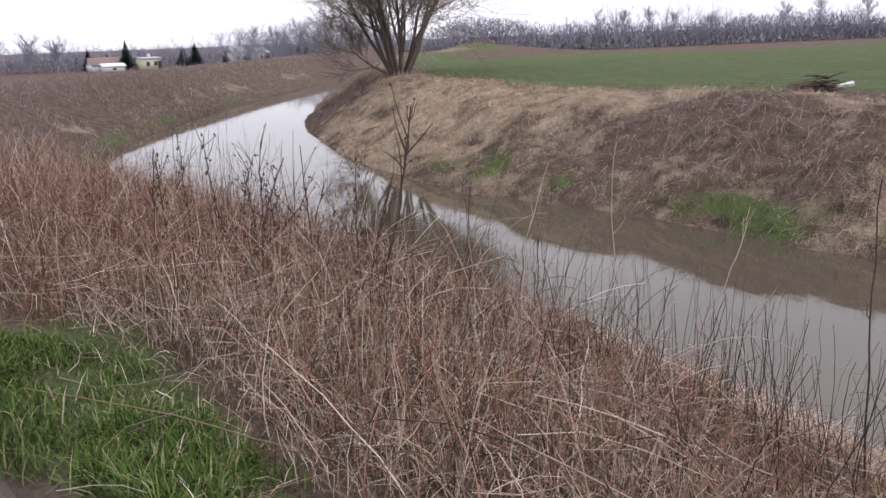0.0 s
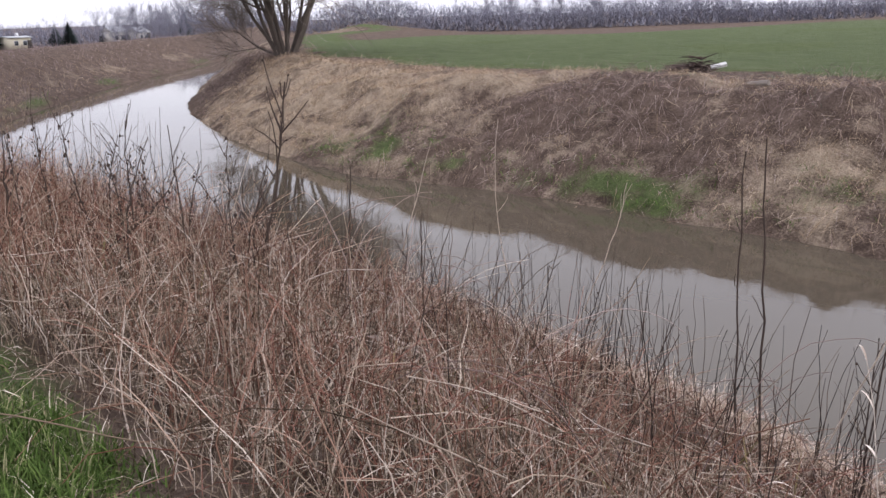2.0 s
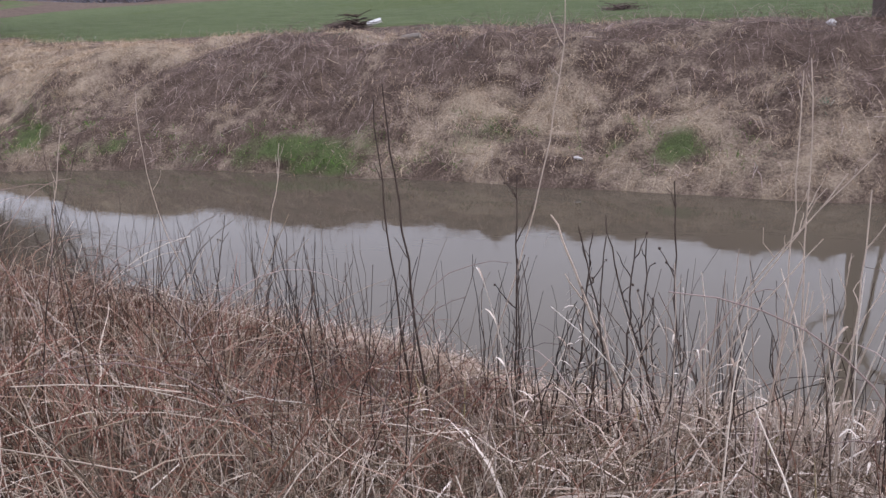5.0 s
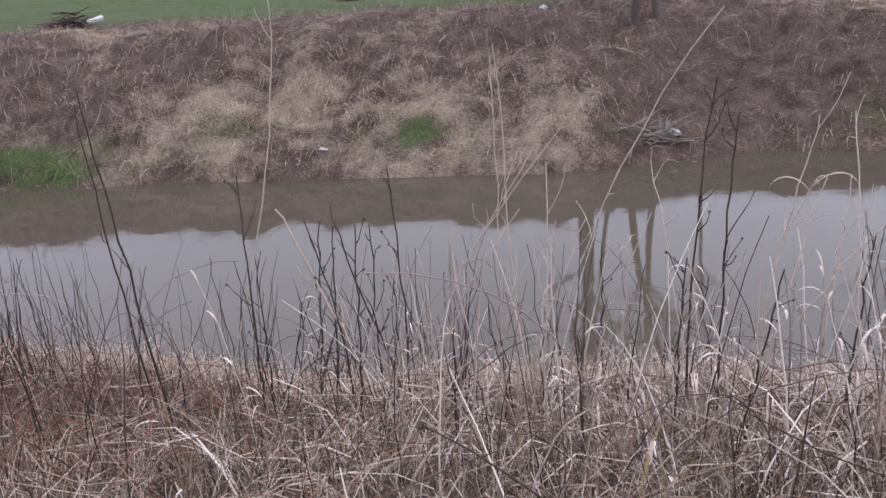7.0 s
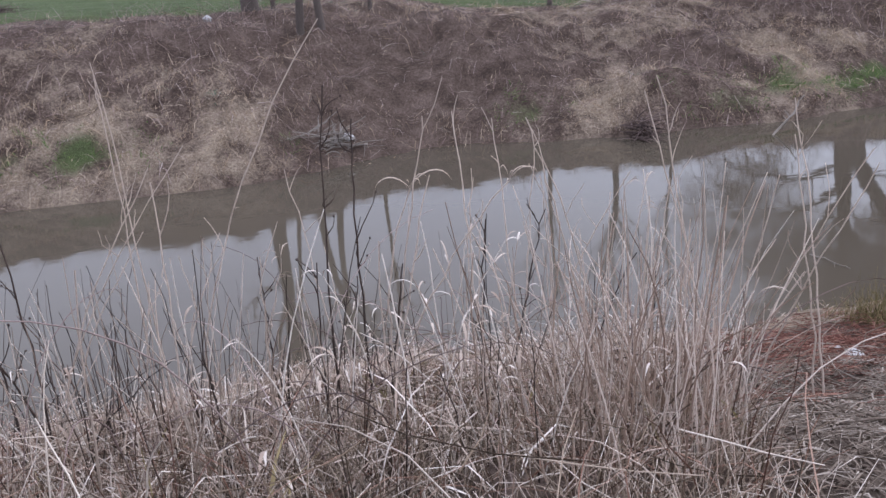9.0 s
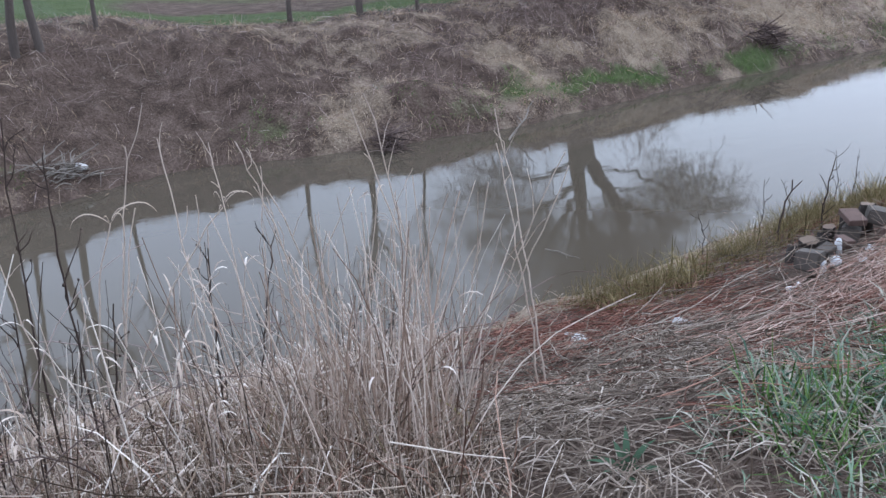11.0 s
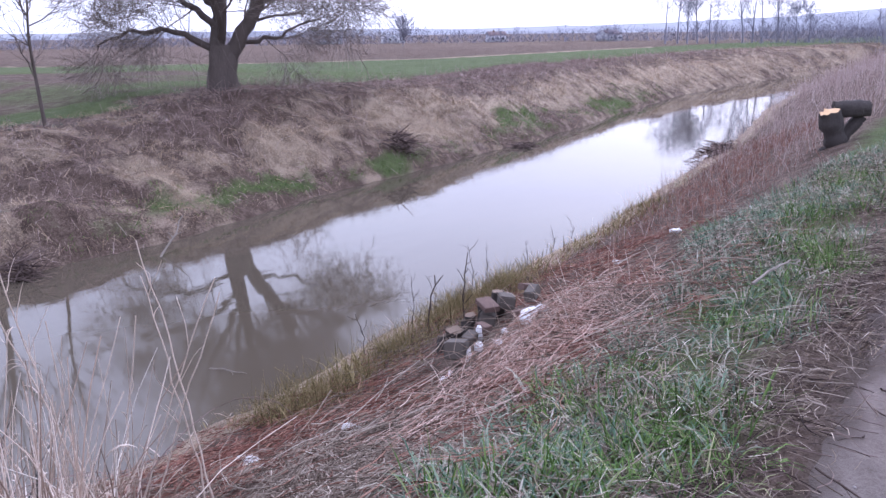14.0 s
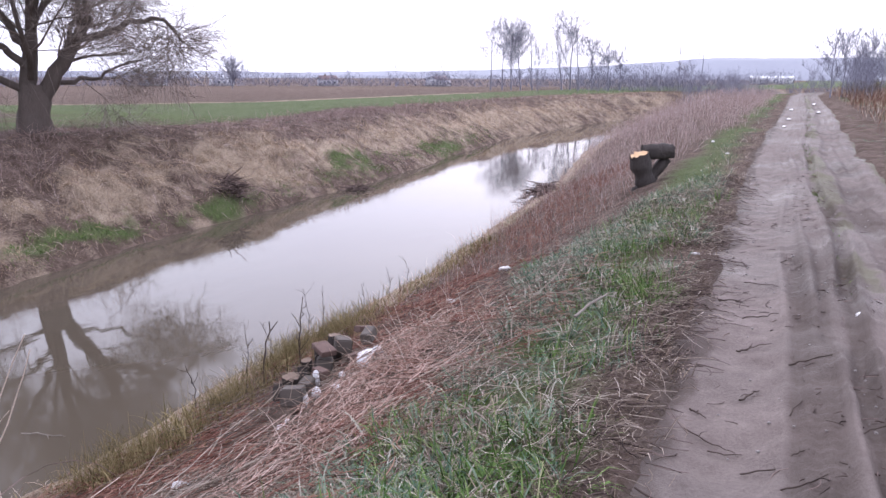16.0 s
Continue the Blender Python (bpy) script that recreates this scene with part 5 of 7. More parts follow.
tussocks("waterline_fringe", 42, 4200, (-26, 40, 11, 18), lambda x, y: np.clip(1 - np.abs(far_shore(x, y) - 0.15) / 0.28, 0, 1) * np.clip(0.35 + 1.3 * fbm(x, y, 1.1, 76), 0.02, 1), 14, (0.1, 0.28), 0.0035, "tan_tuft", "dead grass hanging over the far waterline", "dry grass", spread=0.14)
# dark blades stand in for the shadowed undercut along the far waterline
tussocks("undercut_shade_fringe", 43, 3600, (-46, 40, 11, 24), lambda x, y: np.clip(1 - np.abs(far_shore(x, y) - 0.05) / 0.22, 0, 1) * np.clip(0.5 - 1.2 * fbm(x, y, 1.4, 76), 0.05, 1), 12, (0.1, 0.28), 0.0045, "dark_brush", "dark dead blades standing in for the shaded undercut at the far waterline", "roots", spread=0.14)
x, y = scatter(g, 44000, (-34, 26, 11.5, 22), lambda x, y: bank_face(x, y) * np.clip(0.12 + 1.1 * far_straw(x, y, far_shore(x, y)), 0.03, 1))
n = len(x)
draped_stuff("draped_straw", x, y, g.uniform(0.12, 0.42, n), g.uniform(0.002, 0.004, n), "tan_tuft", "straw combed down the far bank", "dry grass", 44, 0.16)
x, y = scatter(g, 34000, (-22, 40, 11.5, 24), lambda x, y: bank_face(x, y) * np.clip(0.75 - 0.8 * far_straw(x, y, far_shore(x, y)) - 0.5 * far_green(x, y, far_shore(x, y)), 0.05, 1))
n = len(x)
draped_stuff("draped_weeds", x, y, g.uniform(0.15, 0.5, n), np.interp(x, [10, 40], [0.003, 0.007]) * g.uniform(0.6, 1.3, n), "mauve_weed", "mauve dead weeds combed down the far bank", "weeds", 45, 0.16)
tussocks("bank_green_tufts", 48, 2600, (-20, 30, 12, 24), lambda x, y: bank_face(x, y) * np.clip(1.6 * fbm(x, y, 1.3, 79) - 0.25, 0, 1), 11, (0.07, 0.2), 0.0042, "grey_blade", "dull green tufts scattered over the far bank", "grass", spread=0.16)
x, y = scatter(g, 26000, (12, 70, 17, 30), lambda x, y: np.clip(1 - np.abs(far_shore(x, y) - np.interp(x, [14, 25, 60], [5.2, 4.9, 4.6])) / 1.3, 0, 1) * np.clip((x - 13) / 4, 0, 1) * np.clip(0.55 + 1.1 * fbm(x, y, 2.2, 35), 0.03, 1) * np.clip(26 / x, 0, 1))
n = len(x)
stems_stuff("crest_weeds", x, y, g.uniform(0.15, 0.5, n), np.abs(g.normal(0, 0.35, n)), g.normal(0.2, 0.5, n), np.interp(x, [14, 70], [0.0035, 0.011]) * g.uniform(0.7, 1.3, n), "crest_weed", "reddish-mauve dead weeds along the far bank's crest", "weeds", 136, 4, 0.15)
# crumbs, twigs and leaves on the bare slip
x, y = scatter(g, 2600, (-0.5, 5.5, 13.5, 18.5), lambda x, y: np.clip(slip(x, y) * 1.4, 0, 1) * np.clip(0.4 + fbm(x, y, 0.7, 75), 0, 1))
n = len(x)
stems_stuff("slip_litter", x, y, g.uniform(0.05, 0.35, n), g.uniform(1.0, 1.5, n), g.uniform(0, 0.4, n), g.uniform(0.003, 0.007, n), "matted", "sticks and leaf litter on the bare slipped bank", "litter", 41, 3, 0.2)


# ---- single plants that stand out ----
def empty_at(name, place, label, category, group=""):
    ob = new(name)
    ob.location = place
    return tagged(ob, label, category, group)


def part_np(name, v, f, mat, parent, label="", smooth=True):
    """A part under a thing, given in the thing's own space."""
    return obj_np(name, v, f, MAT[mat] if isinstance(mat, str) else mat, parent, label, smooth)


def ball(r, rng, n=5, squash=1.0, rough=0.25):
    """A small uneven lump."""
    bm = bmesh.new()
    bmesh.ops.create_icosphere(bm, subdivisions=1 if n < 6 else 2, radius=r)
    for v in bm.verts:
        v.co *= 1 + rough * rng.uniform(-1, 1)
        v.co.z *= squash
    vs = np.array([v.co[:] for v in bm.verts])
    fs = np.array([[v.index for v in f.verts] for f in bm.faces])
    bm.free()
    return vs, fs


def stem_curve(base, mid, top, k, rng, wob):
    t = np.linspace(0, 1, k)[:, None]
    b, m, e = (np.array(q, float) for q in (base, mid, top))
    s = np.clip((m[2] - b[2]) / max(e[2] - b[2], 0.1), 0.25, 0.75)
    c = (m - (1 - s) ** 2 * b - s * s * e) / (2 * s * (1 - s))
    p = (1 - t) ** 2 * b + 2 * t * (1 - t) * c + t * t * e
    return p + rng.normal(0, wob, (k, 3)) * np.clip(t * 4, 0, 1) * np.array([1, 1, 0.3])


STEM_KIND = {
    "pale": ("white_reed", 0.0058, "tall pale dead weed stem with a few broken side twigs"),
    "white": ("white_reed", 0.0105, "thick bleached reed stem with torn hanging leaves"),
    "curl": ("white_reed", 0.006, "bleached grass stem with leaves curled over at the top"),
    "red": ("dark_stem", 0.008, "straight dark reddish weed stem standing above the thicket"),
    "dark": ("dark_stem", 0.0075, "dark dead weed stem with short side shoots"),
    "tall": ("dark_stem", 0.0125, "tall branching dark weed stem above the red thicket"),
    "seed": ("dark_stem", 0.006, "dark dead weed stem crowned with clustered seed heads"),
}


def dead_stem(kind, foot, mid, top, seed):
    rng = R(1000 + seed)
    mat, rad, label = STEM_KIND[kind]
    z0 = float(ground_z(foot[0], foot[1])) - 0.04
    ob = empty_at("dead_stem", (foot[0], foot[1], z0), label, "dead plant", "dead stems above the thicket")
    o = np.array([foot[0], foot[1], z0])
    k = 14
    p = stem_curve((0, 0, 0), np.array(mid) - o, np.array(top) - o, k, rng, 0.006)
    part_np("stem", *tubes(p[None], (rad * np.linspace(1, 0.45, k))[None], 6), mat, ob)
    way = p[-1] - p[-4]
    way /= np.linalg.norm(way)
    for _ in range({"pale": 2, "white": 2, "curl": 0, "red": 2, "dark": 6, "seed": 10, "tall": 18}[kind]):
        i = rng.integers(k // 3 if kind != "pale" else k // 2, k - 1)
        a = rng.uniform(0, 2 * np.pi)
        tip = p[i] + np.array([math.cos(a), math.sin(a), rng.uniform(0.8, 2.4)]) * rng.uniform(0.04, 0.13) * (1.6 if kind == "tall" else 1.0)
        q = stem_curve(p[i], (p[i] + tip) / 2 + rng.normal(0, 0.01, 3), tip, 5, rng, 0.003)
        tw = part_np("side_twig", *tubes(q[None], (rad * 0.5 * np.linspace(1, 0.5, 5))[None], 4), mat, ob)
        if kind in ("seed", "dark", "tall") and rng.random() < 0.6:
            v, f = ball(rng.uniform(0.005, 0.009), rng, 5, 1.2)
            part_np("seed_head", v + tip, f, "dark_stem", tw)
    if kind == "seed":
        for i in range(4, k):
            for _ in range(2):
                v, f = ball(rng.uniform(0.005, 0.011), rng, 5, 1.3)
                part_np("seed_head", v + p[i] + rng.normal(0, 0.02, 3), f, "dark_stem", ob)
    for _ in range({"white": 6, "curl": 5}.get(kind, 0)):
        i = k - 1 if kind == "curl" else rng.integers(4, k - 1)
        n = 9
        leaf = arcs(p[i][None], np.array([rng.uniform(0.14, 0.26)]), np.array([rng.uniform(0, 6.28)]), np.array([rng.uniform(0.2, 0.8)]), np.array([rng.uniform(2.0, 3.2)]), n, rng, 0.05)
        w = rng.uniform(0.004, 0.008) * np.sin(np.linspace(0.35, 3.0, n))
        v, f = ribbons(leaf, w[None], np.array([[-way[1], way[0], 0.3]]))
        part_np("leaf", v, f, "white_reed", ob)
    return ob


STEMS = [
    ("pale", (-5.94, 6.13), (-6.25, 5.82, 1.85), (-6.24, 5.83, 2.87)),
    ("pale", (-7.03, 4.88), (-6.76, 5.22, 2.19), (-6.68, 5.32, 2.67)),
    ("red", (-2.91, 4.66), (-2.97, 4.62, 2.34), (-2.99, 4.61, 3.04)),
    ("pale", (-5.19, 5.48), (-4.76, 5.82, 2.09), (-4.71, 5.85, 2.44)),
    ("pale", (-2.61, 4.85), (-1.95, 5.07, 3.06), (-1.90, 5.08, 3.62)),
    ("white", (-1.30, 4.72), (-1.75, 4.60, 2.14), (-1.84, 4.58, 2.40)),
    ("dark", (-2.09, 4.49), (-2.05, 4.50, 1.84), (-2.02, 4.51, 2.64)),
    ("dark", (-1.18, 4.85), (-1.52, 4.77, 2.04), (-1.59, 4.75, 2.36)),
    ("dark", (-1.13, 4.44), (-1.11, 4.44, 2.09), (-1.13, 4.44, 2.67)),
    ("pale", (-0.62, 4.67), (-0.57, 4.67, 2.57), (-0.57, 4.67, 3.19)),
    ("pale", (-1.13, 4.18), (-0.79, 4.24, 2.02), (-0.34, 4.29, 2.79)),
    ("pale", (-0.28, 4.30), (0.09, 4.29, 2.69), (0.52, 4.25, 3.42)),
    ("dark", (0.64, 4.43), (0.64, 4.43, 2.70), (0.66, 4.43, 2.90)),
    ("dark", (-1.75, 4.60), (-1.66, 4.63, 1.91), (-1.62, 4.64, 2.30)),
    ("dark", (-1.35, 4.10), (-1.28, 4.12, 1.97), (-1.25, 4.13, 2.45)),
    ("curl", (0.77, 3.79), (0.74, 3.79, 2.41), (0.83, 3.77, 2.70)),
    ("pale", (0.73, 4.46), (0.97, 4.42, 2.60), (1.03, 4.41, 2.88)),
    ("pale", (2.12, 4.30), (1.74, 4.43, 2.44), (1.63, 4.47, 2.75)),
    ("pale", (2.43, 3.66), (2.26, 3.76, 2.04), (2.01, 3.89, 3.02)),
    ("pale", (2.61, 3.78), (2.75, 3.68, 1.77), (3.01, 3.47, 2.66)),
    ("curl", (0.62, 4.09), (1.12, 3.99, 2.32), (1.34, 3.93, 2.63)),
    ("dark", (0.45, 4.28), (0.46, 4.28, 2.40), (0.51, 4.27, 3.11)),
    ("pale", (2.49, 3.91), (2.36, 3.98, 1.97), (2.16, 4.07, 3.05)),
    ("pale", (2.62, 3.96), (2.88, 3.80, 2.03), (3.11, 3.64, 2.68)),
    ("pale", (1.90, 3.97), (1.56, 4.07, 2.64), (1.48, 4.08, 2.90)),
    ("tall", (-6.03, 2.93), (-5.94, 3.09, 2.50), (-5.86, 3.23, 3.43)),
    ("seed", (-6.71, 2.13), (-6.75, 1.99, 2.55), (-6.77, 1.92, 3.26)),
    ("seed", (-7.16, 1.67), (-7.16, 1.65, 2.89), (-7.16, 1.65, 3.11)),
    ("seed", (-6.39, 1.59), (-6.09, 2.35, 2.72), (-6.06, 2.42, 2.88)),
    ("dark", (-6.84, 1.48), (-6.83, 1.52, 2.95), (-6.83, 1.54, 3.16)),
    ("red", (-2.46, 4.09), (-2.55, 4.04, 2.83), (-2.57, 4.03, 3.22)),
    ("dark", (-1.52, 4.58), (-1.58, 4.57, 1.87), (-1.68, 4.53, 2.36)),
    ("dark", (-1.67, 4.64), (-1.61, 4.66, 1.53), (-1.56, 4.68, 2.26)),
    ("dark", (-1.32, 4.54), (-1.31, 4.54, 1.62), (-1.29, 4.54, 2.32)),
    ("pale", (-0.47, 4.46), (-0.51, 4.46, 2.69), (-0.54, 4.46, 3.28)),
    ("pale", (-1.30, 4.68), (-0.58, 4.75, 2.31), (-0.22, 4.76, 2.77)),
    ("pale", (-1.18, 4.18), (-0.68, 4.24, 2.08), (-0.43, 4.26, 2.48)),
]
for i, (kind, foot, mid, top) in enumerate(STEMS):
    dead_stem(kind, foot, mid, top, i)
rq = R(78)
for i in range(16):
    fx, fy = rq.uniform(-8.2, -5.4), rq.uniform(1.7, 3.6)
    hh, z0 = rq.uniform(0.75, 1.15), float(ground_z(fx, fy))
    dead_stem("seed" if i % 2 else "dark", (fx, fy), (fx + rq.normal(0, 0.05), fy, z0 + hh * 0.5), (fx + rq.normal(0, 0.12), fy + rq.normal(0, 0.12), z0 + hh), 300 + i)
rq = R(77)
for i in range(46):
    pale = i % 3 != 0
    fx, fy = (rq.uniform(-1.4, 2.9), rq.uniform(3.3, 5.6)) if pale else (rq.uniform(-7, 2.6), rq.uniform(3.8, 6.2))
    hh, ln, az = rq.uniform(0.9, 1.6) if pale else rq.uniform(0.8, 1.35), rq.uniform(0.0, 0.45), rq.uniform(-0.6, 2.2)
    z0 = float(ground_z(fx, fy))
    dx, dy = hh * ln * math.cos(az), hh * ln * math.sin(az)
    dead_stem(("curl" if i % 9 == 1 else "pale") if pale else "dark", (fx, fy), (fx + 0.45 * dx, fy + 0.45 * dy, z0 + 0.5 * hh), (fx + dx, fy + dy, z0 + hh), 200 + i)


# ---- saplings and bare trunks on the far bank ----
SAPLING = {"wob": [0.06, 0.14, 0.2], "rise": [0.06, 0.1, 0.1], "taper": [0.3, 0.25, 0.4], "kids": [13, 9], "from": [0.3, 0.15], "angle": [(30, 60), (25, 60)], "thin": [0.34, 0.4], "short": [0.4, 0.5]}


def sapling(place, height, radius, seed, label, lean=(0, 0)):
    rng = R(seed)
    top = empty_at("young_tree", stand(*place), label, "tree", "young trees on the far bank")
    out = {}
    w = np.array([lean[0], lean[1], 1.0])
    grow(rng, (0, 0, 0), w / np.linalg.norm(w), height, radius, 0, SAPLING, out)
    part_np("trunk", *limbs_mesh(out, (0,), {0: 9}), "bark", top)
    part_np("limb", *limbs_mesh(out, (1,), {1: 4}), "bark", top)
    part_np("twig", *limbs_mesh(out, (2,), {2: 3}), "twig", top)
    return top


sapling((8.75, 19.5), 4.4, 0.095, 51, "young bare tree at the edge of the green field")
sapling((10.2, 19.2), 3.9, 0.05, 52, "thin young bare tree at the edge of the green field")
sapling((6.95, 19.5), 4.1, 0.065, 53, "young bare tree at the edge of the green field")
sapling((0.05, 19.0), 5.5, 0.2, 54, "stout bare tree on the crest of the far bank")
sapling((0.97, 17.3), 4.9, 0.085, 55, "slim dark bare tree leaning on the bank's crest", (0.02, 0.05))
sapling((1.42, 17.55), 4.9, 0.08, 56, "slim dark bare tree beside its twin", (-0.03, 0.04))
sapling((2.62, 19.0), 4.0, 0.05, 57, "slim bare tree at the field's edge")
sapling((0.54, 19.3), 4.2, 0.06, 58, "slim bare tree behind its stouter neighbour")

# ---- lumps, boards and timber ----
MAT["aged_cut"] = surface("aged_cut_wood", (0.1, 0.075, 0.058), (0.24, 0.175, 0.13), 9, 60, 0.85, 0.3)
MAT["cut_wood"] = surface("fresh_cut_wood", (0.42, 0.25, 0.12), (0.62, 0.43, 0.25), 9, 60, 0.8, 0.3)
MAT["old_wood"] = surface("grey_old_wood", (0.14, 0.12, 0.10), (0.33, 0.29, 0.25), 4, 40, 0.9, 0.5, 0.2, (3, 3, 0.6))
MAT["dark_bark"] = surface("wet_dark_bark", (0.018, 0.016, 0.015), (0.085, 0.072, 0.065), 6, 40, 0.85, 0.8, 0.2, (1, 1, 0.5), 0.03)
MAT["concrete"] = surface("weathered_concrete", (0.05, 0.04, 0.034), (0.15, 0.13, 0.112), 5, 60, 0.9, 0.4)
MAT["brick"] = surface("old_brick", (0.07, 0.047, 0.04), (0.18, 0.12, 0.1), 6, 50, 0.92, 0.4)
MAT["white_plastic"] = surface("dirty_white_plastic", (0.34, 0.32, 0.3), (0.66, 0.65, 0.64), 7, 40, 0.5, 0.25, 0.4)
MAT["plaster"] = surface("white_rubble", (0.45, 0.44, 0.43), (0.82, 0.82, 0.83), 9, 50, 0.85, 0.4)
MAT["stone"] = surface("track_stone", (0.13, 0.115, 0.105), (0.34, 0.31, 0.29), 9, 60, 0.85, 0.3)


def lump(name, place, size, mat, label, category, seed, turn=0.0, rough=0.2, group="", sink=0.3, n=7):
    """A crumpled scrap or a broken piece lying on the ground."""
    rng = R(seed)
    v, f = ball(1.0, rng, n, 1.0, rough)
    v = v * np.array(size) / 2
    ob = obj_np(name, v, f, MAT[mat], smooth=False)
    z = float(ground_z(place[0], place[1])) + size[2] * (0.5 - sink) if len(place) == 2 else place[2]
    ob.matrix_world = pose(place[0], place[1], z, rng.uniform(-12, 12), rng.uniform(-12, 12), turn)
    return tagged(ob, label, category, group)


def block(name, place, size, mat, label, category, turn, tilt=(0, 0), lift=0.0, group="", seed=0):
    """A bevelled, slightly chipped block."""
    rng = R(seed + 300)
    bm = bmesh.new()
    bmesh.ops.create_cube(bm, size=1.0)
    bmesh.ops.scale(bm, vec=size, verts=bm.verts)
    bmesh.ops.bevel(bm, geom=bm.edges[:], offset=min(size) * 0.1, segments=2, affect="EDGES")
    for v in bm.verts:
        v.co += Vector(rng.normal(0, min(size) * 0.02, 3))
    me = bpy.data.meshes.new(name)
    bm.to_mesh(me)
    bm.free()
    me.materials.append(MAT[mat])
    ob = new(name, me)
    ob.matrix_world = pose(place[0], place[1], float(ground_z(*place)) + size[2] * 0.55 + 0.03 + lift, tilt[0], tilt[1], turn)
    return tagged(ob, label, category, group)


def cut_log(name, p0, p1, r, label, category, seed, face="cut_wood", bark="dark_bark", group="", stub=False):
    """A sawn piece of trunk from p0 to p1 with bark and two sawn faces."""
    rng = R(seed)
    top = empty_at(name, p0, label, category, group)
    d = np.array(p1, float) - np.array(p0, float)
    k, m = 9, 20
    p = np.linspace(0, 1, k)[:, None] * d[None, :]
    rr = r * (1 + 0.07 * rng.normal(size=k))
    v, f = tubes(p[None], rr[None], m)
    ctr = np.repeat(p, m, 0)
    a = np.tile(np.arange(m) * 2 * np.pi / m, k)
    ridge = np.tile(rng.normal(0, 0.06, m), k)
    v = ctr + (v - ctr) * (1 + 0.09 * np.sin(2 * a + seed) + ridge + 0.05 * rng.normal(size=len(v)))[:, None]
    v[-m:] += np.outer(rng.normal(0, 0.03, m), d / np.linalg.norm(d)) * r * 2
    part_np("bark", v, f, bark, top)
    for e, off in ((0, -0.002), (k - 1, 0.002)):
        ring = v[e * m:(e + 1) * m]
        c = ring.mean(0)
        inner = c + (ring - c) * 0.96 + d / np.linalg.norm(d) * off
        vv = np.concatenate([inner, c[None] + d / np.linalg.norm(d) * off])
        ff = np.array([[i, (i + 1) % m, m] for i in range(m)])
        part_np("sawn_face", vv, ff, face, top, "pale orange sawn wood" if face == "cut_wood" else "", False)
    return top


# felled willow beside the track: a tilted stump and the log lying on it
sx, sy = 16.8, 3.58
sz = float(ground_z(sx, sy))
stump = cut_log("willow_stump", (sx + 0.1, sy - 0.05, sz - 0.1), (sx - 0.04, sy + 0.12, sz + 0.62), 0.2, "tilted dark willow stump with a fresh orange saw cut", "tree stump", 61)
v, f = tubes(np.array([[(0.05, -0.1, 0.08), (0.12, -0.3, 0.1), (0.2, -0.42, -0.05)], [(0.0, 0.0, 0.1), (-0.15, 0.2, 0.0), (-0.3, 0.35, -0.3)]]), np.array([[0.1, 0.09, 0.05], [0.12, 0.09, 0.06]]), 8)
part_np("root", v, f, "dark_bark", stump)
cut_log("felled_log", (sx + 0.24, sy + 0.12, sz + 0.64), (sx + 0.5, sy - 0.44, sz + 0.66), 0.15, "thick dark log lying across the willow stump", "log", 62, face="dark_bark")
cut_log("felled_log", (sx + 0.3, sy - 0.05, sz + 0.1), (sx + 0.52, sy - 0.3, sz + 0.5), 0.1, "short broken log propped beside the willow stump", "log", 63)

# rubble and little stumps by the water
for i, (px, py, size, turn, mat, lab, lift) in enumerate([
        (6.32, 4.45, (0.29, 0.24, 0.2), 25, "concrete", "grey concrete block half sunk in dead stalks", 0.0),
        (7.72, 4.82, (0.27, 0.2, 0.16), 40, "concrete", "grey concrete block lying in the rubble", 0.06),
        (7.85, 4.58, (0.26, 0.14, 0.14), 15, "concrete", "grey concrete block lying in the rubble", 0.08),
        (7.45, 4.88, (0.3, 0.2, 0.07), 60, "brick", "broken reddish slab propped on the rubble heap", 0.2),
        (7.42, 4.86, (0.22, 0.2, 0.16), 30, "concrete", "dark concrete lump under a broken slab", 0.0),
        (8.0, 4.72, (0.25, 0.13, 0.08), -20, "brick", "old brick at the back of the rubble", 0.14),
        (7.15, 4.72, (0.22, 0.12, 0.08), 70, "brick", "dark old brick among the rubble", 0.0),
        (6.95, 4.75, (0.2, 0.14, 0.1), 5, "concrete", "grey broken concrete lump among the rubble", 0.0),
        (7.5, 4.5, (0.24, 0.12, 0.08), -35, "brick", "dark old brick among the rubble", 0.0)]):
    block("rubble_block", (px - 0.12, py - 0.1), tuple(0.85 * q for q in size), mat, lab, "block", turn, (10 * math.sin(i * 2.1), 12 * math.cos(i * 1.3)), lift + 0.04, group="rubble by the water", seed=i)
for i, (px, py, hh, r, lean) in enumerate([(6.98, 4.95, 0.22, 0.075, -0.06), (6.9, 5.08, 0.16, 0.05, 0.06), (7.72, 5.12, 0.24, 0.075, 0.03), (7.82, 5.0, 0.27, 0.085, 0.02), (7.62, 5.22, 0.18, 0.055, -0.05), (7.3, 5.05, 0.14, 0.06, 0.07)]):
    px, py = px - 0.12, py - 0.1
    z = float(ground_z(px, py))
    cut_log("cut_stump", (px, py, z - 0.06), (px + lean, py + lean * 0.5, z + hh), r, "small dark sawn-off stump by the water", "tree stump", 70 + i, "aged_cut", "dark_bark", group="cut stumps by the water")
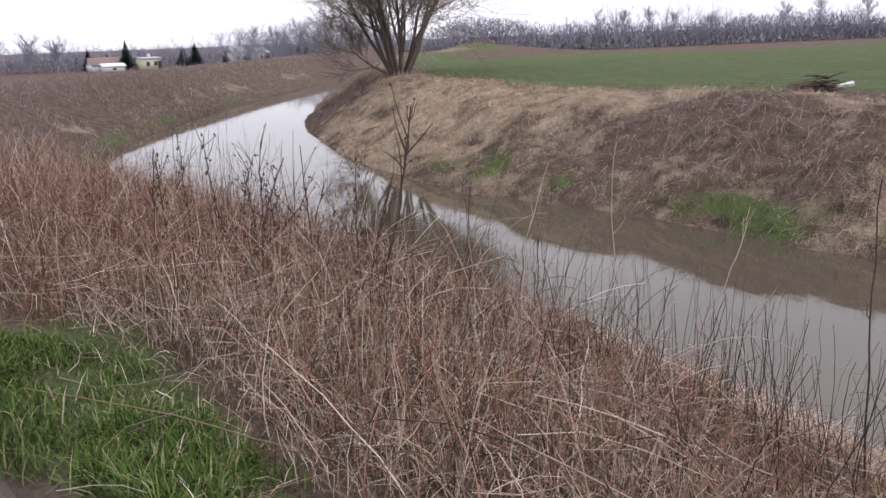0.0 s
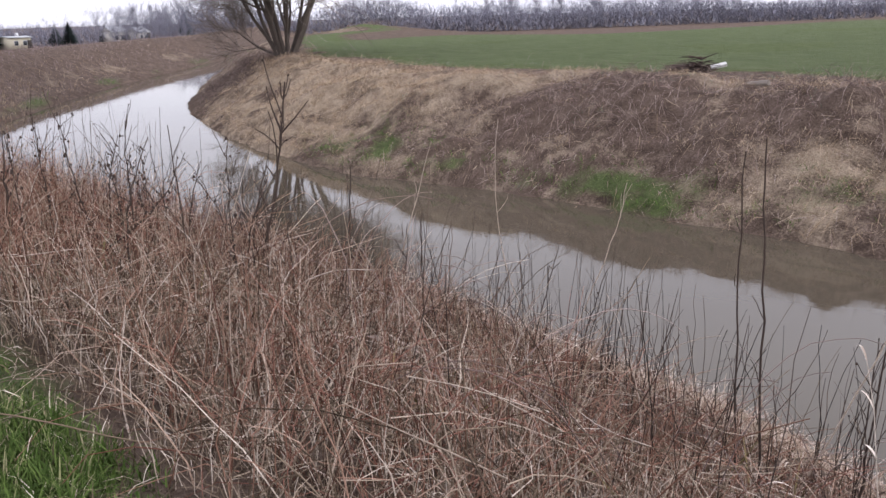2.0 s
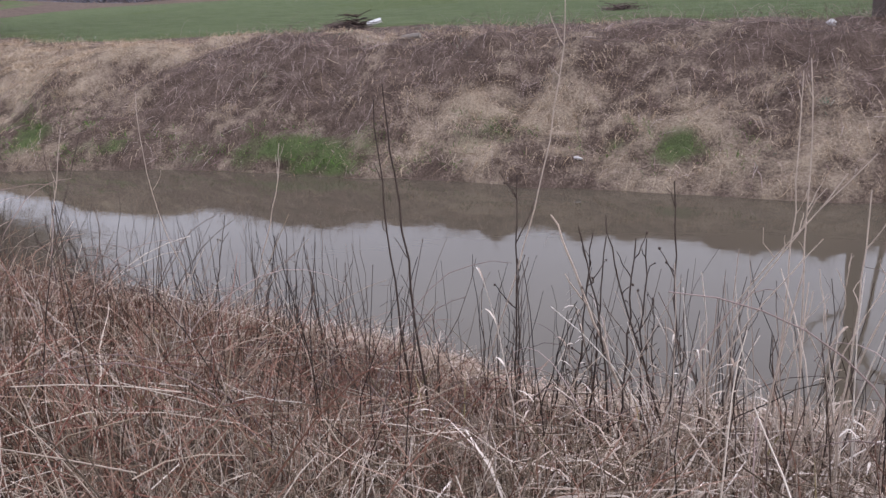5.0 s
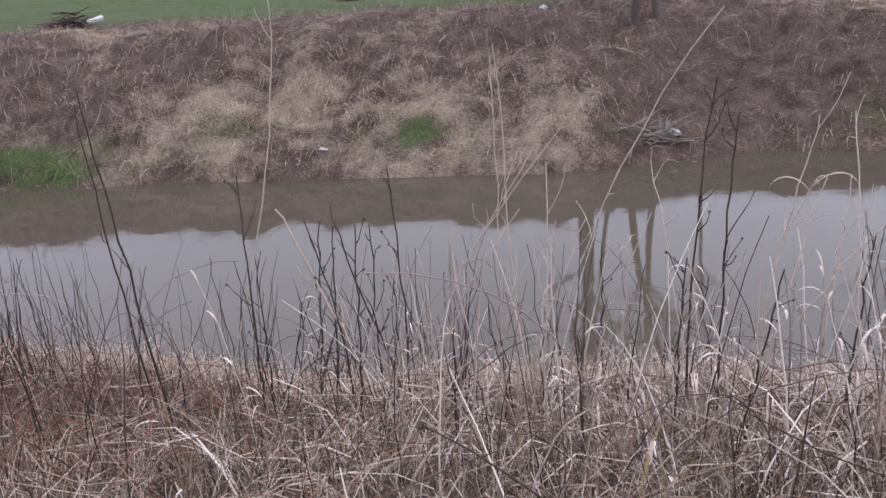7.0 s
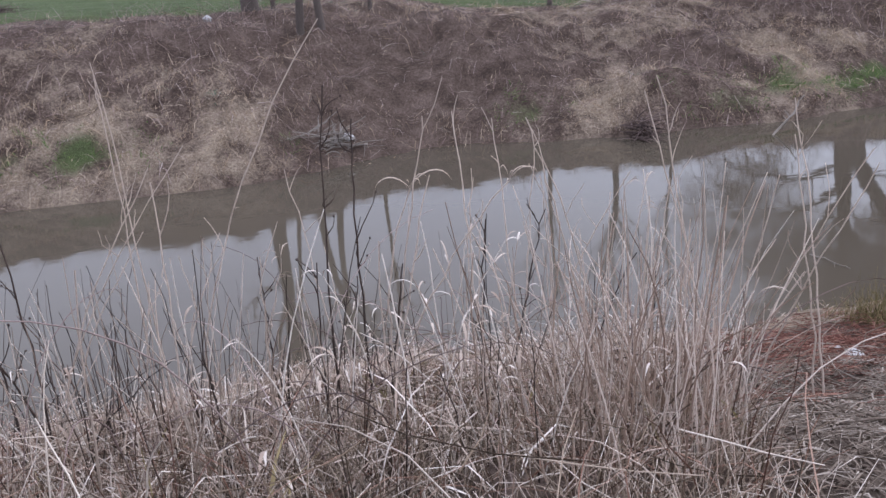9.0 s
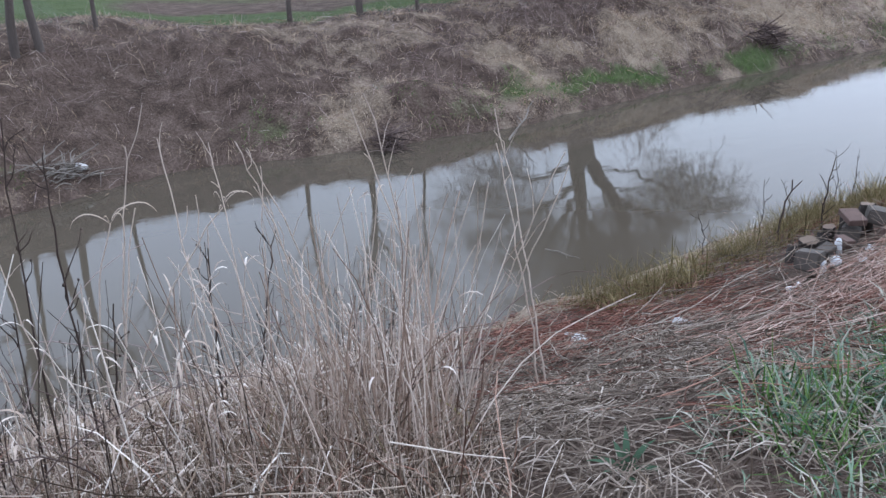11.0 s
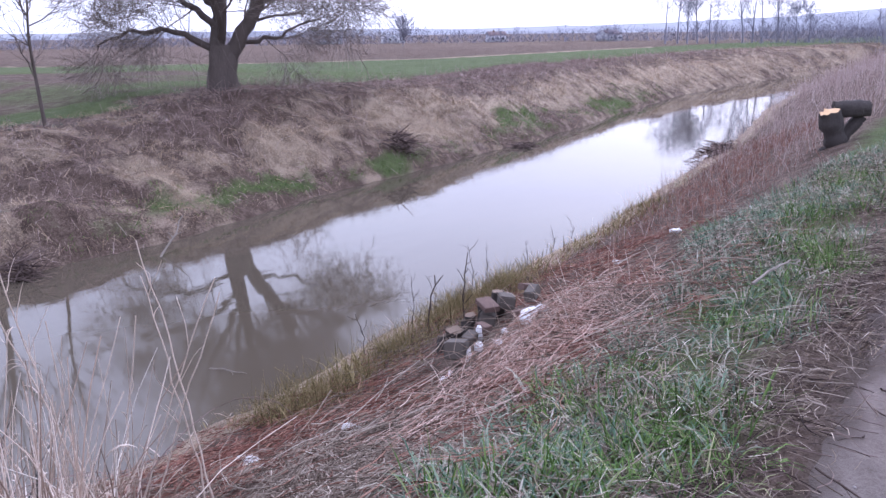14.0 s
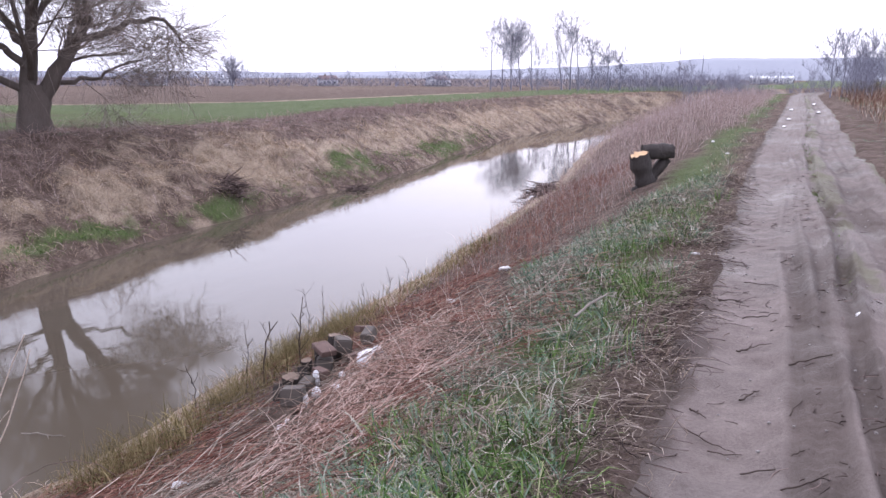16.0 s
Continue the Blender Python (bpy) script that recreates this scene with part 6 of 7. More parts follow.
for i, (px, py, sx_, sy_, sz_) in enumerate([(7.38, 4.3, 0.28, 0.13, 0.14), (7.15, 4.2, 0.16, 0.12, 0.14), (7.6, 4.28, 0.14, 0.1, 0.1), (6.92, 4.6, 0.07, 0.06, 0.17), (6.55, 4.35, 0.12, 0.09, 0.1), (6.2, 4.22, 0.05, 0.05, 0.14), (6.6, 4.15, 0.09, 0.07, 0.05), (5.55, 4.0, 0.1, 0.07, 0.05), (5.9, 4.2, 0.08, 0.05, 0.05), (7.0, 4.35, 0.07, 0.07, 0.06)]):
    lump("white_rubble", (px, py), (sx_, sy_, sz_), "plaster", "broken piece of white plaster in the rubble", "rubble", 80 + i, i * 50, 0.22, "white rubble by the water", -0.05)

# litter
for i, (px, py, size, lab) in enumerate([
        (4.2, 4.95, (0.16, 0.12, 0.07), "crumpled white plastic scrap on the red litter"), (3.95, 4.55, (0.17, 0.14, 0.08), "crumpled white plastic scrap on the slope"),
        (4.5, 4.05, (0.16, 0.1, 0.06), "pale greenish plastic scrap under dead stalks"), (-0.84, 18.4, (0.2, 0.16, 0.14), "white plastic scrap on the far bank's crest"),
        (1.5, 14.7, (0.26, 0.18, 0.1), "white plastic scrap on the bare slip"), (-4.6, 14.0, (0.16, 0.08, 0.06), "white scrap at the far waterline"),
        (11.6, 3.4, (0.1, 0.07, 0.05), "white scrap in the verge grass"), (10.2, 3.9, (0.18, 0.12, 0.06), "pale scrap on the slope"), (7.6, 2.05, (0.08, 0.05, 0.04), "small white scrap in the verge grass"),
        (8.9, 1.35, (0.09, 0.05, 0.03), "small white scrap at the track's edge"), (24, 3.3, (0.16, 0.1, 0.05), "white scrap beside the track downstream"), (20.5, 2.5, (0.12, 0.08, 0.05), "white scrap on the verge downstream"),
        (6.9, -0.1, (0.07, 0.04, 0.02), "small white scrap trodden into the track"), (9.3, 4.25, (0.14, 0.1, 0.06), "white scrap in the rusty weeds")]):
    lump("plastic_litter", (px, py), size, "white_plastic", lab, "litter", 100 + i, i * 73, 0.3, "scattered litter", 0.2)


# brush heap with a white sheet on the field, and a weathered log
def twig_heap(name, place, size, count, radius, mat, label, seed, category="brush heap", flat=1.15):
    rng = R(seed)
    x = place[0] + rng.normal(0, size[0] / 3, count)
    y = place[1] + rng.normal(0, size[1] / 3, count)
    zz = np.clip(1 - ((x - place[0]) / size[0]) ** 2 - ((y - place[1]) / size[1]) ** 2, 0, 1) * size[2] * rng.random(count)
    b = np.stack([x, y, ground_z(x, y) + zz], -1)
    p = arcs(b, rng.uniform(0.2, 0.6, count), rng.uniform(0, 6.28, count), rng.uniform(flat, 1.6, count), rng.uniform(0, 0.7, count), 5, rng, 0.3)
    v, f = tubes(p, radius * rng.uniform(0.5, 1.4, count)[:, None] * np.linspace(1, 0.4, 5)[None], 4)
    return tagged(obj_np(name, v, f, MAT[mat]), label, category)


twig_heap("cut_brush", (-12.7, 19.5), (0.7, 0.35, 0.2), 420, 0.007, "dark_brush", "heap of dark cut brush lying on the green field", 110)
twig_heap("root_clump", (-12.3, 19.5), (0.16, 0.16, 0.4), 60, 0.012, "dark_stem", "dark root clump on the brush heap", 111, flat=1.15)
block("white_board", (-12.2, 20.2), (0.4, 0.2, 0.07), "white_plastic", "dirty white board lying tilted beside the brush heap", "board", 35, (14, -12), 0.05, seed=31)
cut_log("weathered_log", (-10.05, 17.75, float(ground_z(-10.05, 17.75)) + 0.06), (-9.5, 17.68, float(ground_z(-9.5, 17.68)) + 0.08), 0.06, "weathered grey log lying on the far bank's crest", "log", 112, "old_wood", "old_wood")
twig_heap("driftwood", (1.25, 14.55), (0.7, 0.3, 0.2), 70, 0.013, "old_wood", "pile of grey driftwood sticks on the bare bank", 113, "stick pile", 1.0)
twig_heap("bank_brush", (-6.1, 22.8), (0.6, 0.3, 0.12), 90, 0.009, "dark_brush", "dark low brush heap on the field's edge", 114)
twig_heap("root_tangle", (24.6, 15.0), (1.0, 0.5, 0.3), 130, 0.016, "dark_brush", "dark driftwood snagged at the far waterline", 115)
twig_heap("root_tangle", (18.9, 15.7), (0.7, 0.4, 0.5), 160, 0.014, "dark_brush", "dark tangled roots in a hollow of the far bank", 116, flat=0.9)
twig_heap("root_tangle", (6.7, 13.75), (0.35, 0.25, 0.5), 110, 0.012, "dark_brush", "dark root clump overhanging the water", 117, flat=0.9)
twig_heap("root_tangle", (25.3, 8.7), (1.6, 0.5, 0.4), 200, 0.018, "dark_brush", "dark brush hanging into the river's edge", 118)


def branch(name, pts, r, mat, label, seed, category="branch", group="", kids=4):
    """A fallen branch with a few side twigs, along a bent line."""
    rng = R(seed)
    p = np.array(pts, float)
    o = p[0].copy()
    ob = empty_at(name, o, label, category, group)
    t = np.linspace(0, len(p) - 1, 9)
    q = np.stack([np.interp(t, np.arange(len(p)), p[:, i] - o[i]) for i in range(3)], -1)
    q[1:-1] += rng.normal(0, r * 0.8, (7, 3))
    part_np("stem", *tubes(q[None], (r * np.linspace(1, 0.45, 9))[None], 6), mat, ob)
    ln = np.linalg.norm(q[-1] - q[0])
    for _ in range(kids):
        i = rng.integers(2, 8)
        d = (q[-1] - q[0]) / ln + rng.normal(0, 0.7, 3) * np.array([1, 1, 0.5])
        e = q[i] + d / np.linalg.norm(d) * ln * rng.uniform(0.12, 0.3)
        m = (q[i] + e) / 2 + rng.normal(0, ln * 0.02, 3)
        part_np("side_twig", *tubes(np.array([[q[i], m, e]]), np.array([[r * 0.5, r * 0.4, r * 0.25]]), 5), mat, ob)
    return ob


branch("driftwood_branch", [(8.82, 13.0, -0.05), (9.2, 13.1, 0.25), (9.6, 13.3, 0.6)], 0.022, "old_wood", "grey driftwood branch sticking out of the water", 120)
branch("driftwood_branch", [(6.15, 8.05, 0.0), (6.22, 7.8, 0.012), (6.31, 7.55, 0.0)], 0.008, "old_wood", "thin branch floating on the river", 121, kids=1)
branch("bare_shoot", [(7.5, 5.75, 0.35), (7.62, 5.8, 0.75), (7.8, 5.85, 1.15)], 0.016, "dark_stem", "dark bare shoot leaning over the water", 122, "shoot", "shoots by the water", 1)
branch("bare_shoot", [(8.0, 5.55, 0.4), (8.02, 5.6, 0.9), (8.12, 5.6, 1.4)], 0.011, "dark_stem", "thin bare shoot with curled twigs", 123, "shoot", "shoots by the water", 8)
for i, (px, py, hh) in enumerate([(9.6, 6.6, 0.8), (10.4, 6.9, 0.6), (7.9, 6.3, 0.7), (12.6, 7.0, 0.55), (8.6, 6.5, 0.6), (14.2, 7.5, 0.6), (6.9, 6.2, 0.6), (11.4, 6.8, 0.5)]):
    z = float(ground_z(px, py)) - 0.03
    branch("bare_shoot", [(px, py, z), (px + 0.04, py, z + hh * 0.5), (px - 0.02 + 0.1 * math.sin(i), py + 0.05, z + hh)], 0.006, "dark_stem", "thin bare shoot at the water's edge", 130 + i, "shoot", "shoots by the water", 6)
cut_log("floating_log", (-41.1, 19.25, 0.03), (-40.45, 19.5, 0.08), 0.13, "dark log floating in the river upstream", "log", 140, "dark_bark")

# broad leaves of a low plant at the edge of the thicket
leafy = empty_at("leafy_plant", (2.2, 2.05, float(ground_z(2.2, 2.05))), "low plant with broad dark grey-green leaves on the slope", "plant")
for i in range(14):
    rg = R(150 + i)
    n = 8
    leaf = arcs(np.zeros((1, 3)), np.array([rg.uniform(0.1, 0.2)]), np.array([i * 2.4]), np.array([rg.uniform(0.2, 0.9)]), np.array([rg.uniform(0.6, 1.5)]), n, rg, 0.03)
    w = 0.013 * np.sin(np.linspace(0.25, 3.05, n))
    part_np("leaf", *ribbons(leaf, w[None], np.array([[-math.sin(i * 2.4), math.cos(i * 2.4), 0]])), "leaf_green", leafy)
x, y = scatter(R(190), 14000, (1.6, 4.6, 1.6, 4.6), lambda x, y: slope(x, y) * np.clip((shore(x, y) - 1.6) / 0.6, 0, 1) * np.clip((y - track_mid(x) - 1.3) / 0.3, 0, 1) * np.clip(0.6 + 0.8 * fbm(x, y, 0.5, 34), 0.1, 1))
n = len(x)
draped_stuff("flattened_grass", x, y, R(191).uniform(0.08, 0.32, n), R(192).uniform(0.0015, 0.0036, n), "matted", "flattened grey dead grass on the slope", "dry grass", 193, 0.09, 1.4)

# ---- the track: mud, ruts, tread marks, sticks and stones ----
def build_track():
    xs = np.concatenate([np.arange(-9, 1.5, 0.12), np.arange(1.5, 12, 0.04), np.arange(12, 30, 0.15), np.arange(30, 110, 0.8)])
    ts = np.linspace(-1.5, 0.98, 84)
    gx, gt = np.meshgrid(xs, ts, indexing="ij")
    gy = gt + track_mid(gx)
    z = ground_z(gx, gy)
    near_x = np.clip((16 - gx) / 6, 0, 1)
    edge = np.minimum((gt + 1.5) / 0.25, (0.98 - gt) / 0.25) - 0.35 + 0.9 * (near_x * fbm(gx, gy, 0.5, 81) + (1 - near_x) * fbm(gx, gy, 3.0, 81))
    z = z - 0.06 + 0.065 * np.clip(edge, -0.8, 1)
    z = z + (0.004 + 0.022 * np.clip(-gt - 0.2, 0, 0.8)) * near_x * fbm(gx, gy, 0.18, 82) + 0.014 * near_x * fbm(gx, gy, 0.9, 83)
    # tyre marks run along the right-hand wheel way and its inner shoulder
    for c, w, deep in ((0.09, 0.07, 0.045), (-0.09, 0.07, 0.055), (-0.3, 0.07, 0.12), (-0.72, 0.1, 0.06), (-1.0, 0.1, 0.06)):
        mid = c + 0.05 * np.sin(gx * 0.7 + c * 9)
        m = np.exp(-((gt - mid) / w) ** 4) * np.clip((gx - 1) / 2, 0, 1) * np.clip(0.6 + fbm(gx, gy, 1.2, 84), 0, 1)
        z = z - m * (deep + 0.014 * np.clip((11 - gx) / 2, 0, 1) * np.sign(np.sin(gx * 2 * np.pi / 0.11 + (gt - mid) * 14)))
        z = z + (0.02 + 0.3 * deep) * np.exp(-((np.abs(gt - mid) - w * 1.5) / 0.035) ** 2) * (0.7 + 0.6 * near_x * fbm(gx, gy, 0.3, 88)) * np.clip((gx - 1) / 2, 0, 1) * (0.4 + 0.6 * near_x)
    v = np.stack([gx, gy, z], -1).reshape(-1, 3)
    nx, nt = gx.shape
    i = np.arange(nx - 1)[:, None] * nt + np.arange(nt - 1)[None, :]
    f = np.stack([i, i + nt, i + nt + 1, i + 1], -1).reshape(-1, 4)
    m = Nodes("dried_track_mud")
    big, mid, fine = m.noise(0.7, 5), m.noise(5, 5, 0.65), m.noise(55, 4, 0.7)
    tone = m.maths("ADD", m.maths("ADD", m.maths("MULTIPLY", big, 0.4), m.maths("MULTIPLY", mid, 0.35)), m.maths("MULTIPLY", fine, 0.25))
    col = m.ramp(tone, [(0.32, (0.042, 0.03, 0.025)), (0.44, (0.1, 0.078, 0.068)), (0.54, (0.142, 0.114, 0.101)), (0.68, (0.215, 0.178, 0.16))])
    wear_shade = m.add("ShaderNodeVertexColor")
    wear_shade.layer_name = "wear_shade"
    ws = m.add("ShaderNodeSeparateColor")
    m.link(wear_shade.outputs["Color"], ws.inputs["Color"])
    moss = m.ramp(m.maths("ADD", ws.outputs["Red"], m.maths("MULTIPLY", m.maths("SUBTRACT", mid, 0.5), 1.4)), [(0.4, (0, 0, 0)), (0.65, (1, 1, 1))])
    col = m.mix(m.maths("MULTIPLY", moss, 0.8), col, m.mix(fine, (0.06, 0.06, 0.034), (0.14, 0.125, 0.075)))
    # darkens damp mud, and paints shade into the ruts and tread marks
    damp_shade = m.ramp(m.maths("ADD", ws.outputs["Green"], m.maths("MULTIPLY", m.maths("SUBTRACT", mid, 0.5), 0.9)), [(0.35, (0, 0, 0)), (0.75, (1, 1, 1))])
    col = m.mix(m.maths("MULTIPLY", damp_shade, 0.7), col, (0.055, 0.04, 0.032))
    m.bump(m.maths("ADD", m.maths("MULTIPLY", mid, 0.6), fine), 0.55, 0.02)
    rough = m.ramp(big, [(0.35, (0.55, 0.55, 0.55)), (0.6, (0.95, 0.95, 0.95))])
    mat = m.done(col, 0.9, 0.25)
    m.link(rough, m.bsdf.inputs["Roughness"])
    ob = obj_np("dirt_track", v, f, mat)
    strip = np.exp(-((gt + 0.42) / 0.17) ** 2) * np.clip((gx - 7) / 2, 0, 1) * np.clip(0.5 + 1.3 * fbm(gx, gy, 1.2, 86), 0, 1) + 0.6 * np.clip((-1.15 - gt) / 0.3, 0, 1)
    strip = strip * 1.5
    # painted shade along tread marks and deep rut; damp wheel way and edge
    damp_shade_m = 0.85 * np.exp(-((gt - 0.0) / 0.16) ** 4) * np.clip((12 - gx) / 4, 0, 1) + 1.1 * np.exp(-((gt + 0.3) / 0.09) ** 2) * np.clip((14 - gx) / 5, 0.2, 1) + np.exp(-((gt + 0.75) / 0.5) ** 2) * np.clip(0.35 + 0.9 * fbm(gx, gy, 0.8, 87), 0, 1) + 1.0 * np.clip((gt - 0.6 + 0.15 * fbm(gx, gy, 0.4, 89)) / 0.15, 0, 1)
    att = ob.data.color_attributes.new("wear_shade", "FLOAT_COLOR", "POINT")
    att.data.foreach_set("color", np.stack([strip, damp_shade_m, 0 * gt, 0 * gt + 1], -1).astype(np.float32).ravel())
    return tagged(ob, "rutted dried-mud farm track with tyre marks", "track", kind="structure")


build_track()
rs = R(160)
for i in range(34):
    px = rs.uniform(2.9, 11) if i > 8 else rs.uniform(3.0, 5.2)
    t0 = rs.uniform(-0.35, 0.8)
    py = float(track_mid(px)) + t0
    ln, a = rs.uniform(0.1, 0.42), rs.normal(-0.9, 0.7)
    e = (px + ln * math.cos(a), py + ln * math.sin(a))
    mdl = ((px + e[0]) / 2 + rs.normal(0, 0.03), (py + e[1]) / 2 + rs.normal(0, 0.03))
    pts = [(q[0], q[1], float(ground_z(*q)) + 0.022) for q in ((px, py), mdl, e)]
    branch("fallen_twig", pts, rs.uniform(0.003, 0.006), "dark_stem", "dark twig lying on the muddy track", 170 + i, "twig", "twigs on the track", int(rs.integers(0, 3)))
branch("fallen_branch", [(6.1, 1.75, 2.22), (6.45, 1.7, 2.26), (6.8, 1.62, 2.25)], 0.012, "old_wood", "grey fallen branch in the verge grass", 210)
x, y = scatter(rs, 2600, (1.5, 26, -1.4, 2.4), lambda x, y: np.clip(1 - np.abs(y - track_mid(x) + 0.05) / 1.2, 0, 1) * np.clip(0.3 + fbm(x, y, 0.9, 85), 0, 1) * np.clip(8 / x, 0, 1))
bits = []
for i in range(len(x)):
    v, f = ball(1.0, rs, 5, 0.7, 0.3)
    s = rs.uniform(0.003, 0.009) * (1.6 if rs.random() < 0.06 else 1) * (1 + x[i] / 18)
    bits.append((v * s + np.array([x[i], y[i], float(ground_z(x[i], y[i])) + 0.016]), f))
tagged(obj_np("track_stones", *merge(bits), MAT["stone"], smooth=False), "small pale stones scattered over the track", "stones", kind="stuff")
# puddles far down the track
MAT["puddle"] = Nodes("puddle_water").done((0.08, 0.07, 0.06), 0.04, 0.5)
for i, (px, dt, lx, ly) in enumerate([(31, 0.45, 0.3, 0.06), (36, 0.4, 0.5, 0.07), (43, -0.75, 0.6, 0.08), (46, 0.45, 0.8, 0.09), (54, -0.7, 1.1, 0.1)]):
    a = np.linspace(0, 2 * np.pi, 25)[:-1]
    rr = 1 + 0.2 * np.sin(3 * a + i) + 0.1 * np.sin(5 * a)
    px0, py0 = px, float(track_mid(px)) + dt
    v = np.stack([px0 + lx * rr * np.cos(a), py0 + ly * rr * np.sin(a), 0 * a + float(ground_z(px0, py0)) + 0.05], -1)
    v = np.concatenate([v, [[px0, py0, v[0, 2]]]])
    tagged(obj_np("puddle", v, np.array([[k, (k + 1) % 24, 24] for k in range(24)]), MAT["puddle"]), "shallow puddle in a wheel rut reflecting the sky", "puddle", "puddles on the track")


# ---- distance: village, woods, poplars, hills ----
def simple_tree(rng, h, wide, limbs, twigs, r0, low=0.15):
    """Polylines of a small bare tree for the distance, as tubes."""
    k = 5
    z = np.linspace(0, 1, k)
    trunk = np.stack([rng.normal(0, 0.02 * h, k).cumsum() * 0.5, rng.normal(0, 0.02 * h, k).cumsum() * 0.5, z * h * 0.85], -1)
    out = [tubes(trunk[None], (r0 * 0.65 * np.linspace(1, 0.25, k))[None], 4)]
    s = low + (0.9 - low) * rng.random(limbs)
    b = np.stack([np.interp(s, z, trunk[:, i]) for i in range(3)], -1)
    az = rng.uniform(0, 6.28, limbs)
    p = arcs(b, wide * rng.uniform(0.6, 1.2, limbs) * (0.35 + 0.95 * np.sin(np.pi * (0.16 + 0.8 * s))), az, rng.uniform(0.4, 1.15, limbs), rng.uniform(-0.5, 0.1, limbs), 4, rng, 0.2)
    out.append(tubes(p, r0 * 0.22 * np.linspace(1, 0.35, 4)[None] * np.ones((limbs, 1)), 3))
    j = rng.integers(0, limbs, twigs)
    c = rng.uniform(0.4, 2.999, twigs)
    i0 = c.astype(int)
    q = p[j, i0] + (p[j, i0 + 1] - p[j, i0]) * (c - i0)[:, None]
    t = arcs(q, wide * rng.uniform(0.18, 0.45, twigs), rng.uniform(0, 6.28, twigs), rng.uniform(0.1, 1.2, twigs), rng.uniform(-0.4, 0.4, twigs), 3, rng, 0.15)[:, [0, 2]]
    side = np.cross(t[:, 1] - t[:, 0], rng.normal(size=(twigs, 3)))
    side /= np.linalg.norm(side, axis=1, keepdims=True) + 1e-9
    out.append(ribbons(t, r0 * 0.17 * np.array([[1.0, 0.4]]) * np.ones((twigs, 1)), side))
    return merge(out)


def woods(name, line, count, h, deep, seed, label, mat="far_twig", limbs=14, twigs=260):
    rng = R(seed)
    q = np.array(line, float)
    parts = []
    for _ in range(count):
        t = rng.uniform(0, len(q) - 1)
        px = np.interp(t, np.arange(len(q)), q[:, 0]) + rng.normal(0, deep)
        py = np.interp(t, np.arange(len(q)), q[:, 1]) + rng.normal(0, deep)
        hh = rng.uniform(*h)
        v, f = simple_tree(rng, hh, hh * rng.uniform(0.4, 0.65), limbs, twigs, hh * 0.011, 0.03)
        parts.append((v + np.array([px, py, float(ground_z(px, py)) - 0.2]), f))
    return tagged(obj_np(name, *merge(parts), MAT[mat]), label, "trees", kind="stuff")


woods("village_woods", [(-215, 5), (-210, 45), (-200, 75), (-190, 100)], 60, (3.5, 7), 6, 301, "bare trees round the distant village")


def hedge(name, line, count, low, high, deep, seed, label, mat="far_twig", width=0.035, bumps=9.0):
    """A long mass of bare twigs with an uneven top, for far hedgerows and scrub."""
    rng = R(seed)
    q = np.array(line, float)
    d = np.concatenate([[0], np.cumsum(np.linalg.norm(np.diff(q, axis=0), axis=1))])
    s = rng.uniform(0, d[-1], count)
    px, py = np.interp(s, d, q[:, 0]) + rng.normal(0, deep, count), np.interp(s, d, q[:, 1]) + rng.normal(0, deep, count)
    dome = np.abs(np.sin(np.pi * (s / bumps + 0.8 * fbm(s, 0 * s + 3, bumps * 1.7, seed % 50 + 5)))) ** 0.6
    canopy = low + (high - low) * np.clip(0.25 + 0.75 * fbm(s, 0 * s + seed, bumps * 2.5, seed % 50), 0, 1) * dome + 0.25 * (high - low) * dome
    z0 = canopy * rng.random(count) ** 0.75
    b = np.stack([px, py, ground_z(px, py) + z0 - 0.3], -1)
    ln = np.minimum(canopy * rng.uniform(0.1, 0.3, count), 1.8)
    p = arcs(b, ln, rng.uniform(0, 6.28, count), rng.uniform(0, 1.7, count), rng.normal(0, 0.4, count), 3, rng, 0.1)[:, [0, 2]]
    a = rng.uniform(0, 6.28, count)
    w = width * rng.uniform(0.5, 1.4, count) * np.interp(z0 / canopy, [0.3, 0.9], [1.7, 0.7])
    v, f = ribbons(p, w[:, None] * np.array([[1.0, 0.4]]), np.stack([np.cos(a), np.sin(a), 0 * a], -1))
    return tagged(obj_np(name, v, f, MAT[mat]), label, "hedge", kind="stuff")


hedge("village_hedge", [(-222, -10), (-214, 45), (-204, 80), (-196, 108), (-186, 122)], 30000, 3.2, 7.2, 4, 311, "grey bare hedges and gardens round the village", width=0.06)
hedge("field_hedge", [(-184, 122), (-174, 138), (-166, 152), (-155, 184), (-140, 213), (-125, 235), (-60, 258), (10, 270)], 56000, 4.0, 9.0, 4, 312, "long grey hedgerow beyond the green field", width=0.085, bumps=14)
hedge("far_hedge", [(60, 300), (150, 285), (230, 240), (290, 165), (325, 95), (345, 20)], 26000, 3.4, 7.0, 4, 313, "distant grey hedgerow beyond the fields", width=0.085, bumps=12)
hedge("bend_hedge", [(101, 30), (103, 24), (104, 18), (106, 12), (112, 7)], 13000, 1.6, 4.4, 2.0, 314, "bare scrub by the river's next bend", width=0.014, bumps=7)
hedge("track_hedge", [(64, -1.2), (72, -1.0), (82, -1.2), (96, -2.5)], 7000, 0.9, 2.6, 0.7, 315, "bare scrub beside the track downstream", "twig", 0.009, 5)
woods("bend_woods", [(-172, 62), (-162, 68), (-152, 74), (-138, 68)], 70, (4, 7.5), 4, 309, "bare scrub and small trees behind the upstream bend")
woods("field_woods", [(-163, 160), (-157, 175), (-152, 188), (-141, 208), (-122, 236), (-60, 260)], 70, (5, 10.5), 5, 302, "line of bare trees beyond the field")
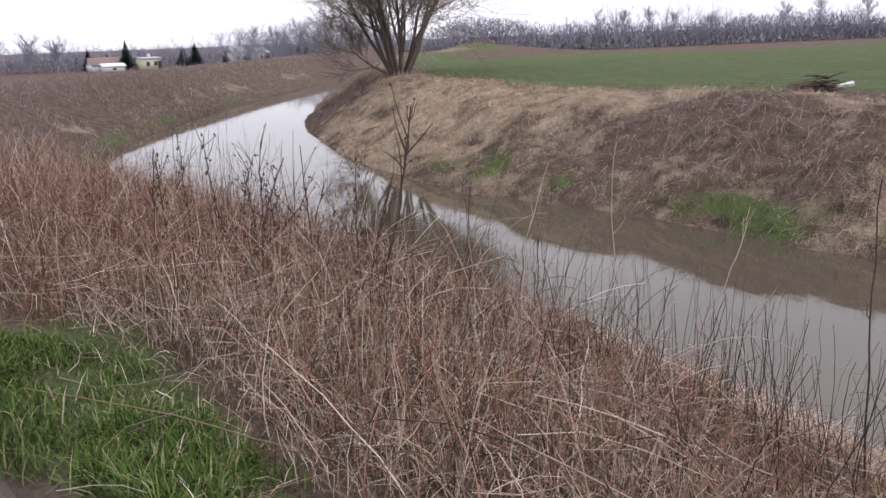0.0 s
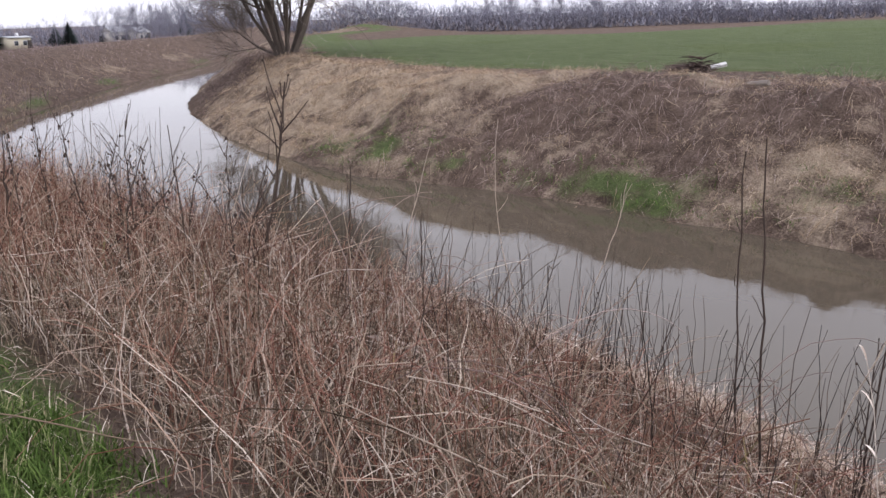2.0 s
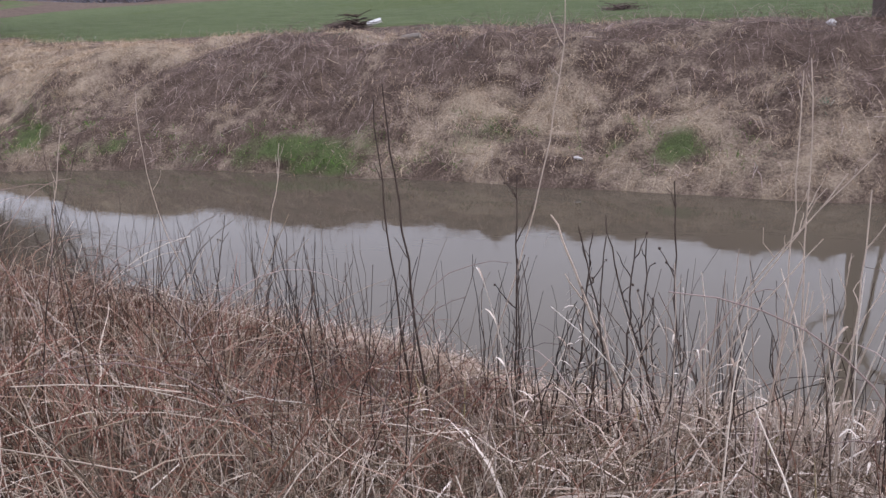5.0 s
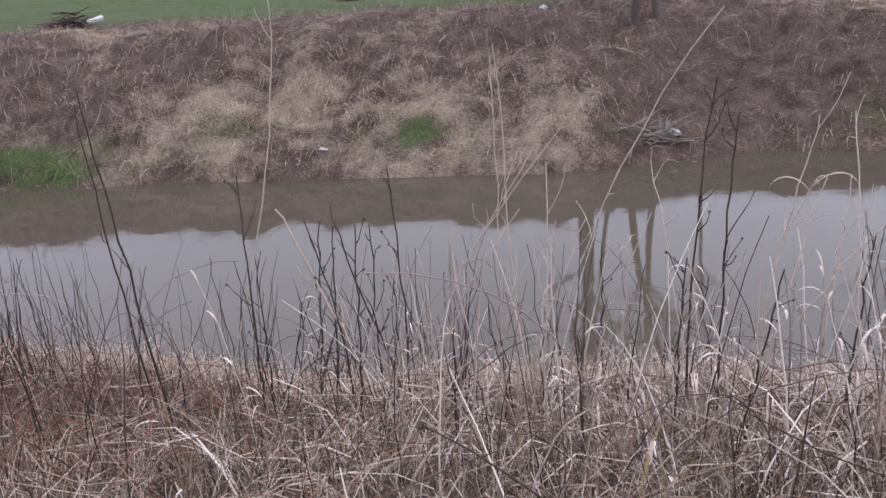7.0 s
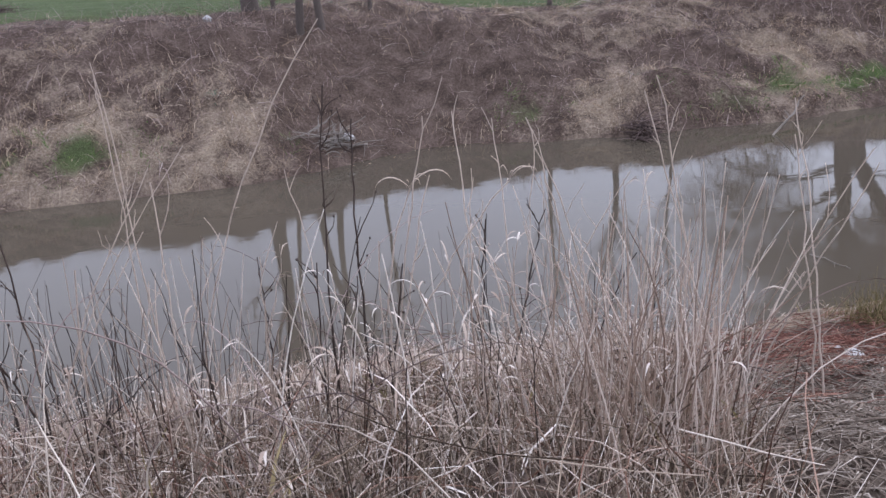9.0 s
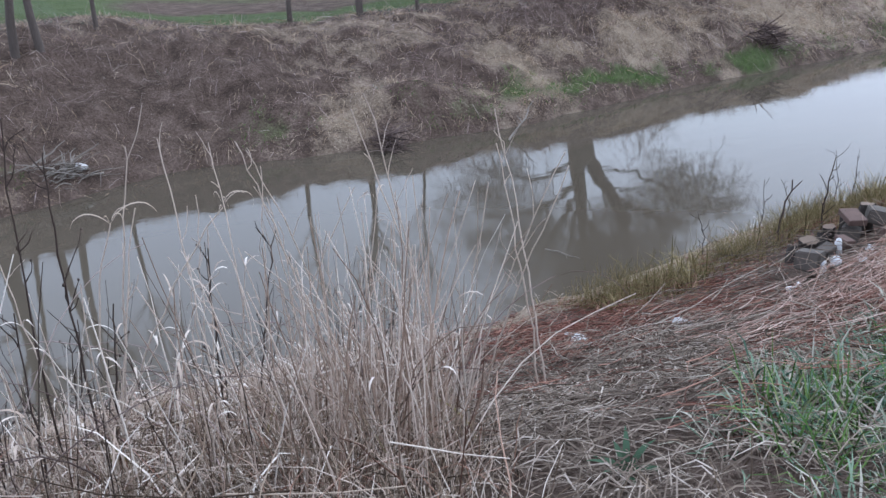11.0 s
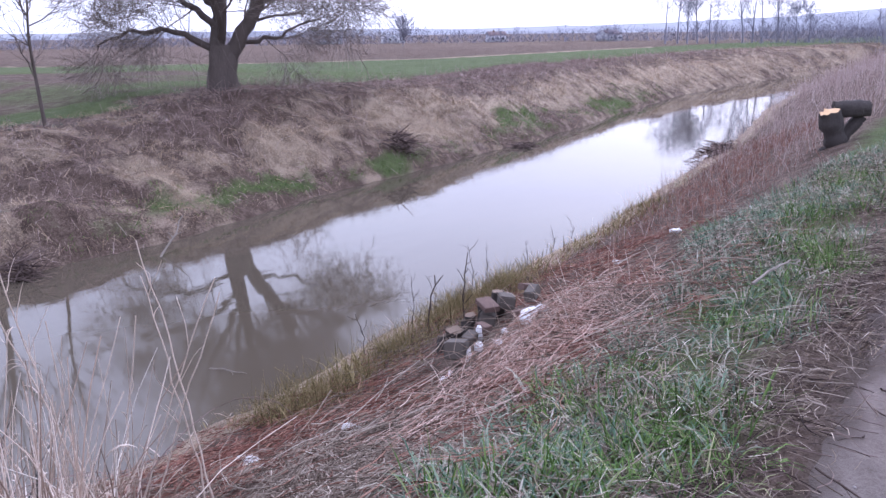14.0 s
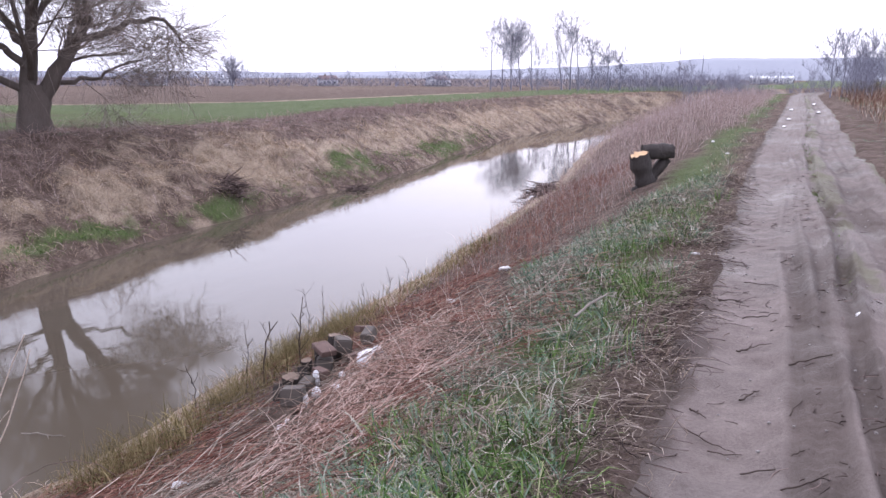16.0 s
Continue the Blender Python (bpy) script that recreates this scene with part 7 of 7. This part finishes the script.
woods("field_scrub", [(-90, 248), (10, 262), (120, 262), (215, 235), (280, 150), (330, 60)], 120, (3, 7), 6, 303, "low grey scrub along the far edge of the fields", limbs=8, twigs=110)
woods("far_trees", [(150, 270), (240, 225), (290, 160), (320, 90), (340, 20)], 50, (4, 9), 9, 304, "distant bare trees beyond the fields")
woods("bend_scrub", [(96, 25), (100, 12), (108, 3), (120, -6)], 60, (2, 4), 4, 305, "grey scrub by the river's next bend")
woods("track_scrub", [(66, -0.9), (74, -0.7), (84, -0.9), (98, -2.5)], 14, (2.5, 4.5), 0.7, 306, "bare scrub beside the track downstream")


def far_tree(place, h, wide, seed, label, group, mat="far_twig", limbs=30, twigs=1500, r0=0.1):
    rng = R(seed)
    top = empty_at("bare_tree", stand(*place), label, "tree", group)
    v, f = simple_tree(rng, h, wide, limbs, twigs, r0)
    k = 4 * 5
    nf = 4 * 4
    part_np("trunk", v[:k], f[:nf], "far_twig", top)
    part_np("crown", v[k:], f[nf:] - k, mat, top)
    return top


far_tree((103.9, 18.6), 7.0, 0.8, 330, "dark dying tree with short stubs by the river", "", "twig", limbs=12, twigs=40, r0=0.12)
far_tree((104.3, 16.3), 8.6, 2.0, 332, "half-dead bare tree with a broken crown", "", limbs=6, twigs=12, r0=0.11)
for i, (px, py, hh) in enumerate([(71, 1.3, 5.3), (75, 0.6, 5.8), (78, -0.4, 5.2), (82, -1.6, 6.2), (86, -2.6, 6.4)]):
    far_tree((px, py), hh, 2.2, 333 + i, "bare tree in the scrub beside the track", "trees beside the track", limbs=26, twigs=400, r0=0.08)
far_tree((205, 172), 9.0, 5.0, 331, "round-crowned bare tree beyond the fields", "", limbs=46, twigs=1100, r0=0.25)
for i, (px, py, hh) in enumerate([(-200, 29, 8.0), (-203, 22, 7.0), (-200, 34, 6.0)]):
    far_tree((px, py), hh, 3.6, 340 + i, "broad bare tree by the village", "village trees", limbs=34, twigs=500, r0=0.25)
for i, (px, py, hh) in enumerate([(-187, 75, 9.2), (-186, 79, 8.6)]):
    far_tree((px, py), hh, 2.4, 345 + i, "pale bare birch by the village", "village birches", limbs=30, twigs=500, r0=0.16)
for i, (px, py, hh) in enumerate([(-160, 158, 12), (-155, 163, 11.5), (-150, 167, 12), (-146, 171, 10), (-138, 176, 8.5), (-124, 186, 12), (-117, 190, 13), (-108, 194, 12.5)]):
    far_tree((px * 1.15, py * 1.15), hh, 3.2, 350 + i, "tall bare tree at the far edge of the field", "trees behind the field", limbs=30, twigs=1200, r0=0.14)


SLENDER = {"wob": [0.05, 0.12, 0.16, 0.2], "rise": [0.12, 0.09, 0.05, 0.0], "taper": [0.2, 0.25, 0.4, 0.6], "kids": [18, 9, 6], "least": [0.02, 0.013, 0.009, 0.0065], "from": [0.16, 0.15, 0.1],
           "angle": [(28, 58), (20, 55), (20, 60)], "thin": [0.3, 0.4, 0.6], "short": [0.5, 0.7, 0.75]}


def slender_tree(place, h, seed):
    rng = R(seed)
    top = empty_at("bare_tree", stand(*place), "tall slender bare tree by the river downstream", "tree", "slender trees downstream")
    out = {}
    grow(rng, (0, 0, 0), (rng.normal(0, 0.05), rng.normal(0, 0.05), 1.0), h, 0.1, 0, SLENDER, out)
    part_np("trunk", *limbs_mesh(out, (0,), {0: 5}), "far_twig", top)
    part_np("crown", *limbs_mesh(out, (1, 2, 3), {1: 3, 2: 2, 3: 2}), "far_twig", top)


for i, (px, py, hh) in enumerate([(97.5, 40.5, 6.9), (98.1, 39.2, 7.1), (98.4, 38.1, 7.3), (98.8, 37.0, 6.9), (99.2, 35.6, 7.2), (100.4, 32.2, 7.6), (100.7, 31.2, 8.2), (101.2, 30.3, 8.0), (101.5, 28.7, 5.6), (102.1, 26.7, 4.6), (102.6, 25.4, 4.2)]):
    slender_tree((px, py), hh, 320 + i)


def conifer(place, h, r, seed):
    rng = R(seed)
    top = empty_at("conifer", stand(*place), "dark green pointed conifer by the village", "tree", "conifers")
    part_np("trunk", *tubes(np.array([[(0, 0, 0), (0, 0, h * 0.5), (0, 0, h)]]), np.array([[0.14, 0.08, 0.02]]), 6), "bark", top)
    n = 900
    s = rng.random(n) ** 0.7
    a = rng.uniform(0, 6.28, n)
    b = np.stack([0 * s, 0 * s, h * (0.06 + 0.92 * s)], -1)
    p = arcs(b, r * (1.03 - s) * rng.uniform(0.7, 1.1, n), a, rng.uniform(1.2, 1.6, n), rng.uniform(-0.2, 0.4, n), 4, rng, 0.1)
    w = 0.16 * (1.1 - s)[:, None] * np.array([0.5, 1, 0.8, 0.1])[None]
    part_np("crown", *ribbons(p, w, np.stack([-np.sin(a), np.cos(a), 0.4 + 0 * a], -1)), "conifer", top)
    return top


for i, (px, py, hh, r) in enumerate([(-195, 47.8, 6.8, 2.2), (-191, 62, 5.6, 2.4), (-192, 59.5, 5.0, 2.2), (-183, 85, 6.0, 2.0), (-189, 69, 4.5, 1.9), (-201, 41, 5, 2.0)]):
    conifer((px, py), hh, r, 360 + i)

MAT["wall_cream"] = surface("cream_render", (0.42, 0.39, 0.3), (0.54, 0.5, 0.4), 1.5, 12, 0.9, 0.1)
MAT["wall_white"] = surface("white_render", (0.48, 0.48, 0.5), (0.62, 0.62, 0.63), 1.5, 12, 0.9, 0.1)
MAT["wall_ruin"] = surface("grey_ruin_wall", (0.3, 0.28, 0.26), (0.5, 0.47, 0.43), 1.0, 9, 0.95, 0.3)
MAT["roof_red"] = surface("dull_red_tiles", (0.17, 0.12, 0.115), (0.25, 0.175, 0.165), 2, 14, 0.9, 0.3)
MAT["roof_grey"] = surface("grey_sheet_roof", (0.32, 0.33, 0.35), (0.45, 0.46, 0.48), 1, 10, 0.6, 0.1)
MAT["roof_white"] = surface("white_sheet_roof", (0.7, 0.71, 0.74), (0.84, 0.85, 0.87), 1, 10, 0.5, 0.1)
MAT["dark_glass"] = surface("dark_window_glass", (0.03, 0.035, 0.04), (0.06, 0.065, 0.075), 2, 10, 0.15, 0.0, 0.5)


def box_part(name, c, s, mat, parent, label=""):
    x, y, z = (np.array([-0.5, 0.5]) * q for q in s)
    v = np.array([(a, b, d) for a in x for b in y for d in z]) + np.array(c)
    f = np.array([(0, 1, 3, 2), (4, 6, 7, 5), (0, 4, 5, 1), (2, 3, 7, 6), (0, 2, 6, 4), (1, 5, 7, 3)])
    return part_np(name, v, f, mat, parent, label, False)


def house(place, size, roof_h, wall, roof, label, turn, windows=3, chimney=True, over=0.3, door=True, flat=False):
    """A far house: thick walls as one body, pitched roof with eaves, windows with frames, a door, a chimney."""
    lx, ly, h = size
    top = empty_at("house", (0, 0, 0), label, "house", "village houses")
    top.matrix_world = pose(place[0], place[1], float(ground_z(*place)) - 0.1, 0, 0, turn)
    body = box_part("wall", (0, 0, h / 2), (lx, ly, h), wall, top)
    a, b = lx / 2 + over, ly / 2 + over
    t = 0.14
    ridge = h + (0.15 if flat else roof_h)
    v, f = [], []
    for sgn in (-1, 1):
        o = len(v)
        v += [(-a, sgn * b, h - 0.1), (a, sgn * b, h - 0.1), (a, 0, ridge), (-a, 0, ridge), (-a, sgn * b, h - 0.1 + t), (a, sgn * b, h - 0.1 + t), (a, 0, ridge + t), (-a, 0, ridge + t)]
        f += [tuple(o + q for q in w) for w in ((0, 1, 2, 3), (4, 7, 6, 5), (0, 4, 5, 1), (1, 5, 6, 2), (0, 3, 7, 4))]
    rf = part_np("roof", np.array(v), np.array(f), roof, top, smooth=False)
    for s in (-1, 1):
        gv = [(q, y, z) for q in (s * lx / 2, s * (lx / 2 - 0.2)) for y, z in ((-ly / 2, h - 0.002), (ly / 2, h - 0.002), (0, ridge - 0.03))]
        part_np("gable", np.array(gv), np.array([(0, 1, 2), (3, 5, 4), (0, 3, 4), (0, 4, 1), (1, 4, 5), (1, 5, 2), (2, 5, 3), (2, 3, 0)]), wall, top, smooth=False)
    for i in range(windows):
        wx = -lx / 2 + lx * (i + 0.7) / (windows + 0.4)
        for sgn in (-1, 1):
            w = box_part("window", (wx, sgn * (ly / 2 + 0.01), h * 0.55), (0.95, 0.06, min(1.1, h * 0.4)), "wall_white", top, "white window frame")
            box_part("pane", (wx, sgn * (ly / 2 + 0.045), h * 0.55), (0.8, 0.02, min(0.95, h * 0.34)), "dark_glass", w)
    if door:
        box_part("door", (lx * 0.42, -ly / 2 - 0.02, min(1.0, h * 0.45)), (0.9, 0.06, min(2.0, h * 0.9)), "dark_bark", top)
    if chimney:
        box_part("chimney", (lx * 0.15, 0.2, ridge + 0.35), (0.5, 0.5, 0.9), "brick" if roof == "roof_red" else "wall_white", rf)
    return top


house((-198, 43.5), (6.5, 5.5, 1.5), 1.5, "wall_white", "roof_red", "low house with a dull red roof in the village", 95, 2)
house((-193, 44.0), (4.6, 2.8, 1.2), 0.5, "wall_white", "roof_white", "low shed with a white sheet roof in the village", 98, 1, False, door=False)
house((-194, 51.8), (4.4, 5, 2.6), 0.5, "wall_cream", "roof_grey", "cream house with a flat grey roof and chimney", 100, 2, flat=True)
house((-188, 70.5), (3.6, 4, 2.6), 1.2, "wall_ruin", "roof_grey", "pale grey abandoned house between bare trees", 105, 2, False)
house((-186, 75.0), (3.0, 4, 2.2), 1.0, "wall_ruin", "roof_grey", "pale grey abandoned barn between bare trees", 110, 2, False)
house((-243, 174), (6, 6, 4.2), 1.6, "wall_white", "roof_grey", "white two-storey house beyond the field", 128, 2)
house((540, 42), (24, 9, 3.4), 1.2, "wall_white", "roof_white", "long white hall far beyond the track", 88, 6, False)
for i, (px, py) in enumerate([(285, 190), (262, 225), (305, 150), (240, 240)]):
    house((px, py), (7 + i, 6, 2.6), 1.5, "wall_white", "roof_grey" if i % 2 else "roof_red", "small far house beyond the fields", 140 + 15 * i, 3)

# low wooded hills on the horizon
hx = np.linspace(-0.15, 1.25, 90)
a = hx * 1.0 + 0.55
rad = 900.0
crest = np.interp(hx, [0.4, 0.56, 0.64, 0.75, 0.87, 1.25], [5.5, 7.0, 9.5, 13.0, 23.0, 24.0]) + 1.2 * fbm(hx * 40, hx * 0, 4, 91) + 1.2 * np.abs(fbm(hx * 300, hx * 0, 3, 92))
low = np.stack([rad * np.sin(a), rad * np.cos(a), 0 * a - 5], -1)
mid_r = np.stack([(rad + 40) * np.sin(a), (rad + 40) * np.cos(a), crest * 0.8], -1)
top_r = np.stack([(rad + 120) * np.sin(a), (rad + 120) * np.cos(a), crest], -1)
back = np.stack([(rad + 400) * np.sin(a), (rad + 400) * np.cos(a), 0 * a - 5], -1)
v = np.stack([low, mid_r, top_r, back], 1).reshape(-1, 3)
i = np.arange(len(a) - 1)[:, None] * 4 + np.arange(3)[None]
f = np.stack([i, i + 4, i + 5, i + 1], -1).reshape(-1, 4)
# pale blue-grey stands for the haze in front of the hills
MAT["hazed_hill"] = surface("hazed_wooded_hill", (0.24, 0.25, 0.285), (0.33, 0.34, 0.375), 0.02, 0.2, 0.95, 0.3)
tagged(obj_np("backdrop", v, f, MAT["hazed_hill"]), "low grey wooded hills on the horizon", "hills", kind="structure")
